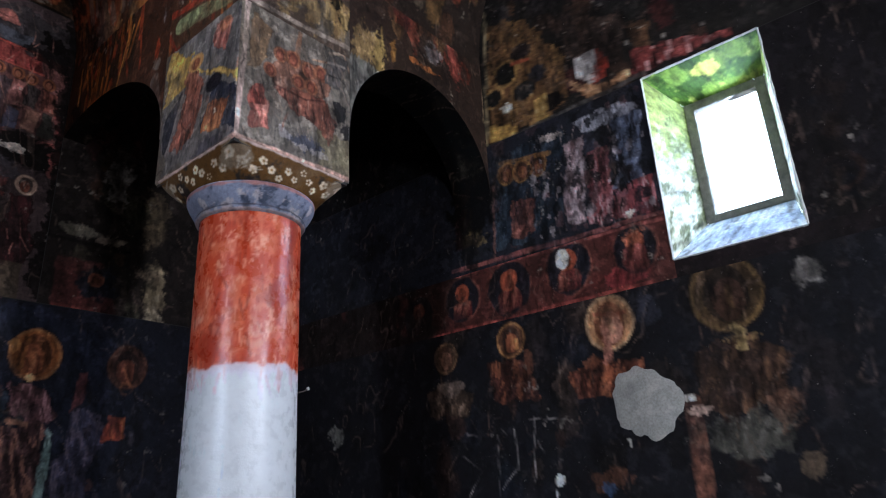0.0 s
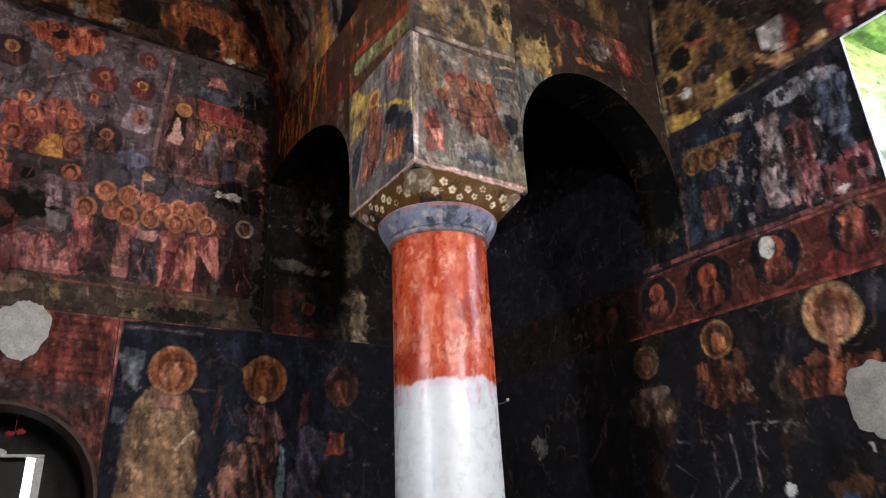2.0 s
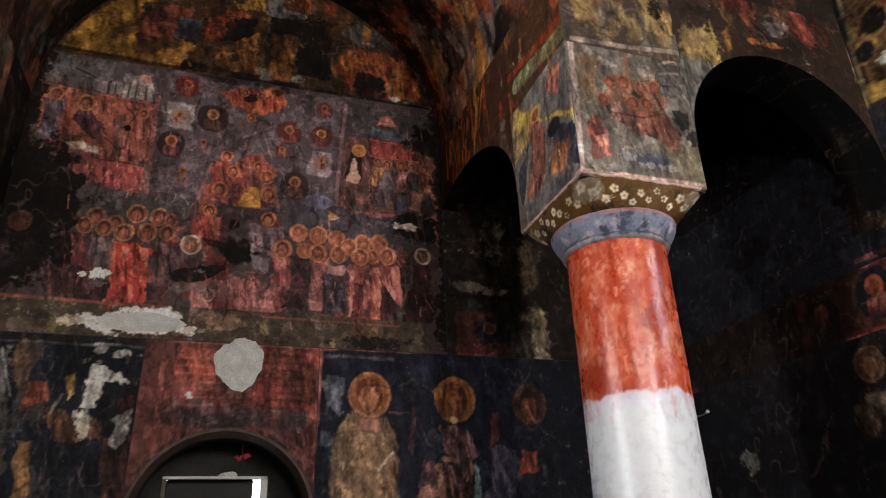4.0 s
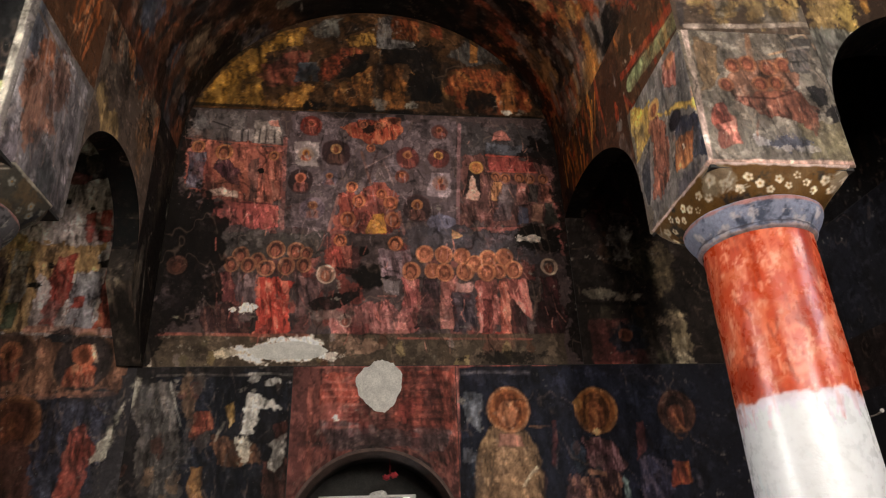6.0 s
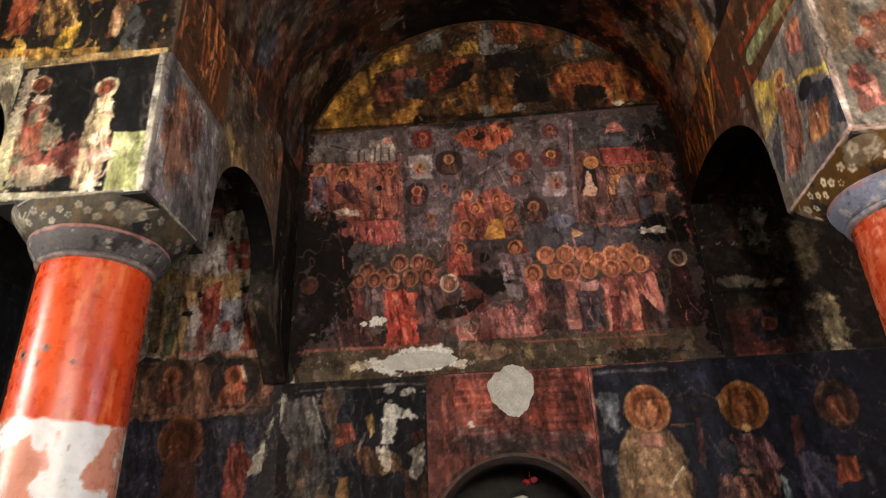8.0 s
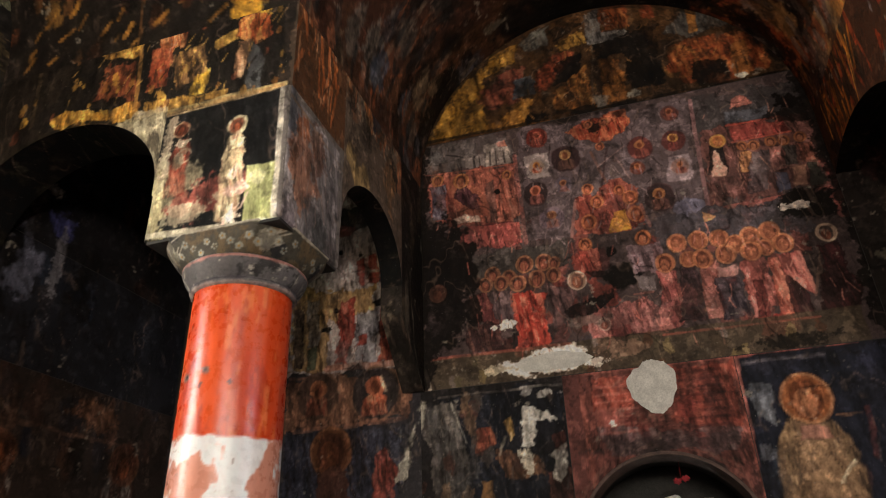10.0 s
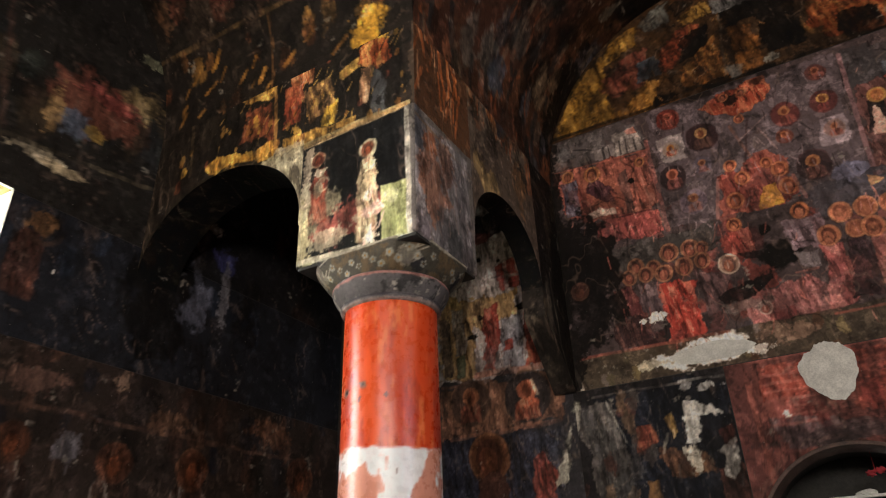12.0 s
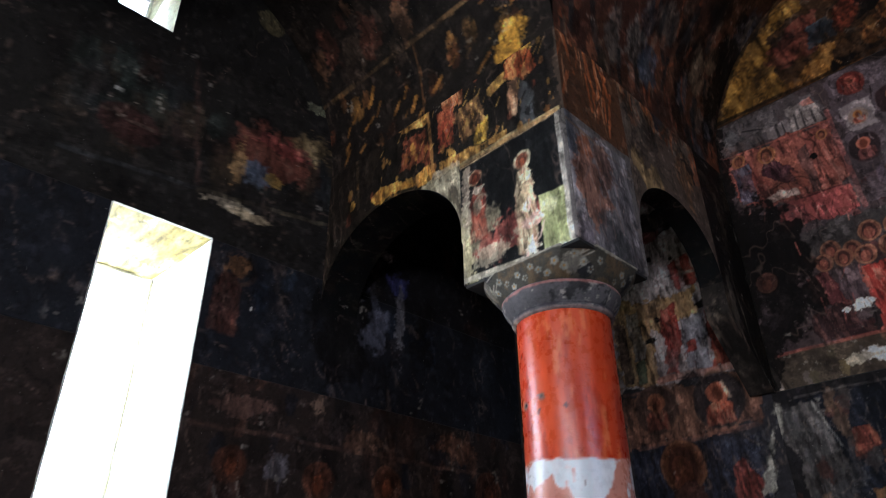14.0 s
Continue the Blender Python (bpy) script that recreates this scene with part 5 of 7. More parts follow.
# --- south wall ---
def south_low_paint(c):
    c.seed = 81
    c.daub(1.32, 4.13, 2.44, 3.07, 50, ("8 5 4", "6 5 5", NAVY, "12 7 5", BLACK,), 0.16, 0.75)
    c.line(1.50, 2.99, 3.93, 3.27, 0.030, "15 11 9", 0.70)
    c.line(1.55, 2.55, 4.01, 2.57, 0.025, "14 9 7", 0.70)
    c.saint(1.81, 2.37, 0.098, "12 6 4", "15 9 6", "8 5 4", GREY, length=0.40)
    c.saint(2.39, 2.35, 0.11, "12 6 4", "15 9 6", "8 5 4", GREY, length=0.40)
    c.saint(2.91, 2.38, 0.12, "12 6 4", "15 9 6", "8 5 4", GREY, length=0.40)
    c.saint(3.88, 2.45, 0.14, "12 6 4", "15 9 6", "8 5 4", GREY, length=0.40)
    c.ring(2.23, 2.53, 0.038, 0.020, "26 24 24", 0.80)
    c.blotch(2.12, 2.38, 0.079, 0.092, "16 15 16", 0.70)
    c.blotch(1.86, 2.68, 0.19, 0.063, "17 11 9", 0.70)
    c.blotch(2.35, 2.81, 0.049, 0.10, "18 13 10", 0.70)
    c.blotch(2.71, 2.63, 0.14, 0.071, "16 10 7", 0.70)
    c.blotch(3.53, 2.72, 0.20, 0.097, "16 9 6", 0.70)
    c.blotch(1.94, 2.90, 0.13, 0.046, "14 9 7", 0.60)


def south_mid_paint(c):
    c.seed = 82
    c.daub(1.26, 3.31, 3.30, 3.54, 40, (NAVY, BLACK, "7 6 6", "5 6 8",), 0.16, 0.70)
    c.blotch(1.68, 3.51, 0.088, 0.073, "22 13 7", 0.80)
    c.robe(1.64, 3.07, 3.45, 0.18, "16 8 6", "10 7 6", 0.80)
    c.ring(1.70, 3.51, 0.11, 0.030, "14 9 6", 0.70)
    c.blotch(1.81, 3.27, 0.014, 0.014, WHITE, 0.80)
    c.blotch(2.84, 4.03, 0.10, 0.057, "36 34 32", 0.80)
    c.blotch(2.96, 3.83, 0.11, 0.11, "7 7 14", 0.90)
    c.blotch(2.71, 3.48, 0.14, 0.26, "14 14 17", 0.80)
    c.blotch(2.99, 3.53, 0.044, 0.27, "18 17 18", 0.70)
    c.blotch(2.55, 3.61, 0.10, 0.13, "12 11 12", 0.70)
    c.line(1.45, 3.65, 2.37, 3.76, 0.030, "10 8 7", 0.70)
    # Painted shade below the arch's springing, so the dark soffit runs on.
    c.blotch(2.46, 3.46, 0.22, 0.24, "1.6 1.4 1.3", 0.95)
    c.blotch(2.48, 3.18, 0.18, 0.24, "2.2 1.9 1.8", 0.85)


def south_top_paint(c):
    c.seed = 83
    c.daub(0.54, 2.41, 4.09, 4.64, 60, (BLACK, "5 5 5", "8 5 4", "7 8 7", "9 7 5",), 0.18, 0.70)
    c.blotch(1.81, 4.42, 0.27, 0.23, "17 8 6", 0.80)
    c.blotch(1.69, 4.22, 0.11, 0.10, "13 14 17", 0.90)
    c.blotch(1.58, 4.25, 0.050, 0.17, "30 21 12", 0.85)
    c.blotch(2.11, 4.63, 0.15, 0.13, "26 20 12", 0.80)
    c.blotch(1.56, 3.90, 0.18, 0.047, "36 31 24", 0.85)
    c.blotch(1.72, 3.88, 0.16, 0.036, "34 28 20", 0.80)
    c.blotch(1.84, 4.20, 0.060, 0.060, "28 20 8", 0.80)
    c.blotch(1.89, 4.51, 0.19, 0.065, "24 9 8", 0.70)
    c.oval(0.89, 4.15, 0.19, 0.13, "8 4.5 4", 0.80)
    c.line(0.72, 4.18, 1.03, 4.18, 0.020, "13 10 8", 0.70)
    c.line(1.18, 4.86, 1.35, 3.92, 0.030, "9 6 5", 0.70)
    c.line(0.58, 3.84, 1.36, 3.93, 0.030, "8 8 8", 0.70)
    c.blotch(2.13, 5.01, 0.13, 0.052, "26 25 18", 0.80)
    c.blotch(1.66, 5.55, 0.11, 0.11, "18 15 9", 0.70)
    c.line(1.35, 3.92, 2.36, 4.07, 0.030, "13 11 8", 0.80)
    c.blotch(0.78, 4.36, 0.023, 0.023, WHITE, 0.70)


for u0, u1 in ((-0.6, S_WIN[0]), (S_WIN[1], WEST)):
    u, z = spans(u0, u1, 0.9, 2.86, 0.012)
    c = Canvas(u, z, "6 4.6 4", 81)
    south_low_paint(c)
    panel(c.worn(soot=0.3), flat(u, SOUTH), u, z, "brown and black fresco of haloed shapes beside the window", (("figure_field", -9, 2.0, 0, 9), ("figure_field", 2.0, 2.7, 0, 9), ("figure_field", 2.7, 9, 0, 9)) if u0 > 0 else ())
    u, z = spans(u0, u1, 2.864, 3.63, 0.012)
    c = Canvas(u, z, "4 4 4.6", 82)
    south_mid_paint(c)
    panel(c.worn(soot=0.3), flat(u, SOUTH), u, z, "blue-black fresco with pale remains of paint", (("scene_panel", -9, 2.3, 0, 9), ("scene_panel", 2.3, 9, 0, 9)) if u0 > 0 else ())
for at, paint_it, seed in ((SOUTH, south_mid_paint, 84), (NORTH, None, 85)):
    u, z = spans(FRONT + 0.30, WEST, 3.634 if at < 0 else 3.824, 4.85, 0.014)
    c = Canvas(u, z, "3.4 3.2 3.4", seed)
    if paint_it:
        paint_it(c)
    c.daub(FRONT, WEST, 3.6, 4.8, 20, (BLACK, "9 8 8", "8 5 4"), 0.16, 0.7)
    panel(c.worn(soot=0.4), flat(u, at), u, z, "near-black upper wall painting inside the aisle", (("scene_panel", -9, 3.3, 0, 9), ("scene_panel", 3.3, 9, 0, 9)))
arm_top(SOUTH, 83, south_top_paint, [(3.634, S_UP[2], None, None), (S_UP[2], S_UP[3], None, S_UP[0]), (S_UP[2], S_UP[3], S_UP[1], None), (S_UP[3], 5.878, None, None)], "sooty fresco with remains of ochre and red")


# --- vaults ---
def west_vault_paint(u, v):
    c = Canvas(u, v, "11 6 4.4", 21, 0.02)
    c.mottle("14 8 5", 0.35, 0.5, 0.7, 2, tall=2.0)
    c.strokes(FRONT, WEST, 0.0, 1.2, 44, "33 12 7", 0.3, 0.06, 0.7)
    c.strokes(FRONT, WEST, 0.0, 1.0, 40, "38 19 8", 0.26, 0.05, 0.7)
    c.strokes(FRONT, WEST, 0.0, 1.3, 45, "5 4 3.4", 0.3, 0.06, 0.8)
    c.daub(FRONT, WEST, 0.0, 1.15, 70, ("42 14 7", "46 24 9", "26 22 20", BLACK, "36 13 8", "46 30 16", BLACK), 0.26, 0.9)
    c.strokes(FRONT, WEST, 0.1, 1.2, 34, "26 22 20", 0.2, 0.06, 0.7)
    c.line(2.32, 0.0, 2.75, 0.75, 0.09, "36 36 22", 0.85)
    c.line(2.48, 0.0, 2.85, 0.75, 0.06, "38 10 5", 0.9)
    c.daub(FRONT, WEST, 3.2, 4.46, 60, ("26 13 8", "17 15 13", BLACK, "22 17 12", "12 12 13", BLACK), 0.20, 0.85)
    c.strokes(FRONT, WEST, 3.2, 4.46, 26, "28 12 6", 0.22, 0.03, 0.7)
    c.strokes(FRONT, WEST, 3.2, 4.46, 18, "22 18 14", 0.2, 0.03, 0.6)
    c.strokes(FRONT, WEST, 3.2, 4.46, 40, "5 5 5", 0.26, 0.05, 0.8)
    c.blotch(3.3, 4.1, 0.10, 0.16, "9 10 12", 0.8)
    # Near-black over the crown and along the west end.
    c.mottle("3 2.7 2.5", 0.5, 0.46, 0.9, 5, (FRONT, WEST, 1.0, 3.4))
    c.blotch(4.2, 2.2, 0.5, 0.9, "2.6 2.4 2.2", 0.9)
    c.blotch(4.05, 2.95, 0.05, 0.10, "26 24 20", 0.6)
    c.blotch(4.2, 3.7, 0.16, 0.5, "2.6 2.4 2.2", 0.9)
    c.blotch(4.2, 0.8, 0.12, 0.5, "2.6 2.4 2.2", 0.8)
    c.c *= 0.85
    c.worn(soot=0.2)
    return c


def north_vault_paint(u, v):
    c = Canvas(u, v, "6 4.6 3.8", 22)
    c.daub(CROSS, NORTH, 0, 1.2, 50, ("26 9 5", BLACK, "16 13 10", "34 22 10", BROWN), 0.16, 0.8)
    return c.worn(soot=0.4)


def south_vault_paint(u, v):
    c = Canvas(u, v, "4.6 3.8 3.2", 23)
    c.line(SOUTH, 0.60, -CROSS, 0.56, 0.035, "22 15 8", 0.8)
    c.daub(SOUTH, -CROSS, 0.60, 1.5, 60, (BLACK, "15 7 5", "12 9 7", BLACK, "22 13 8"), 0.15, 0.7)
    c.daub(SOUTH, -CROSS, 0.0, 0.55, 34, (BLACK, "20 9 5", "30 18 7", BLACK, "24 13 6"), 0.12, 0.7)
    c.strokes(SOUTH, -CROSS, 0.0, 0.5, 24, "42 24 8", 0.10, 0.025, 0.7, 0.6)
    c.blotch(-1.72, 0.10, 0.12, 0.26, "50 31 8", 0.95)
    c.line(-2.45, 0.0, -2.45, 0.56, 0.02, "24 14 7", 0.7)
    return c.worn(soot=0.4)


vault("vault_west", "y", FRONT, WEST, 0.0, west_vault_paint, "round vault with red and ochre brushwork, near-black at its crown")
vault("vault_north", "x", CROSS, NORTH, CY, north_vault_paint, "dark painted round vault of the side arm")
vault("vault_south", "x", -CROSS, SOUTH, CY, south_vault_paint, "dark round vault with faded ochre painting")


# --- arches and piers ---
def north_spandrel(u, z):
    c = Canvas(u, z, "7 5 4", 31)
    c.blotch(2.33, 4.07, 0.074, 0.15, "34 26 12", 0.80)
    c.blotch(2.20, 4.04, 0.096, 0.14, "30 22 12", 0.80)
    c.blotch(2.22, 3.90, 0.070, 0.047, "22 22 21", 0.80)
    c.blotch(2.32, 3.90, 0.019, 0.019, WHITE, 1.00)
    c.daub(2.45, 3.28, 4.29, 4.64, 36, (BLACK, BROWN, "26 8 5", "9 8 7", "18 12 7",), 0.12, 0.80)
    c.blotch(2.45, 4.12, 0.025, 0.076, "36 22 9", 0.90)
    c.blotch(2.64, 4.40, 0.044, 0.19, "20 8.5 6", 0.80)
    c.blotch(3.03, 4.37, 0.069, 0.20, "24 9 7", 0.85)
    c.blotch(2.80, 4.30, 0.094, 0.071, "24 22 22", 0.70)
    c.blotch(2.99, 4.67, 0.12, 0.15, "20 18 17", 0.70)
    c.blotch(2.72, 4.15, 0.13, 0.026, "46 22 9", 0.80)
    c.blotch(2.53, 4.43, 0.081, 0.081, MAROON, 0.70)
    c.blotch(3.22, 4.59, 0.061, 0.28, "7 5 4", 0.80)
    c.line(2.36, 4.25, 2.33, 3.92, 0.015, "30 22 10", 0.70)
    c.line(3.46, 5.05, 3.32, 4.02, 0.030, "36 30 20", 0.80)
    c.shape([(2.09, 3.40), (2.15, 3.55), (2.20, 3.70), (2.36, 3.90), (2.09, 3.92)], "20 19 17", fold="25 23 21")
    c.blotch(2.18, 3.60, 0.04, 0.06, BLACK, 0.8)
    return c.worn(soot=0.3)


def gold_scenes(c):
    """Ochre and gold remains of scenes on black, over the arch and the column."""
    c.shape([(-3.13, 4.04), (-2.44, 4.89), (-1.45, 4.60), (-1.46, 3.89), (-2.36, 3.91), (-2.94, 4.00)], "3 2.6 2.3")
    c.shape([(-2.66, 4.64), (-2.54, 4.83), (-2.45, 4.77), (-2.51, 4.58), (-2.61, 4.58)], "44 28 9", fold="54 40 18")
    c.shape([(-2.73, 4.50), (-2.41, 4.48), (-2.40, 4.37), (-2.66, 4.41)], "36 22 8", fold="48 33 14")
    c.shape([(-2.67, 4.38), (-2.41, 4.32), (-2.41, 4.06), (-2.67, 4.14)], "20 8 5", fold="32 14 8")
    c.shape([(-2.99, 4.08), (-2.37, 4.02), (-2.35, 3.91), (-2.90, 4.00)], "42 25 8", fold="52 36 14")
    c.shape([(-2.32, 4.52), (-2.13, 4.49), (-2.13, 4.36), (-2.26, 4.39)], "38 16 8", fold="48 30 18")
    c.shape([(-2.33, 4.39), (-2.20, 4.37), (-2.19, 4.09), (-2.31, 4.08)], "30 10 6", fold="40 18 10")
    c.shape([(-2.19, 4.29), (-1.97, 4.33), (-1.93, 4.12), (-2.11, 4.05)], "22 14 8", fold="42 29 13")
    c.shape([(-2.01, 4.09), (-1.92, 4.16), (-1.93, 3.97), (-2.04, 3.97)], "48 33 9", fold="56 44 18")
    c.shape([(-2.32, 4.01), (-1.79, 3.96), (-1.81, 3.92), (-2.28, 3.90)], "40 25 9", fold="50 35 14")
    c.shape([(-1.94, 4.33), (-1.74, 4.40), (-1.77, 4.29), (-1.90, 4.25)], "50 34 13")
    c.shape([(-1.77, 4.82), (-1.55, 4.70), (-1.52, 4.49), (-1.61, 4.41), (-1.70, 4.48), (-1.78, 4.69)], "48 33 9", fold="56 43 14")
    c.shape([(-1.79, 4.47), (-1.61, 4.44), (-1.58, 4.27), (-1.69, 4.24), (-1.79, 4.32)], "34 12 6", fold="52 31 15")
    c.shape([(-1.77, 4.28), (-1.69, 4.27), (-1.72, 4.02), (-1.77, 4.01)], "44 28 18", fold="54 40 28")
    c.shape([(-1.68, 4.26), (-1.60, 4.11), (-1.60, 3.91), (-1.69, 3.92)], "13 13 13")
    c.line(-2.457, 4.899, -2.361, 3.916, 0.027, "33 20 9", 0.8)
    c.line(-2.359, 3.901, -1.455, 3.899, 0.037, "42 34 20", 0.9)
    c.daub(-3.2, -1.46, 3.92, 4.5, 90, ("46 30 10", "30 16 6", "20 8 5", BLACK, "38 24 9", BLACK), 0.045, 0.8)
    c.strokes(-2.9, -1.5, 3.92, 4.4, 40, "46 32 13", 0.06, 0.007, 0.8, 0.5)
    c.strokes(-2.9, -1.5, 3.92, 4.4, 30, "3 2.4 2", 0.07, 0.010, 0.9, 0.4)


def south_spandrel(u, z):
    c = Canvas(u, z, "5 4 3.2", 32)
    c.box(-4.03, -2.10, 3.60, 6.92, "5 4 3.2", 1.00)
    gold_scenes(c)
    c.line(-3.27, 5.68, -3.09, 4.05, 0.030, "16 12 8", 0.70)
    c.blotch(-2.24, 3.92, 0.14, 0.041, "44 38 30", 0.70)
    c.shape([(-2.13, 3.40), (-2.18, 3.55), (-2.26, 3.72), (-2.46, 3.89), (-2.13, 3.90)], "33 29 22", fold="40 36 28")
    return c.worn(soot=0.3)


def north_arcade(u, z):
    c = Canvas(u, z, "11 6 4", 33)
    c.box(3.32, 4.20, 3.48, 6.13, "11 6 4", 1.00)
    c.strokes(3.29, 4.11, 3.61, 5.17, 46, "44 21 6", 0.30, 0.030, 0.85)
    c.strokes(3.29, 4.07, 3.61, 5.25, 34, "34 10 5", 0.30, 0.030, 0.80)
    c.strokes(3.32, 4.12, 3.55, 5.30, 26, "5 4 3", 0.26, 0.030, 0.85)
    c.strokes(3.42, 4.14, 3.69, 4.97, 16, "50 28 9", 0.22, 0.014, 0.80)
    c.blotch(3.58, 4.65, 0.069, 0.069, "24 18 16", 0.60)
    c.blotch(3.11, 4.00, 0.024, 0.071, "36 9 4", 0.80)
    c.blotch(3.06, 4.21, 0.012, 0.071, "20 18 18", 0.80)
    c.blotch(4.14, 4.04, 0.088, 0.088, BLACK, 0.90)
    c.blotch(3.43, 3.93, 0.013, 0.010, WHITE, 0.95)
    c.blotch(3.10, 3.90, 0.046, 0.046, "24 22 20", 0.80)
    c.line(3.0, 3.46, 3.10, 3.80, 0.09, "26 25 24", 0.8)
    return c.worn(soot=0.3)


def south_arcade(u, z):
    c = Canvas(u, z, "14 11 9", 34)
    c.daub(2.24, 3.96, 4.15, 4.49, 30, ("24 12 7", "10 9 8", "18 15 12", "28 14 6", BLACK,), 0.16, 0.75)
    c.strokes(2.24, 3.86, 4.24, 4.49, 40, "30 13 6", 0.22, 0.020, 0.70, 0.20)
    c.strokes(2.38, 3.86, 4.24, 4.36, 20, "22 19 15", 0.20, 0.020, 0.60, 0.20)
    c.blotch(3.38, 4.60, 0.10, 0.26, "6 6 7", 0.90)
    c.blotch(3.09, 3.87, 0.17, 0.11, "30 22 12", 0.70)
    c.blotch(3.64, 4.11, 0.097, 0.25, "26 16 9", 0.60)
    c.blotch(4.18, 4.42, 0.091, 0.35, BLACK, 0.90)
    c.blotch(4.18, 5.08, 0.10, 0.61, BLACK, 0.80)
    return c.worn(soot=0.35)


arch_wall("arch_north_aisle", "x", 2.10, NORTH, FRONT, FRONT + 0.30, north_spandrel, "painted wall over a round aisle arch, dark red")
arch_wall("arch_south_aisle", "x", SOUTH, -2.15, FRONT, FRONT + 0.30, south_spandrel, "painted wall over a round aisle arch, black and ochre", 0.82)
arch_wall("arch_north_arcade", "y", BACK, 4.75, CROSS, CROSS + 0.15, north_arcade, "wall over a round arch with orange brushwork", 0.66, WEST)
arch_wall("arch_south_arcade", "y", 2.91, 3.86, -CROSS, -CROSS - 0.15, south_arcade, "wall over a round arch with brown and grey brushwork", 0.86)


def north_pier_front(c):
    c.daub(1.50, 2.32, 4.02, 4.32, 30, ("34 24 11", "22 14 8", "16 14 12", "38 28 14",), 0.14, 0.80)
    c.blotch(2.00, 4.24, 0.043, 0.087, BLACK, 0.90)
    c.blotch(2.08, 4.10, 0.062, 0.048, BLACK, 0.90)
    c.blotch(2.20, 4.34, 0.061, 0.15, "26 11 7", 0.70)
    c.strokes(1.52, 2.33, 4.07, 4.07, 26, "40 30 16", 0.14, 0.020, 0.60)
    c.line(1.45, 3.91, 1.50, 4.32, 0.030, "8 7 7", 0.80)
    c.line(1.47, 3.90, 2.29, 3.97, 0.030, "36 30 26", 0.80)


def north_pier_nave(c):
    c.strokes(2.28, 3.58, 3.65, 5.27, 30, "44 18 6", 0.20, 0.030, 0.80)
    c.strokes(2.28, 3.58, 3.65, 5.27, 20, "30 7 4", 0.20, 0.030, 0.80)
    c.line(2.28, 3.94, 2.87, 4.03, 0.10, "34 36 22", 0.90)
    c.line(2.32, 4.03, 2.96, 4.15, 0.050, "36 9 5", 0.90)
    c.line(2.25, 3.85, 2.23, 4.18, 0.030, "40 36 32", 0.70)


def south_pier_front(c):
    c.box(-2.25, -1.50, 3.47, 4.99, "5 4 3.4", 1.00)
    gold_scenes(c)
    c.line(-2.32, 3.88, -1.47, 3.89, 0.035, "38 26 14", 0.90)


def south_pier_nave(c):
    c.strokes(2.21, 2.79, 3.92, 4.62, 30, "38 16 7", 0.30, 0.020, 0.80)
    c.strokes(2.21, 2.72, 3.87, 4.62, 16, "46 28 18", 0.25, 0.012, 0.70)
    c.strokes(2.29, 2.72, 3.87, 4.71, 12, "12 7 5", 0.20, 0.016, 0.80)


def pier(sgn, depth, front, nave):
    """The block of wall on a capital, between two arches: painted on the crossing's and the nave's side."""
    root = tagged(new("pier"), "painted block of masonry above a column", "pier", kind="structure")
    wide = 2.10 if sgn > 0 else 2.15
    u, z = spans(1.42, wide, 3.88, SPRING + 0.02, 0.008)
    c = Canvas(u * sgn, z, "12 9 7", 41 + sgn)
    front(c)
    lay("front_face", u * sgn, flat(u, FRONT), z, c.worn(soot=0.25).c, parent=root)
    u, z = spans(FRONT, depth, 3.88, SPRING + 0.02, 0.008)
    c = Canvas(u, z, "14 8 5", 45 + sgn)
    nave(c)
    lay("nave_face", flat(u, 1.42 * sgn), u, z, c.worn(soot=0.25).c, parent=root)
    lo, hi = sorted((1.43 * sgn, wide * sgn))
    part("core", boxes((lo, hi, FRONT + 0.01, depth, 3.885, SPRING)), SOOT, root)


pier(1, BACK, north_pier_front, north_pier_nave)
pier(-1, 2.91, south_pier_front, south_pier_nave)

# respond of the south arcade on the west wall
resp = tagged(new("respond"), "cracked sooty end of the arcade wall against the west wall", "pier", kind="structure")
part("core", prism([(3.866, SPRING), (3.866, 3.24), (4.28, 2.84), (WEST, 2.84), (WEST, SPRING)], "x", -CROSS - 0.146, -CROSS - 0.004), SOOT, resp)
u, z = spans(-CROSS - 0.15, -CROSS, 2.83, SPRING, 0.010)
c = Canvas(u, z, "6 5 4.4", 49)
c.mottle("24 20 16", 0.12, 0.60, 0.6, 1)
lay("jamb_face", u, np.where(z > 3.24, 3.86, 3.86 + (3.24 - z)), z, c.worn().c, parent=resp)
u, z = spans(-2.75, -CROSS - 0.03, 0.9, 4.75, 0.009)
c = Canvas(u, z, "7 6.5 7", 47)
c.shape([(-2.61, 4.76), (-1.56, 4.50), (-1.52, 3.02), (-2.51, 3.05)], "48 41 40", fold="54 48 47")
c.shape([(-2.49, 3.86), (-2.17, 3.68), (-1.79, 3.67), (-1.82, 3.44), (-2.14, 3.44), (-2.19, 3.06), (-2.45, 3.07)], "38 26 15", fold="44 32 20")
c.shape([(-2.08, 4.42), (-1.84, 4.38), (-1.81, 4.21), (-2.00, 4.17), (-2.09, 4.29)], "5 4 4.5")
c.shape([(-2.09, 4.24), (-1.97, 4.23), (-2.00, 4.14), (-2.11, 4.16)], "22 10 10")
c.shape([(-1.86, 4.50), (-1.69, 4.33), (-1.60, 4.05), (-1.58, 3.72), (-1.70, 3.71), (-1.75, 4.02)], "14 13 14", fold="20 19 20")
c.blotch(-1.669, 3.704, 0.072, 0.102, "5 4 4.5", 0.9, 1.0)
c.shape([(-1.97, 3.94), (-1.80, 3.94), (-1.76, 3.72), (-1.92, 3.69), (-1.97, 3.82)], "30 9 8", fold="38 17 15")
c.line(-1.867, 3.939, -1.859, 3.680, 0.036, "36 31 30", 0.9)
c.line(-1.963, 3.820, -1.770, 3.798, 0.027, "36 31 30", 0.8)
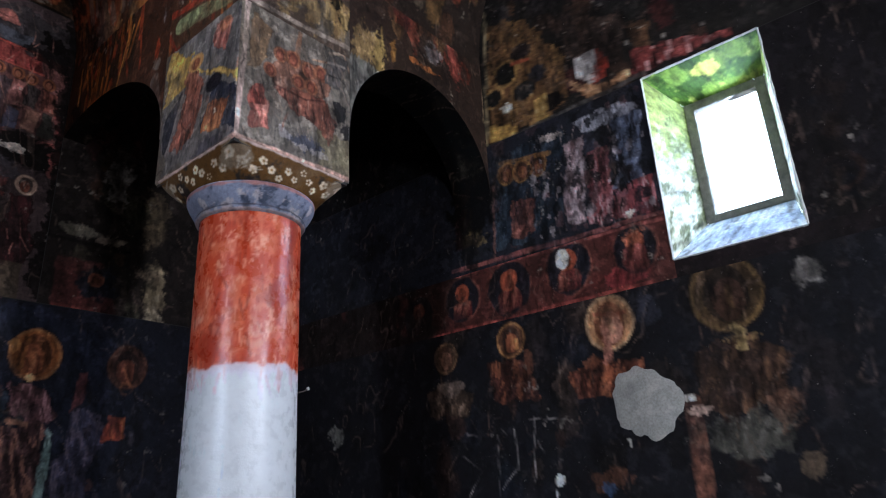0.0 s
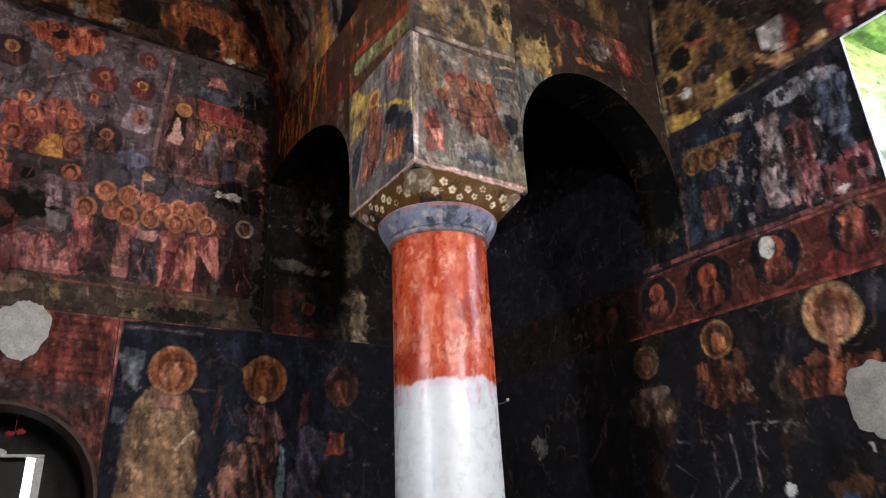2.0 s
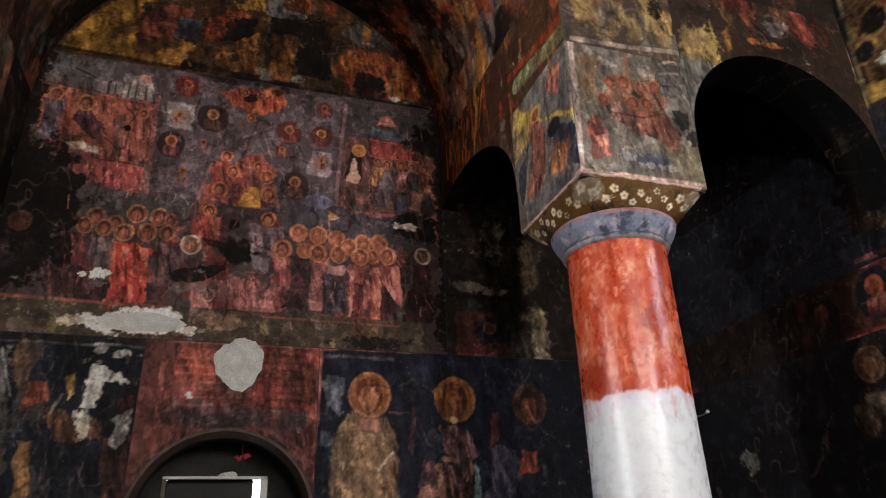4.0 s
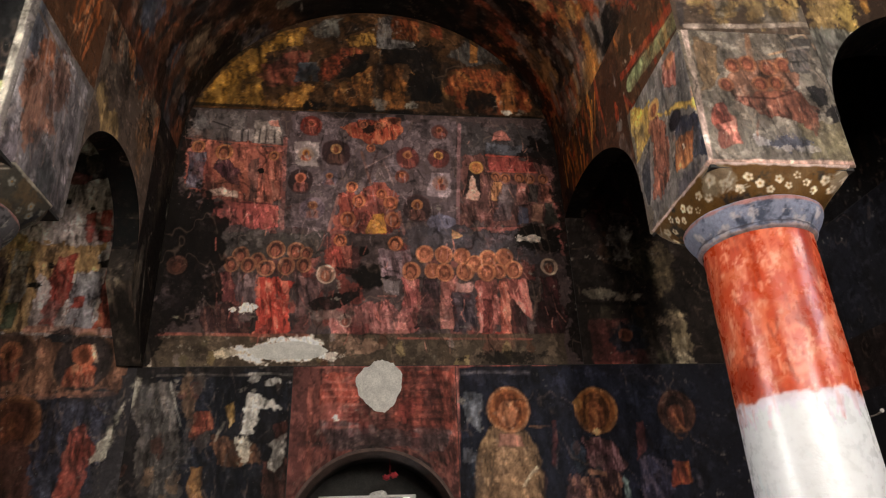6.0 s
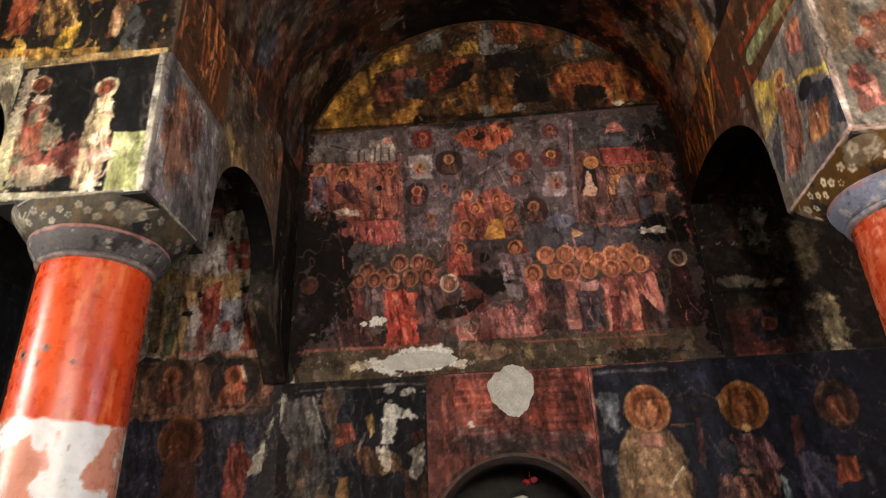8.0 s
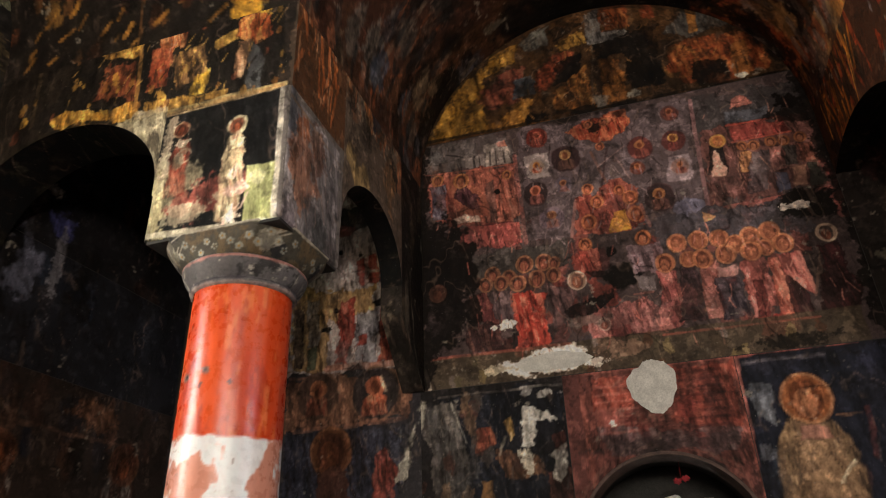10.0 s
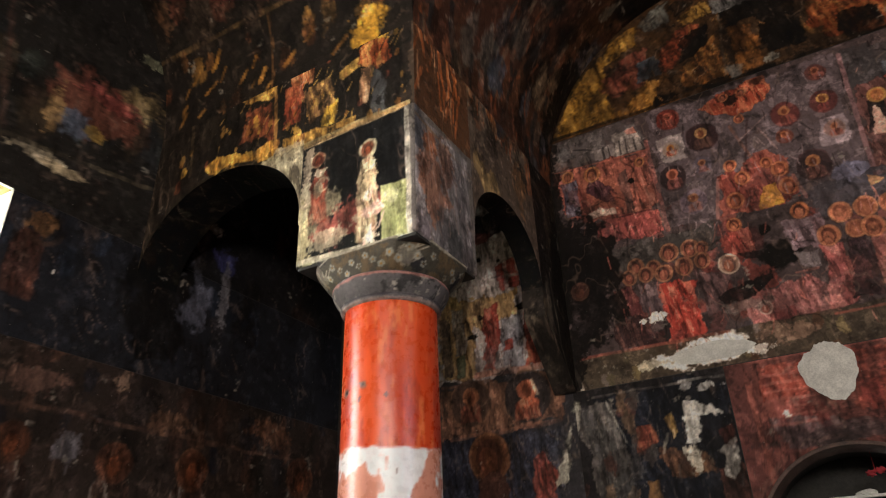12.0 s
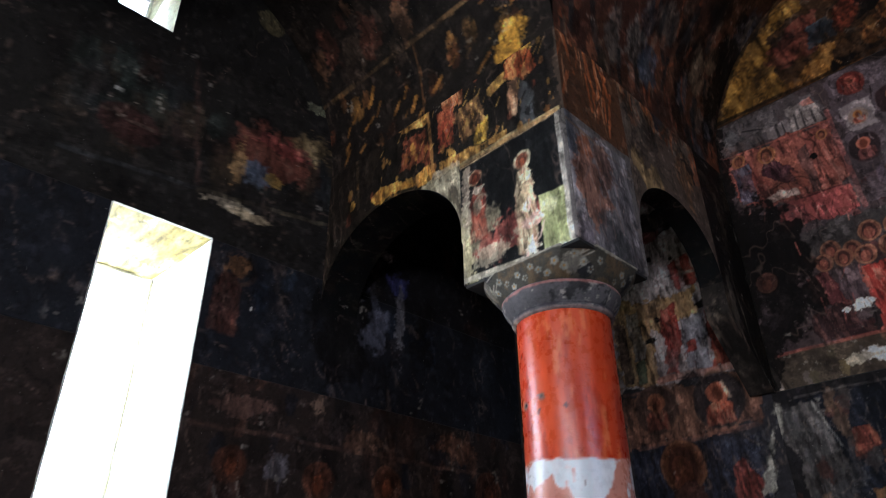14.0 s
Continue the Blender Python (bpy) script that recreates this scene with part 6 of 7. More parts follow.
c.blotch(-2.088, 4.008, 0.024, 0.024, BLACK, 1.0, 0.3)
c.blotch(-1.919, 3.955, 0.021, 0.018, BLACK, 1.0, 0.3)
c.blotch(-2.297, 3.551, 0.024, 0.024, BLACK, 1.0, 0.3)
c.blotch(-2.258, 3.498, 0.018, 0.018, BLACK, 1.0, 0.3)
c.blotch(-2.103, 3.524, 0.021, 0.024, BLACK, 1.0, 0.3)
c.blotch(-2.180, 3.382, 0.054, 0.024, BLACK, 1.0, 0.6)
c.blotch(-1.794, 3.388, 0.027, 0.027, BLACK, 1.0, 0.3)
c.blotch(-1.816, 3.470, 0.021, 0.018, BLACK, 1.0, 0.3)
c.shape([(-2.46, 3.58), (-2.37, 3.56), (-2.35, 3.11), (-2.43, 3.10)], "14 10 8", fold="20 14 11")
c.shape([(-2.36, 3.65), (-2.24, 3.63), (-2.24, 3.28), (-2.32, 3.27)], "32 28 26", fold="40 36 34")
c.shape([(-2.32, 3.25), (-2.25, 3.26), (-2.25, 3.09), (-2.32, 3.09)], "14 15 11")
c.shape([(-2.08, 3.60), (-1.96, 3.60), (-1.94, 3.35), (-2.00, 3.09), (-2.10, 3.11)], "32 9 7.5", fold="42 19 16")
c.shape([(-1.95, 3.49), (-1.77, 3.46), (-1.76, 3.08), (-1.94, 3.09)], "31 29 31", fold="37 35 37")
c.shape([(-1.92, 3.30), (-1.85, 3.31), (-1.85, 3.23), (-1.92, 3.23)], "34 10 8")
c.drawing(-1.95, -1.75, 3.1, 3.25, 8, "20 8 7", 0.05, 0.008, 0.8)
c.shape([(-1.74, 3.49), (-1.63, 3.47), (-1.63, 3.08), (-1.76, 3.09)], "33 11 8", fold="44 21 15")
for u_, v_, r_ in ((-1.663, 3.573, 0.084),):
    c.head(u_, v_, r_, "30 14 8", "46 30 18", "22 9 6", "34 16 11")
c.blotch(-1.758, 3.540, 0.048, 0.036, BLACK, 0.95, 0.6)
c.line(-2.157, 3.081, -1.574, 3.054, 0.048, "40 22 17", 0.85)
c.line(-2.448, 3.033, -2.156, 3.033, 0.024, "30 17 13", 0.7)
c.line(-1.584, 3.688, -1.533, 2.833, 0.027, "30 24 17", 0.7)
c.shape([(-2.48, 3.02), (-1.53, 3.02), (-1.53, 2.66), (-2.46, 2.65)], "20 12 9", fold="25 15 11")
c.medallion(-2.223, 2.892, 0.163, "9 6 5", "22 14 10", "22 9 6.5", "26 13 8")
c.medallion(-1.779, 2.863, 0.175, "5 4.4 4.6", "26 17 12", "30 11 7", "33 14 9")
c.line(-1.732, 2.972, -1.706, 2.880, 0.024, "50 40 32", 0.8)
c.line(-2.455, 2.645, -1.559, 2.666, 0.036, "30 17 13", 0.7)
c.shape([(-2.46, 2.63), (-1.56, 2.64), (-1.62, 1.57), (-2.41, 1.59)], "5 5 6.5", fold="8 8 10")
for u_, v_, r_ in ((-2.101, 2.493, 0.157),):
    c.head(u_, v_, r_, "13 6.5 4", "21 11 6", "9 4.5 3.4", "15 7 4.6")
c.shape([(-2.21, 2.38), (-1.98, 2.37), (-1.93, 1.58), (-2.20, 1.58)], "10 5.5 4.5")
c.shape([(-1.79, 2.48), (-1.72, 2.52), (-1.66, 2.43), (-1.61, 2.33), (-1.69, 1.57), (-1.82, 1.57)], "21 7.5 6", fold="26 11 9")
scar(c)
panel(c.worn(soot=0.2), u, flat(u, WEST - 0.004), z, "flaked grey and red fresco with dark holes, behind the arcade",
      (("figure_field", -9, 9, 0, 2.68), ("medallion_band", -9, 9, 2.68, 3.04), ("scene_panel", -9, 9, 3.04, 9)))
s, z = spans(0, 1, 2.83, SPRING, 0.010)
lo = np.where(z > 3.24, 3.86, 3.86 + (3.24 - z))
u = lo + (WEST - lo) * s
c = Canvas(u, z, "2.6 2.3 2.1", 48)
c.mottle("10 8 6", 0.2, 0.55, 0.7, 1)
c.blotch(3.95, 3.25, 0.05, 0.3, "14 12 10", 0.6)
c.line(4.02, 3.6, 4.10, 3.1, 0.02, "20 18 15", 0.7)
c.line(4.10, 3.1, 4.22, 2.85, 0.02, "20 18 15", 0.7)
c.box(3.8, 4.4, 0.8, 2.84, "12 10 9", 1.0)
c.daub(3.86, WEST, 1.6, 2.84, 24, (BROWN, "14 13 13", "20 10 8", "6 6 6"), 0.12, 0.8)
c.blotch(4.00, 2.66, 0.05, 0.16, "48 45 39", 0.9)
c.blotch(3.92, 2.40, 0.05, 0.20, "48 45 39", 0.9)
c.blotch(4.24, 2.78, 0.03, 0.10, "30 28 24", 0.8)
c.ring(4.12, 2.62, 0.10, 0.03, "24 15 8", 0.7)
lay("nave_face", flat(u, -CROSS), u, z, c.worn(soot=0.3).c, parent=resp)

# ---------------- columns ----------------


def painted_shaft_material():
    m, n, l, p = material("painted_shaft")
    a = n.new("ShaderNodeAttribute")
    a.attribute_name = "paint"
    mid, fine = noise_node(n, l, 22, 6, 0.6), noise_node(n, l, 120, 4)
    c = mixed(n, l, "MULTIPLY", 0.7, a.outputs["Color"], ramp(n, l, mid.outputs[0], [(0.3, (0.90, 0.89, 0.89)), (0.6, (1.04, 1.04, 1.04))]).outputs[0])
    l.new(c, p.inputs["Base Color"])
    l.new(ramp(n, l, mid.outputs[0], [(0.3, (0.20,) * 3), (0.7, (0.40,) * 3)]).outputs[0], p.inputs["Roughness"])
    bumped(n, l, p, mixed(n, l, "ADD", 0.3, mid.outputs[0], fine.outputs[0]), 0.25, 0.006)
    return m


SHAFT = painted_shaft_material()


def shaft_paint_north(c):
    c.mottle("52 20 12", 0.05, 0.50, 0.75, 1, tall=1.8)
    c.mottle("58 34 26", 0.04, 0.60, 0.8, 2, tall=1.5)
    c.mottle("28 5 2.5", 0.09, 0.54, 0.7, 3, tall=2.2)
    c.mottle("54 28 20", 0.16, 0.56, 0.6, 4, (-1, 3, 2.2, 2.5))
    c.strokes(0, 1.5, 2.15, 2.85, 90, "58 34 26", 0.09, 0.007, 0.55)
    c.strokes(0, 1.5, 2.15, 2.85, 70, "26 5 3", 0.08, 0.008, 0.6)
    edge = 2.19 + 0.05 * (value_noise(c.raw_u, c.raw_v * 0.2, 0.06, 5, 3) - 0.5) - c.raw_v
    c.put(np.clip(edge / 0.012, 0, 1), "62 64 70")
    c.put(np.clip(edge / 0.012, 0, 1) * np.clip(1 - edge / 0.12, 0, 1), "46 30 27", 0.5)
    c.mottle("50 51 57", 0.10, 0.62, 0.5, 6, (-1, 3, 0, 2.15), 6.0)
    c.mottle("54 56 62", 0.2, 0.5, 0.5, 7, (-1, 3, 0, 2.15), 3.0)
    c.strokes(0, 1.5, 2.02, 2.12, 34, "46 29 26", 0.08, 0.014, 0.45)
    c.strokes(0, 1.5, 1.1, 1.95, 16, "33 36 46", 0.18, 0.008, 0.6)


def shaft_paint_south(c):
    c.mottle("52 13 5", 0.14, 0.48, 0.8, 1, tall=4.0)
    c.mottle("34 5 2.2", 0.10, 0.55, 0.7, 2, tall=3.5)
    c.mottle("56 24 12", 0.06, 0.63, 0.6, 3, tall=3.5)
    for k in range(16):
        c.blotch(c.rs.uniform(0, 1.45), c.rs.uniform(2.2, 2.85), 0.008, 0.011, "8 4 4", 0.9)
    for a, b in ((0.98, 2.47), (1.09, 2.49), (0.84, 2.50)):
        c.blotch(a, b, 0.024, 0.020, "26 20 19", 0.9)
        c.blotch(a, b, 0.012, 0.010, "5 4 4", 0.9)
    edge = 2.215 + 0.05 * (value_noise(c.raw_u, c.raw_v * 0.2, 0.08, 8, 3) - 0.5) - c.raw_v
    white = np.clip(edge / 0.01, 0, 1)
    flake = np.clip((value_noise(c.raw_u, c.raw_v, 0.15, 91, 4) - 0.53) * 22, 0, 1)
    c.put(white, "56 54 54")
    c.put(white * flake, "46 22 16", 0.9)
    c.mottle("22 16 14", 0.03, 0.74, 0.7, 6, (-1, 3, 0, 2.2))


def cap_r_front(c):
    c.shape([(1.46, 3.93), (2.32, 3.99), (2.14, 3.57), (2.11, 3.16), (1.43, 3.14)], "19 18.5 17.5")
    c.daub(1.45, 2.10, 3.17, 3.85, 30, (GREY, "17 17 15", "22 20 18",), 0.06, 0.45)
    c.shape([(1.48, 3.85), (1.60, 3.79), (1.55, 3.53), (1.46, 3.51)], "22 17.5 12.5")
    c.shape([(1.89, 3.35), (2.12, 3.38), (2.11, 3.16), (1.90, 3.17)], "20 19 14.5")
    c.shape([(1.56, 3.57), (1.68, 3.71), (1.96, 3.74), (1.97, 3.55), (1.63, 3.48)], "19 13 11", fold="23 15.5 12.5")
    c.shape([(1.63, 3.49), (1.96, 3.55), (2.00, 3.45), (1.95, 3.29), (1.93, 3.38), (1.70, 3.37)], "21 11.5 9.5", fold="25 14 11")
    c.line(1.631, 3.494, 1.806, 3.490, 0.011, "8 4.5 4", 0.7)
    c.line(1.806, 3.490, 1.965, 3.547, 0.011, "8 4.5 4", 0.7)
    c.line(1.700, 3.370, 1.668, 3.260, 0.014, "24 11 8", 0.7)
    for u_, v_, r_ in ((1.650, 3.676, 0.040), (1.728, 3.689, 0.045), (1.821, 3.669, 0.043), (1.901, 3.688, 0.043), (1.592, 3.561, 0.036), (1.765, 3.572, 0.040), (1.838, 3.579, 0.041),):
        c.head(u_, v_, r_, "23 13 9", "31 18 12", "13 6.5 5.5", "24 12 9")
    c.line(1.766, 3.865, 1.752, 3.729, 0.029, "33 20 13", 0.8)
    c.blotch(1.786, 3.904, 0.058, 0.020, BLACK, 1.0, 0.8)
    c.line(1.956, 3.848, 2.059, 3.888, 0.013, "48 42 36", 0.9)
    c.line(2.059, 3.888, 2.096, 3.793, 0.013, "40 32 26", 0.8)
    c.line(1.965, 3.790, 1.846, 3.748, 0.011, "40 26 17", 0.8)
    c.shape([(1.95, 3.84), (2.08, 3.85), (2.04, 3.63), (1.93, 3.65)], "13.5 13.5 14")
    c.line(1.955, 3.788, 2.064, 3.805, 0.014, "36 35 34", 0.8)
    c.line(1.951, 3.709, 2.053, 3.723, 0.014, "4 4 4", 0.9)
    c.line(1.989, 3.763, 1.980, 3.687, 0.014, "4 4 4", 0.9)
    c.shape([(1.49, 3.33), (1.59, 3.38), (1.60, 3.24), (1.50, 3.22)], "47 25 22", fold="54 36 32")
    c.shape([(1.50, 3.45), (1.56, 3.47), (1.57, 3.37), (1.49, 3.34)], "33 14 12", fold="42 22 19")
    c.blotch(2.030, 3.518, 0.047, 0.072, "4 4 4.4", 0.95, 0.9)
    c.blotch(2.067, 3.415, 0.054, 0.047, "4 4 4.4", 0.9, 1.0)
    c.blotch(2.255, 3.923, 0.061, 0.032, BLACK, 0.9, 0.9)
    c.blotch(1.802, 3.242, 0.126, 0.040, "10 11 15", 0.85, 1.0)
    c.blotch(1.684, 3.255, 0.040, 0.029, "36 36 38", 0.7, 1.0)
    c.blotch(1.868, 3.220, 0.108, 0.018, "38 37 37", 0.6, 1.0)
    c.line(1.459, 3.924, 1.432, 3.143, 0.027, "50 43 42", 0.9)
    c.line(1.432, 3.143, 2.111, 3.153, 0.023, "52 40 37", 0.9)
    c.line(1.474, 3.932, 2.331, 3.990, 0.018, "38 31 28", 0.8)
    c.line(2.138, 3.569, 2.104, 3.157, 0.016, "33 29 27", 0.7)


def cap_r_nave(c):
    c.shape([(2.95, 3.95), (2.27, 3.87), (2.28, 3.13), (2.94, 3.13)], "25 25 26")
    c.daub(2.29, 2.98, 3.14, 3.86, 34, ("30 29 30", "8 8 10", "34 20 15", "36 34 33"), 0.035, 0.6)
    c.shape([(2.93, 3.89), (2.72, 3.78), (2.75, 3.59), (2.95, 3.58)], "59 45 15")
    c.shape([(2.65, 3.64), (2.48, 3.60), (2.28, 3.48), (2.29, 3.42), (2.57, 3.57)], "60 47 20")
    c.shape([(2.74, 3.67), (2.56, 3.57), (2.62, 3.36), (2.73, 3.21), (2.88, 3.27), (2.78, 3.53)], "35 18 14", fold="46 26 21")
    c.shape([(2.55, 3.55), (2.44, 3.50), (2.28, 3.37), (2.29, 3.18), (2.57, 3.30), (2.51, 3.45)], "5 6 9.5", fold="14 15 18")
    c.shape([(2.93, 3.47), (2.76, 3.60), (2.80, 3.47), (2.92, 3.23)], "6 6.5 8.5")
    c.shape([(2.53, 3.40), (2.36, 3.34), (2.42, 3.22), (2.57, 3.26)], "45 22 11", fold="54 33 20")
    c.shape([(2.50, 3.84), (2.37, 3.79), (2.40, 3.61), (2.53, 3.71)], "45 21 18", fold="54 33 29")
    c.oval(2.677, 3.701, 0.070, 0.050, "58 40 20", 0.9)
    c.oval(2.678, 3.695, 0.036, 0.034, "36 17 11", 0.9)
    c.oval(2.429, 3.798, 0.050, 0.038, "40 22 15", 0.9)
    c.oval(2.493, 3.498, 0.070, 0.045, "3 3 4", 0.95)
    c.blotch(2.465, 3.338, 0.014, 0.022, WHITE, 0.95)
    c.blotch(2.504, 3.162, 0.16, 0.05, "12 12 15", 0.7)
    c.line(2.255, 3.872, 2.286, 3.133, 0.030, "54 47 45", 0.9)
    c.line(2.286, 3.133, 2.943, 3.132, 0.028, "50 39 36", 0.9)


def cap_l_front(c):
    c.box(-2.15, -1.46, 3.03, 4.31, "2.5 2.4 2.4", 1.00)
    c.blotch(-2.05, 3.45, 0.16, 0.18, "34 30 22", 0.70)
    c.blotch(-1.85, 3.33, 0.21, 0.13, "28 11 9", 0.75)
    c.blotch(-1.92, 3.26, 0.17, 0.074, "36 31 24", 0.75)
    c.blotch(-2.13, 3.32, 0.078, 0.18, "36 32 22", 0.90)
    c.blotch(-2.10, 3.64, 0.042, 0.19, "38 32 26", 0.90)
    c.box(-1.62, -1.47, 3.13, 3.44, "38 38 22", 0.90)
    c.blotch(-1.56, 3.37, 0.046, 0.043, "46 44 30", 0.70)
    c.blotch(-1.53, 3.21, 0.051, 0.034, "30 31 17", 0.60)
    c.robe(-1.71, 3.17, 3.65, 0.13, "58 48 34", "40 24 18", 0.95)
    c.blotch(-1.69, 3.53, 0.049, 0.12, "64 52 36", 0.80)
    c.blotch(-1.67, 3.32, 0.072, 0.043, "56 40 34", 0.80)
    c.blotch(-1.70, 3.17, 0.052, 0.035, "66 56 46", 0.90)
    c.saint(-1.71, 3.71, 0.052, "30 14 9", "66 58 42", WHITE, TAN, face="30 11 6")
    c.ring(-1.71, 3.71, 0.050, 0.022, "66 60 44", 1.00)
    c.robe(-2.02, 3.36, 3.69, 0.11, "32 9 6", "44 22 16", 0.90)
    c.saint(-2.04, 3.76, 0.047, "22 9 6", "62 54 38", RED, TAN, face="22 8 5")
    c.blotch(-2.02, 3.67, 0.042, 0.025, "60 54 44", 0.90)
    c.ring(-2.00, 3.59, 0.041, 0.014, "54 46 36", 0.80)
    c.line(-1.47, 3.88, -1.46, 3.13, 0.030, "50 46 40", 0.90)
    c.line(-2.32, 3.88, -1.47, 3.89, 0.025, "34 26 18", 0.80)
    c.line(-2.14, 3.16, -1.45, 3.12, 0.030, "46 42 34", 0.90)
    c.strokes(-1.76, -1.63, 3.13, 3.42, 10, "60 46 40", 0.070, 0.010, 0.80, 0.70)
    c.daub(-2.14, -1.97, 3.19, 3.70, 12, ("40 37 28", "26 23 17",), 0.050, 0.70)


def cap_l_nave(c):
    c.box(2.23, 2.86, 2.97, 3.84, "20 18 18", 1.00)
    c.blotch(2.46, 3.47, 0.13, 0.24, "26 15 11", 0.85)
    c.blotch(2.36, 3.52, 0.034, 0.11, "13 7 5", 0.80)
    c.blotch(2.44, 3.72, 0.069, 0.069, "24 11 6", 0.80)
    c.blotch(2.62, 3.69, 0.095, 0.22, "15 9 7", 0.80)
    c.blotch(2.32, 3.73, 0.068, 0.14, "10 10 11", 0.90)
    c.blotch(2.56, 3.29, 0.083, 0.12, "13 12 12", 0.80)
    c.blotch(2.38, 3.18, 0.077, 0.096, "30 26 27", 0.80)
    c.blotch(2.67, 3.26, 0.084, 0.13, "9 9 9", 0.80)
    c.line(2.23, 3.81, 2.25, 3.08, 0.035, "48 44 38", 0.90)
    c.line(2.24, 3.07, 2.84, 3.00, 0.030, "24 22 20", 0.70)
    c.line(2.24, 3.83, 3.02, 3.74, 0.020, "22 15 10", 0.70)
    c.strokes(2.34, 2.73, 3.14, 3.68, 16, "28 22 20", 0.12, 0.014, 0.50)


def ring_canvas(a, s, seed, tones):
    c = Canvas(a * 0.3, s, tones[0], seed, 0.006, 0.8)
    c.mottle(tones[1], 0.09, 0.52, 0.85, 1, sharp=14)
    c.mottle(tones[2], 0.06, 0.58, 0.85, 2, sharp=14)
    c.box(-1, 3, 0.108, 0.122, "36 20 18", 0.8)
    c.box(-1, 3, 0.022, 0.032, "8 7 8", 0.8)
    c.box(-1, 3, 0.0, 0.014, "34 27 25", 0.7)
    return c


def flowers(c, count, tone):
    """Small five-petalled flowers scattered on the underside of the capital."""
    for k in range(count):
        u, v = 2.4 * (k + 0.5) / count, 0.05 + 0.10 * ((k * 0.618) % 1.0)
        for p in range(5):
            q = p * 2 * math.pi / 5 + k
            c.oval(u + 0.015 * math.cos(q), v + 0.015 * math.sin(q), 0.009, 0.009, tone, 0.9)
        c.oval(u, v, 0.005, 0.005, "30 18 6", 0.9)


def column(sgn, cx, cy, r0, x_out, y_back, shaft_paint, front, nave, tones, under, label):
    root = tagged(new("column"), label, "column", "columns of the crossing")
    root.location = (cx, cy, 0)
    a, z = np.meshgrid(np.linspace(0, 2 * math.pi, 190), np.linspace(0, 2.92, 360))
    c = Canvas(a * r0, z, "42 9.5 4" if sgn > 0 else "45 9 3.2", 84 + sgn, 0.006, 0.25)
    shaft_paint(c)
    rr = r0 * (1 + 0.03 * (1 - z / 2.92)) + 0.003 * (value_noise(a * r0, z, 0.3, 4, 2) - 0.5)
    rr[:, -1] = rr[:, 0]
    ob = lay("shaft", rr * np.cos(a), rr * np.sin(a), z, c.c, mat=SHAFT, parent=root)
    tagged(ob, "red above, whitewashed below")
    # moulded neck ring
    prof = [(r0 + 0.002, 2.885), (r0 + 0.016, 2.893), (r0 + 0.022, 2.905), (r0 + 0.018, 2.918), (r0 + 0.034, 2.935), (r0 + 0.052, 2.962), (r0 + 0.064, 2.99), (r0 + 0.066, 3.006), (r0 + 0.058, 3.014), (r0 - 0.02, 3.016)]
    pr, pz = np.array(prof).T
    s = np.linspace(0, len(prof) - 1, 60)
    rp, zp = np.interp(s, np.arange(len(prof)), pr), np.interp(s, np.arange(len(prof)), pz)
    a, sv = np.meshgrid(np.linspace(0, 2 * math.pi, 200), zp - 2.885)
    rg = np.broadcast_to(rp[:, None], a.shape)
    c = ring_canvas(a, sv, 88 + sgn, tones)
    tagged(lay("neck_ring", rg * np.cos(a), rg * np.sin(a), sv + 2.885, c.c, parent=root), "blue-grey painted moulding")
    # underside of the capital, from round to square
    x0, x1 = sorted((CROSS * sgn - cx, x_out * sgn - cx))
    y0, y1 = FRONT - cy, y_back - cy
    t, s = np.meshgrid(np.linspace(0, 2 * math.pi, 400), np.linspace(0, 1, 46))
    ct, st = np.cos(t), np.sin(t)
    kx, ky = np.where(ct > 0, x1, -x0), np.where(st > 0, y1, -y0)
    sq = 1 / np.maximum(np.abs(ct) / kx, np.abs(st) / ky)
    sq = np.minimum(sq, 1.34 * min(x1, y1))
    rad = (r0 + 0.05) + (sq - r0 - 0.05) * s ** 0.85
    zz = 3.006 + 0.135 * s ** 1.15
    c = Canvas(t * 0.40, s * 0.2, under, 92 + sgn, 0.004, 0.8)
    c.mottle("4 4 4.5", 0.16, 0.58, 0.85, 1, sharp=14)
    c.mottle("20 14 8", 0.10, 0.56, 0.5, 2)
    flowers(c, 46, "58 50 40" if sgn > 0 else "26 25 22")
    for k in (1, 3, 5, 7):
        c.blotch(k * math.pi / 4 * 0.40, 0.12, 0.07, 0.06, "30 27 23", 0.45)
        c.strokes(k * 0.314 - 0.07, k * 0.314 + 0.07, 0.06, 0.16, 8, "40 36 31", 0.05, 0.006, 0.7, 0.9)
    c.box(-1, 3, 0.188, 0.21, "48 38 35" if sgn > 0 else "34 31 26", 0.9)
    tagged(lay("underside", rad * ct, rad * st, zz, c.c, parent=root), "brown with small pale flowers" if sgn > 0 else "dark with faded flowers")
    # painted block
    bev = 0.012
    part("core", boxes((x0 + 0.012, x1 - 0.012, y0 + 0.012, y1 - 0.012, 3.12, 3.88)), SOOT, root)
    for side in ("front_face", "nave_face", "aisle_face", "rear_face"):
        lo, hi = (x0, x1) if side in ("front_face", "rear_face") else (y0, y1)
        u, z = spans(lo, hi, 3.135, 3.885, 0.0055)
        world_u = u + (cx if side in ("front_face", "rear_face") else cy)
        c = Canvas(world_u, z, "21 20 18" if sgn > 0 else "18 16 15", 95 + sgn, 0.006)
        if side == "front_face":
            front(c)
        elif side == "nave_face":
            nave(c)
        if side in ("front_face", "nave_face"):
            a, b = world_u.min(), world_u.max()
            c.c *= np.array([0.94, 0.85, 0.78]) if sgn > 0 else 1.0   # yellowed by age
            c.drawing(a, b, 3.2, 3.86, 14, "5 4 4", 0.07, 0.004, 0.6)
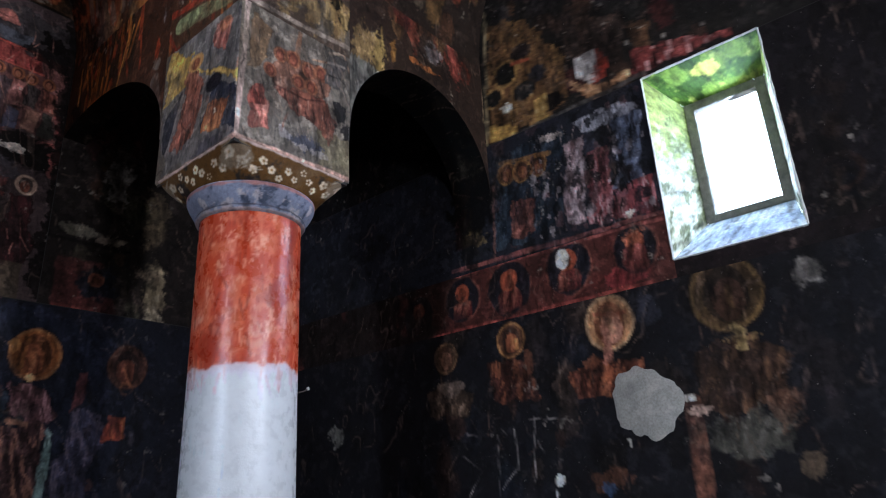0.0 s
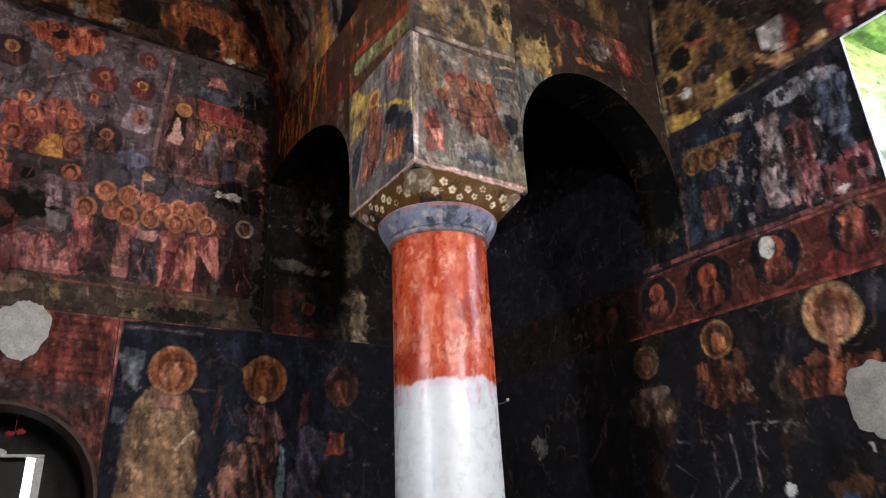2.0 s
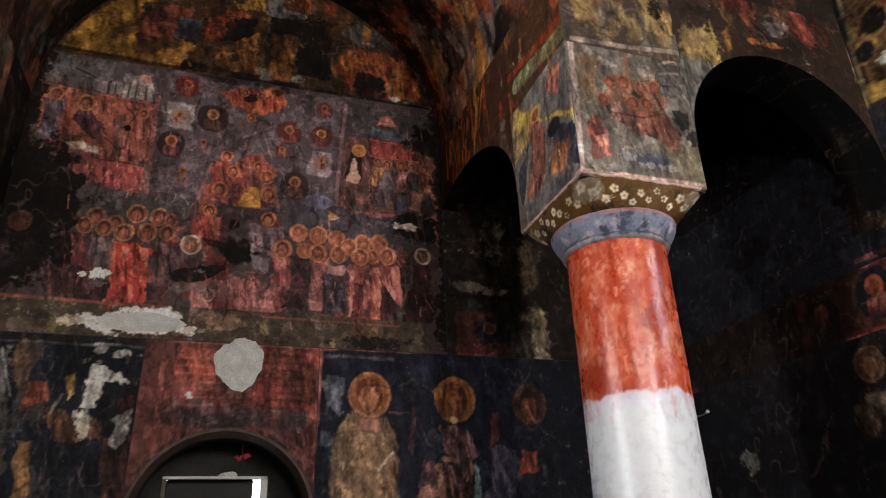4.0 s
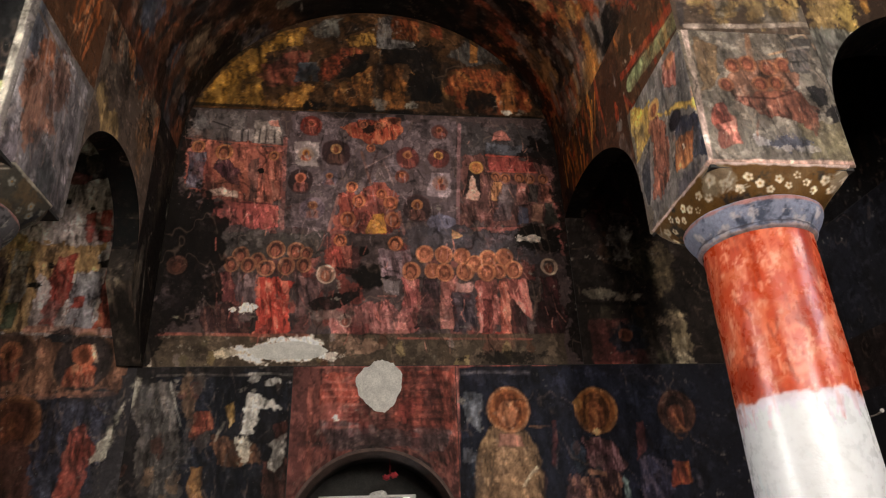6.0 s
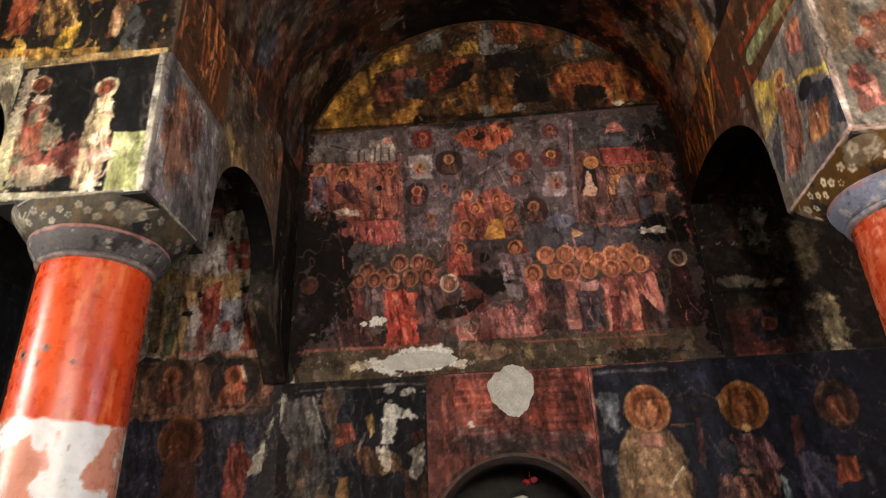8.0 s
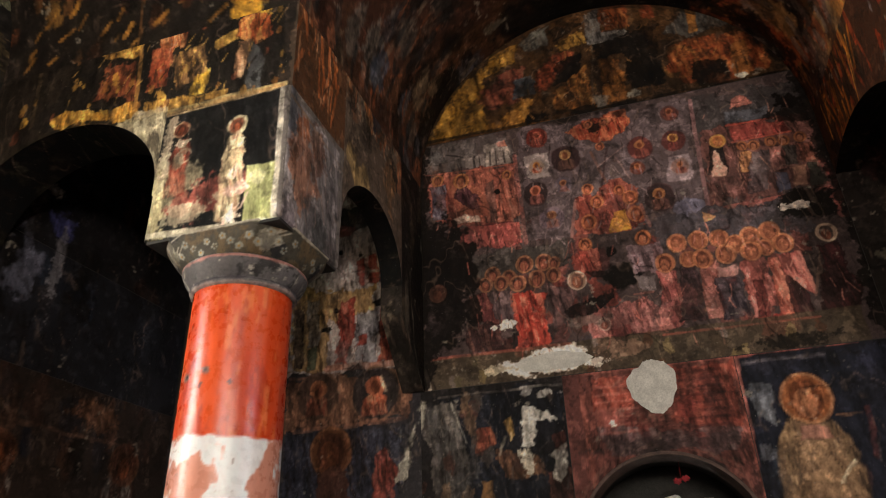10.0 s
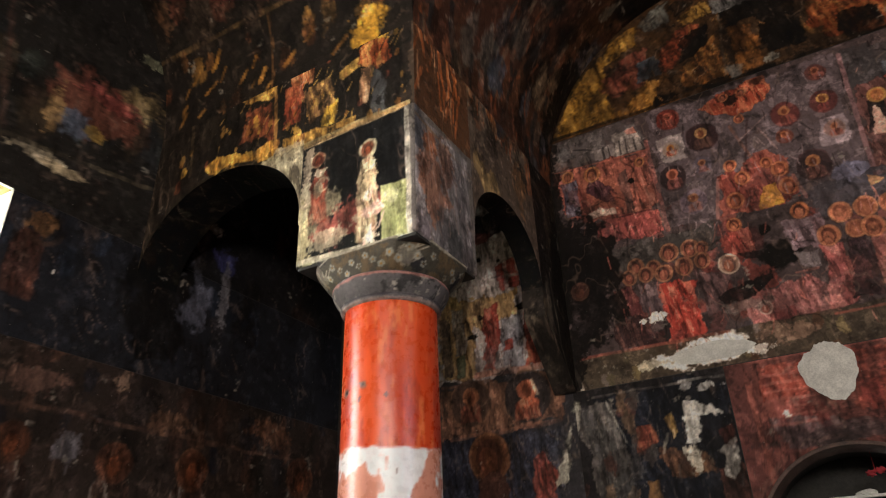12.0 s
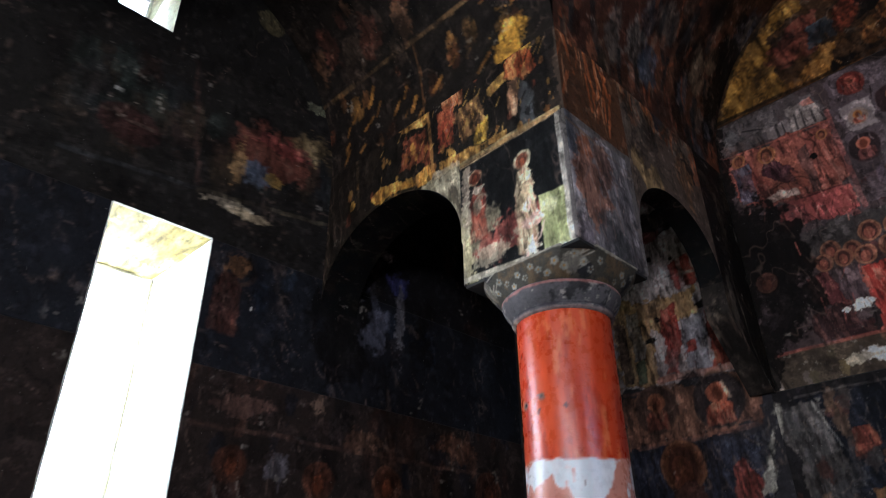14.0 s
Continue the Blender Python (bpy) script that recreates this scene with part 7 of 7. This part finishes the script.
            c.drawing(a, b, 3.2, 3.86, 14 if sgn > 0 or side == "nave_face" else 0, "42 32 26", 0.06, 0.004, 0.5)
        c.worn("40 37 33", 0.76, 0.20, 0.58)
        e = np.minimum(np.where((z < ARCH_SPRING) | (u < (lo + hi) / 2), u - lo, 9), np.where((z < ARCH_SPRING) | (u > (lo + hi) / 2), hi - u, 9))
        free = (u - lo < hi - u) == ((sgn > 0) or side not in ("front_face", "rear_face"))
        e = np.minimum(np.where((z > ARCH_SPRING - 0.05) & ~free, 9, e), z - 3.135)
        dip = bev * np.clip(1 - e / bev, 0, 1) ** 2 + 0.006 * (value_noise(u, z, 0.16, 7, 2) - 0.5) * np.clip(e / 0.05, 0, 1)
        at = {"front_face": y0 + dip, "rear_face": y1 - dip, "nave_face": (x0 + dip) if sgn > 0 else (x1 - dip), "aisle_face": (x1 - dip) if sgn > 0 else (x0 + dip)}[side]
        lay(side, u if "front" in side or "rear" in side else at, at if "front" in side or "rear" in side else u, z, c.c, parent=root)
    return root


column(1, 1.76, 2.64, 0.238, 2.10, BACK, shaft_paint_north, cap_r_front, cap_r_nave, ("24 25 30", "9 10 13", "40 36 36"), "15 9 3.6",
       "round column, red over whitewash, with a grey painted block capital")
column(-1, -1.775, 2.615, 0.230, 2.15, 2.91, shaft_paint_south, cap_l_front, cap_l_nave, ("15 14 14", "6 5.6 5.6", "34 31 28"), "10 9 7.5",
       "round column, orange-red over peeling whitewash, with a black painted capital")

# ---------------- windows ----------------


def reveal(parent, name, a, b, c, d, paint):
    """A sloping reveal between the corners a, b (room side) and d, c (outer side)."""
    a, b, c, d = (np.array(k) for k in (a, b, c, d))
    wide, deep = np.linalg.norm(b - a), np.linalg.norm(d - a)
    u, v = spans(0, wide, 0, deep, 0.010)
    s, t = (u / wide)[..., None], (v / deep)[..., None]
    p = (a * (1 - s) + b * s) * (1 - t) + (d * (1 - s) + c * s) * t
    cv = Canvas(u, v, "60 57 48", 101)
    paint(cv, wide, deep)
    rough = 0.010 * (value_noise(u, v, 0.10, 33, 3) - 0.5)
    n = np.cross(b - a, d - a)
    p = p + rough[..., None] * n / np.linalg.norm(n)
    return lay(name, p[..., 0], p[..., 1], p[..., 2], cv.c, parent=parent)


def limewash(cv, wide, deep):
    cv.mottle("48 46 36", 0.16, 0.5, 0.7, 1)
    cv.mottle("30 27 17", 0.09, 0.64, 0.6, 2)


def darkened_limewash(cv, wide, deep):
    # Colour darkened to offset the window lamp's glare on the head.
    cv.put(np.ones_like(cv.u), "26 23 13", 1.0)
    cv.mottle("26 22 11", 0.12, 0.5, 0.8, 1)
    cv.mottle("50 47 36", 0.10, 0.55, 0.8, 2)
    cv.mottle("9 8 5", 0.07, 0.64, 0.8, 3)


def mossy(cv, wide, deep):
    cv.put(np.ones_like(cv.u), "17 22 6", 1.0)
    cv.mottle("7 11 3", 0.12, 0.5, 0.9, 1)
    cv.mottle("34 36 13", 0.10, 0.56, 0.8, 2)
    cv.blotch(wide * 0.5, deep * 0.35, 0.10, 0.07, "50 48 16", 0.9, 0.4)


def half_mossy(cv, wide, deep):
    cv.put(np.ones_like(cv.u), "40 40 31", 1.0)
    cv.mottle("52 52 46", 0.16, 0.5, 0.7, 1)
    cv.mottle("20 20 12", 0.09, 0.60, 0.7, 2)
    cv.put(np.clip((cv.u / wide - 0.42 + (cv.fine - 0.5) * 0.5) * 4, 0, 1), "24 27 9", 0.85)
    cv.mottle("14 15 8", 0.10, 0.58, 0.8, 4)


def sill_paint(cv, wide, deep):
    cv.put(np.ones_like(cv.u), "36 40 50", 1.0)
    cv.mottle("50 53 58", 0.2, 0.5, 0.8, 1)
    cv.mottle("22 22 21", 0.08, 0.62, 0.6, 2)


def beam(x0, x1, y0, y1, z0, z1):
    return boxes((x0, x1, y0, y1, z0, z1), bevel=0.004)


def window(name, label, room, outer, hole, inner, top, jamb, sill, panes, frame_mat, w=0.055):
    """A splayed window: reveals from the hole on the room side to the frame on the outer side, frame, bars and panes."""
    root = tagged(new(name), label, "window", kind="structure")
    (y0, y1, z0, z1), (a0, a1, b0, b1) = hole, inner
    reveal(root, "reveal", (room, y1, z0), (room, y1, z1), (outer, a1, b1), (outer, a1, b0), jamb)
    reveal(root, "reveal", (room, y0, z0), (room, y0, z1), (outer, a0, b1), (outer, a0, b0), jamb)
    reveal(root, "head", (room, y0, z1), (room, y1, z1), (outer, a1, b1), (outer, a0, b1), top)
    reveal(root, "window_sill", (room, y0, z0), (room, y1, z0), (outer, a1, b0), (outer, a0, b0), sill)
    sg = 1 if outer > room else -1
    xa, xb = sorted((outer - 0.01 * sg, outer + 0.05 * sg))
    frame_ob = part("window_frame", beam(xa, xb, a0, a0 + w, b0, b1), frame_mat, root)
    part("rail", beam(xa, xb, a0 + w, a1 - w, b1 - w, b1), frame_mat, frame_ob)
    part("rail", beam(xa, xb, a0 + w, a1 - w, b0, b0 + w * 0.8), frame_mat, frame_ob)
    part("stile", beam(xa, xb, a1 - w, a1, b0, b1), frame_mat, frame_ob)
    rows, cols = panes
    gy, gz = (a1 - a0 - 2 * w) / cols, (b1 - b0 - 1.8 * w) / rows
    for i in range(rows):
        for j in range(cols):
            ya, za = a0 + w + j * gy, b0 + 0.8 * w + i * gz
            g = part("pane", boxes((outer + 0.018 * sg, outer + 0.021 * sg, ya, ya + gy, za, za + gz) if sg > 0 else (outer - 0.021, outer - 0.018, ya, ya + gy, za, za + gz)), GLASS, root)
            g.visible_shadow = False
    return root


window("window_1", "small splayed window with a grey wooden frame and mossy plaster", NORTH, 3.70, N_WIN, (0.625, 1.09, 2.985, 3.755), mossy, half_mossy, sill_paint, (1, 1), FRAME_WOOD)
# Windows 2 and 3: pale frames stand in for glare swallowing the wood.
window("window_2", "tall splayed window with sunlit limewashed reveals", SOUTH, -3.98, S_WIN, (0.93, 1.40, 1.85, 3.52), darkened_limewash, limewash, limewash, (1, 1), LIME, 0.02)
window("window_3", "small high window with limewashed reveals", SOUTH, -3.96, S_UP, (0.67, 0.96, 5.03, 5.70), limewash, limewash, limewash, (1, 1), LIME, 0.02)


def worn_arris(hole, at, seed):
    """The ragged plaster edge round a window hole."""
    y0, y1, z0, z1 = hole
    n = 40
    rs = np.random.RandomState(seed)
    bm = bmesh.new()
    for (ya, za), (yb, zb), (oy, oz) in (((y0, z0), (y1, z0), (0, -1)), ((y1, z0), (y1, z1), (1, 0)), ((y1, z1), (y0, z1), (0, 1)), ((y0, z1), (y0, z0), (-1, 0))):
        prev = None
        for k in range(n + 1):
            t = k / n
            y, z, w = ya + (yb - ya) * t, za + (zb - za) * t, 0.005 + 0.004 * rs.rand()
            sg = 1 if at > 0 else -1
            row = [bm.verts.new((at + 0.004 * sg, y - oy * 0.004, z - oz * 0.004)), bm.verts.new((at - 0.006 * sg, y + oy * 0.002, z + oz * 0.002)), bm.verts.new((at - 0.001 * sg, y + oy * w, z + oz * w))]
            if prev:
                for i in range(2):
                    bm.faces.new((prev[i], prev[i + 1], row[i + 1], row[i]))
            prev = row
    return bm


tagged(part("trim", worn_arris(N_WIN, NORTH, 3), LIME), "ragged pale plaster edge of the window", "plaster edge", kind="structure")
tagged(part("trim", worn_arris(S_WIN, SOUTH, 4), LIME), "ragged pale plaster edge of the window", "plaster edge", kind="structure")

tagged(part("backdrop", boxes((4.9, 4.92, -1.5, 3.2, 1.0, 6.0)), DAY), "bright hazy daylight outside the window", "sky", kind="structure")
tagged(part("backdrop", boxes((-5.2, -5.18, -1.5, 3.6, 0.0, 7.5)), DAY), "bright hazy daylight outside the window", "sky", kind="structure")
tagged(part("backdrop", boxes((-1.0, 1.2, 5.7, 5.72, 0.0, 3.2)), DAY), "bright daylight beyond the door", "sky", kind="structure")

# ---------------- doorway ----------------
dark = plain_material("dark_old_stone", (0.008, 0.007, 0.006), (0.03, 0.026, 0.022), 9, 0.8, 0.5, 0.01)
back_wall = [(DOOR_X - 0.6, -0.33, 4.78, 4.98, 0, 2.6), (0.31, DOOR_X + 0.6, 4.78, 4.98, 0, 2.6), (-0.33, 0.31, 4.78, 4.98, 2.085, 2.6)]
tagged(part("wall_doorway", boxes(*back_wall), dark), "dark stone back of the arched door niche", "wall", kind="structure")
door = tagged(new("door_1"), "dark wooden door standing ajar, daylit frame edges painted white", "door", kind="structure")
# White paint on the frame's top and right stands in for daylight there.
white_frame = plain_material("bright_white", (0.55, 0.53, 0.5), (0.78, 0.76, 0.72), 20, 0.6)
fr = part("door_frame", boxes((-0.33, 0.31, 4.74, 4.80, 2.068, 2.083), bevel=0.004), white_frame, door)
part("jamb", boxes((0.268, 0.31, 4.74, 4.80, 0, 2.066), bevel=0.004), white_frame, fr)
part("jamb", boxes((-0.33, -0.305, 4.74, 4.80, 0, 2.066), bevel=0.004), WOOD, fr)
# The leaf's shade is put into this near-black copy of the wood.
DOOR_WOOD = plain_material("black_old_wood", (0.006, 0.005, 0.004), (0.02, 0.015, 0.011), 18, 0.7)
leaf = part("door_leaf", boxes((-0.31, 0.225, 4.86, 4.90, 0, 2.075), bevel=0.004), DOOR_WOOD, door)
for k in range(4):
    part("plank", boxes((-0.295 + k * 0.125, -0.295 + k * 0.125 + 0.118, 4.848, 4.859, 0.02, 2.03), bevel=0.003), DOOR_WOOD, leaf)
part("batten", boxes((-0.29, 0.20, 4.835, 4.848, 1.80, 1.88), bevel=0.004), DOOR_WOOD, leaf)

EDGE = plain_material("brown_plaster_edge", (0.05, 0.03, 0.025), (0.13, 0.075, 0.06), 14)
bm = bmesh.new()
for k in range(29):
    a = math.pi * k / 28
    row = []
    for r, y in ((DOOR_R + 0.014, WEST - 0.003), (DOOR_R + 0.010, WEST - 0.009), (DOOR_R - 0.006, WEST - 0.007), (DOOR_R - 0.030, WEST + 0.10)):
        row.append(bm.verts.new((DOOR_X - r * math.cos(a), y, DOOR_SPRING + r * math.sin(a))))
    if k:
        for i in range(3):
            bm.faces.new((prev[i], prev[i + 1], row[i + 1], row[i]))
    prev = row
tagged(part("door_arch", bm, EDGE), "brown rounded stone edge of the door arch", "moulding", kind="structure")

# ---------------- plaster repairs ----------------


def plaster_patch(plane, at, u, v, a, b, seed, label, mat):
    """An irregular dab of repair plaster, a centimetre thick, with a ragged rim."""
    rs = np.random.RandomState(seed)
    n, rings = 56, 7
    ph, am = rs.rand(6) * 6.28, (0.4 + rs.rand(6)) * np.array([0.08, 0.07, 0.05, 0.04, 0.025, 0.02])
    bm = bmesh.new()
    sg = -1 if at > 0 else 1

    def spot(k, f):
        q = 2 * math.pi * k / n
        w = 1 + sum(am[i] * math.sin((i * (1 + (i > 3)) + 2) * q + ph[i]) for i in range(6)) + rs.uniform(-0.025, 0.025)
        du, dv = a * w * f * math.cos(q), b * w * f * math.sin(q)
        h = sg * (0.002 + 0.010 * (1 - f ** 4) + rs.uniform(0, 0.0015))
        return (at + h, u + du, v + dv) if plane == "x" else (u + du, at + h, v + dv)

    last = [bm.verts.new(spot(k, 1.0)) for k in range(n)]
    for j in range(rings - 1, 0, -1):
        row = [bm.verts.new(spot(k, j / rings)) for k in range(n)]
        for k in range(n):
            bm.faces.new((last[k], last[(k + 1) % n], row[(k + 1) % n], row[k])).smooth = True
        last = row
    bm.faces.new(last)
    return tagged(part("plaster_patch", bm, mat), label, "plaster", "plaster repairs")


GREY_PLASTER = plain_material("grey_repair_plaster", (0.32, 0.30, 0.26), (0.54, 0.51, 0.45), 11, 0.9, 0.6)
plaster_patch("y", 4.3, 0.061, 2.706, 0.130, 0.179, 5, "pale oval plaster repair on the wall above the door", LIME)
plaster_patch("y", 4.3, -0.531, 2.934, 0.229, 0.065, 16, "long white plaster scar on the painted wall", LIME)
plaster_patch("x", 3.335, 1.454, 2.018, 0.178, 0.184, 7, "round grey plaster repair over a wall painting", GREY_PLASTER)

# ---------------- small things ----------------


def tube(points, r, bm=None, n=8):
    """A round wire through the points."""
    bm = bm or bmesh.new()
    rings = []
    for k, p in enumerate(points):
        a, b = Vector(points[max(0, k - 1)]), Vector(points[min(len(points) - 1, k + 1)])
        q = (b - a).to_track_quat("Z", "Y").to_matrix()
        rings.append([bm.verts.new(Vector(p) + q @ Vector((r * math.cos(2 * math.pi * i / n), r * math.sin(2 * math.pi * i / n), 0))) for i in range(n)])
    for lo, hi in zip(rings, rings[1:]):
        for i in range(n):
            bm.faces.new((lo[i], lo[(i + 1) % n], hi[(i + 1) % n], hi[i])).smooth = True
    bm.faces.new(rings[0][::-1])
    bm.faces.new(rings[-1])
    return bm


IRON = plain_material("rusty_iron", (0.05, 0.04, 0.035), (0.16, 0.13, 0.11), 60, 0.55, 0.3, 0.002, 0.6)
hook = tagged(new("iron_hook"), "small rusty iron hook stuck in the whitewashed column", "hook")
hook.location = (1.952, 2.512, 2.10)
part("shank", tube([(-0.02, 0.013, 0.0), (0.012, -0.008, 0.0), (0.032, -0.021, 0.006), (0.046, -0.030, 0.016)], 0.0035), IRON, hook)
bm = bmesh.new()
bmesh.ops.create_uvsphere(bm, u_segments=12, v_segments=8, radius=0.008, matrix=Matrix.Translation((0.048, -0.031, 0.018)))
part("knob", bm, LIME, hook)
bm = bmesh.new()
bmesh.ops.create_uvsphere(bm, u_segments=12, v_segments=8, radius=0.011, matrix=Matrix.Translation((0.0, 0.0, -0.004)) @ Matrix.Diagonal((1, 1, 0.7, 1)))
part("plug", bm, IRON, hook)

RIBBON = plain_material("red_cloth", (0.22, 0.012, 0.018), (0.42, 0.03, 0.04), 30, 0.8)
bow = tagged(new("ribbon_bow"), "small red cloth bow hanging under the door arch", "ribbon")
bow.location = (0.130, 4.5, 2.170)
for sx in (-1, 1):
    bm = bmesh.new()
    bmesh.ops.create_icosphere(bm, subdivisions=3, radius=1.0)
    for v in bm.verts:
        k = 1 + 0.25 * math.sin(7 * v.co.x + 5 * v.co.z + sx)
        v.co = Vector((sx * 0.024 + v.co.x * 0.025 * k, v.co.y * 0.012, v.co.z * 0.018 * k + 0.006 * sx))
    for f in bm.faces:
        f.smooth = True
    part("loop", bm, RIBBON, bow)
part("string", tube([(0, 0, 0), (0, 0.001, 0.120)], 0.002), RIBBON, bow)

cloth = tagged(new("paper_scrap"), "crumpled white paper lying on the door frame", "paper")
cloth.location = (0.06, 4.755, 2.083)
rs = np.random.RandomState(9)
bm = bmesh.new()
bmesh.ops.create_icosphere(bm, subdivisions=3, radius=1.0)
for v in bm.verts:
    k = 1 + rs.uniform(-0.22, 0.22)
    v.co = Vector((v.co.x * 0.055 * k, v.co.y * 0.016 * k, max(v.co.z, -0.2) * (0.022 + 0.016 * max(0, v.co.x)) * k + 0.004))
part("sheet", bm, white_frame, cloth)
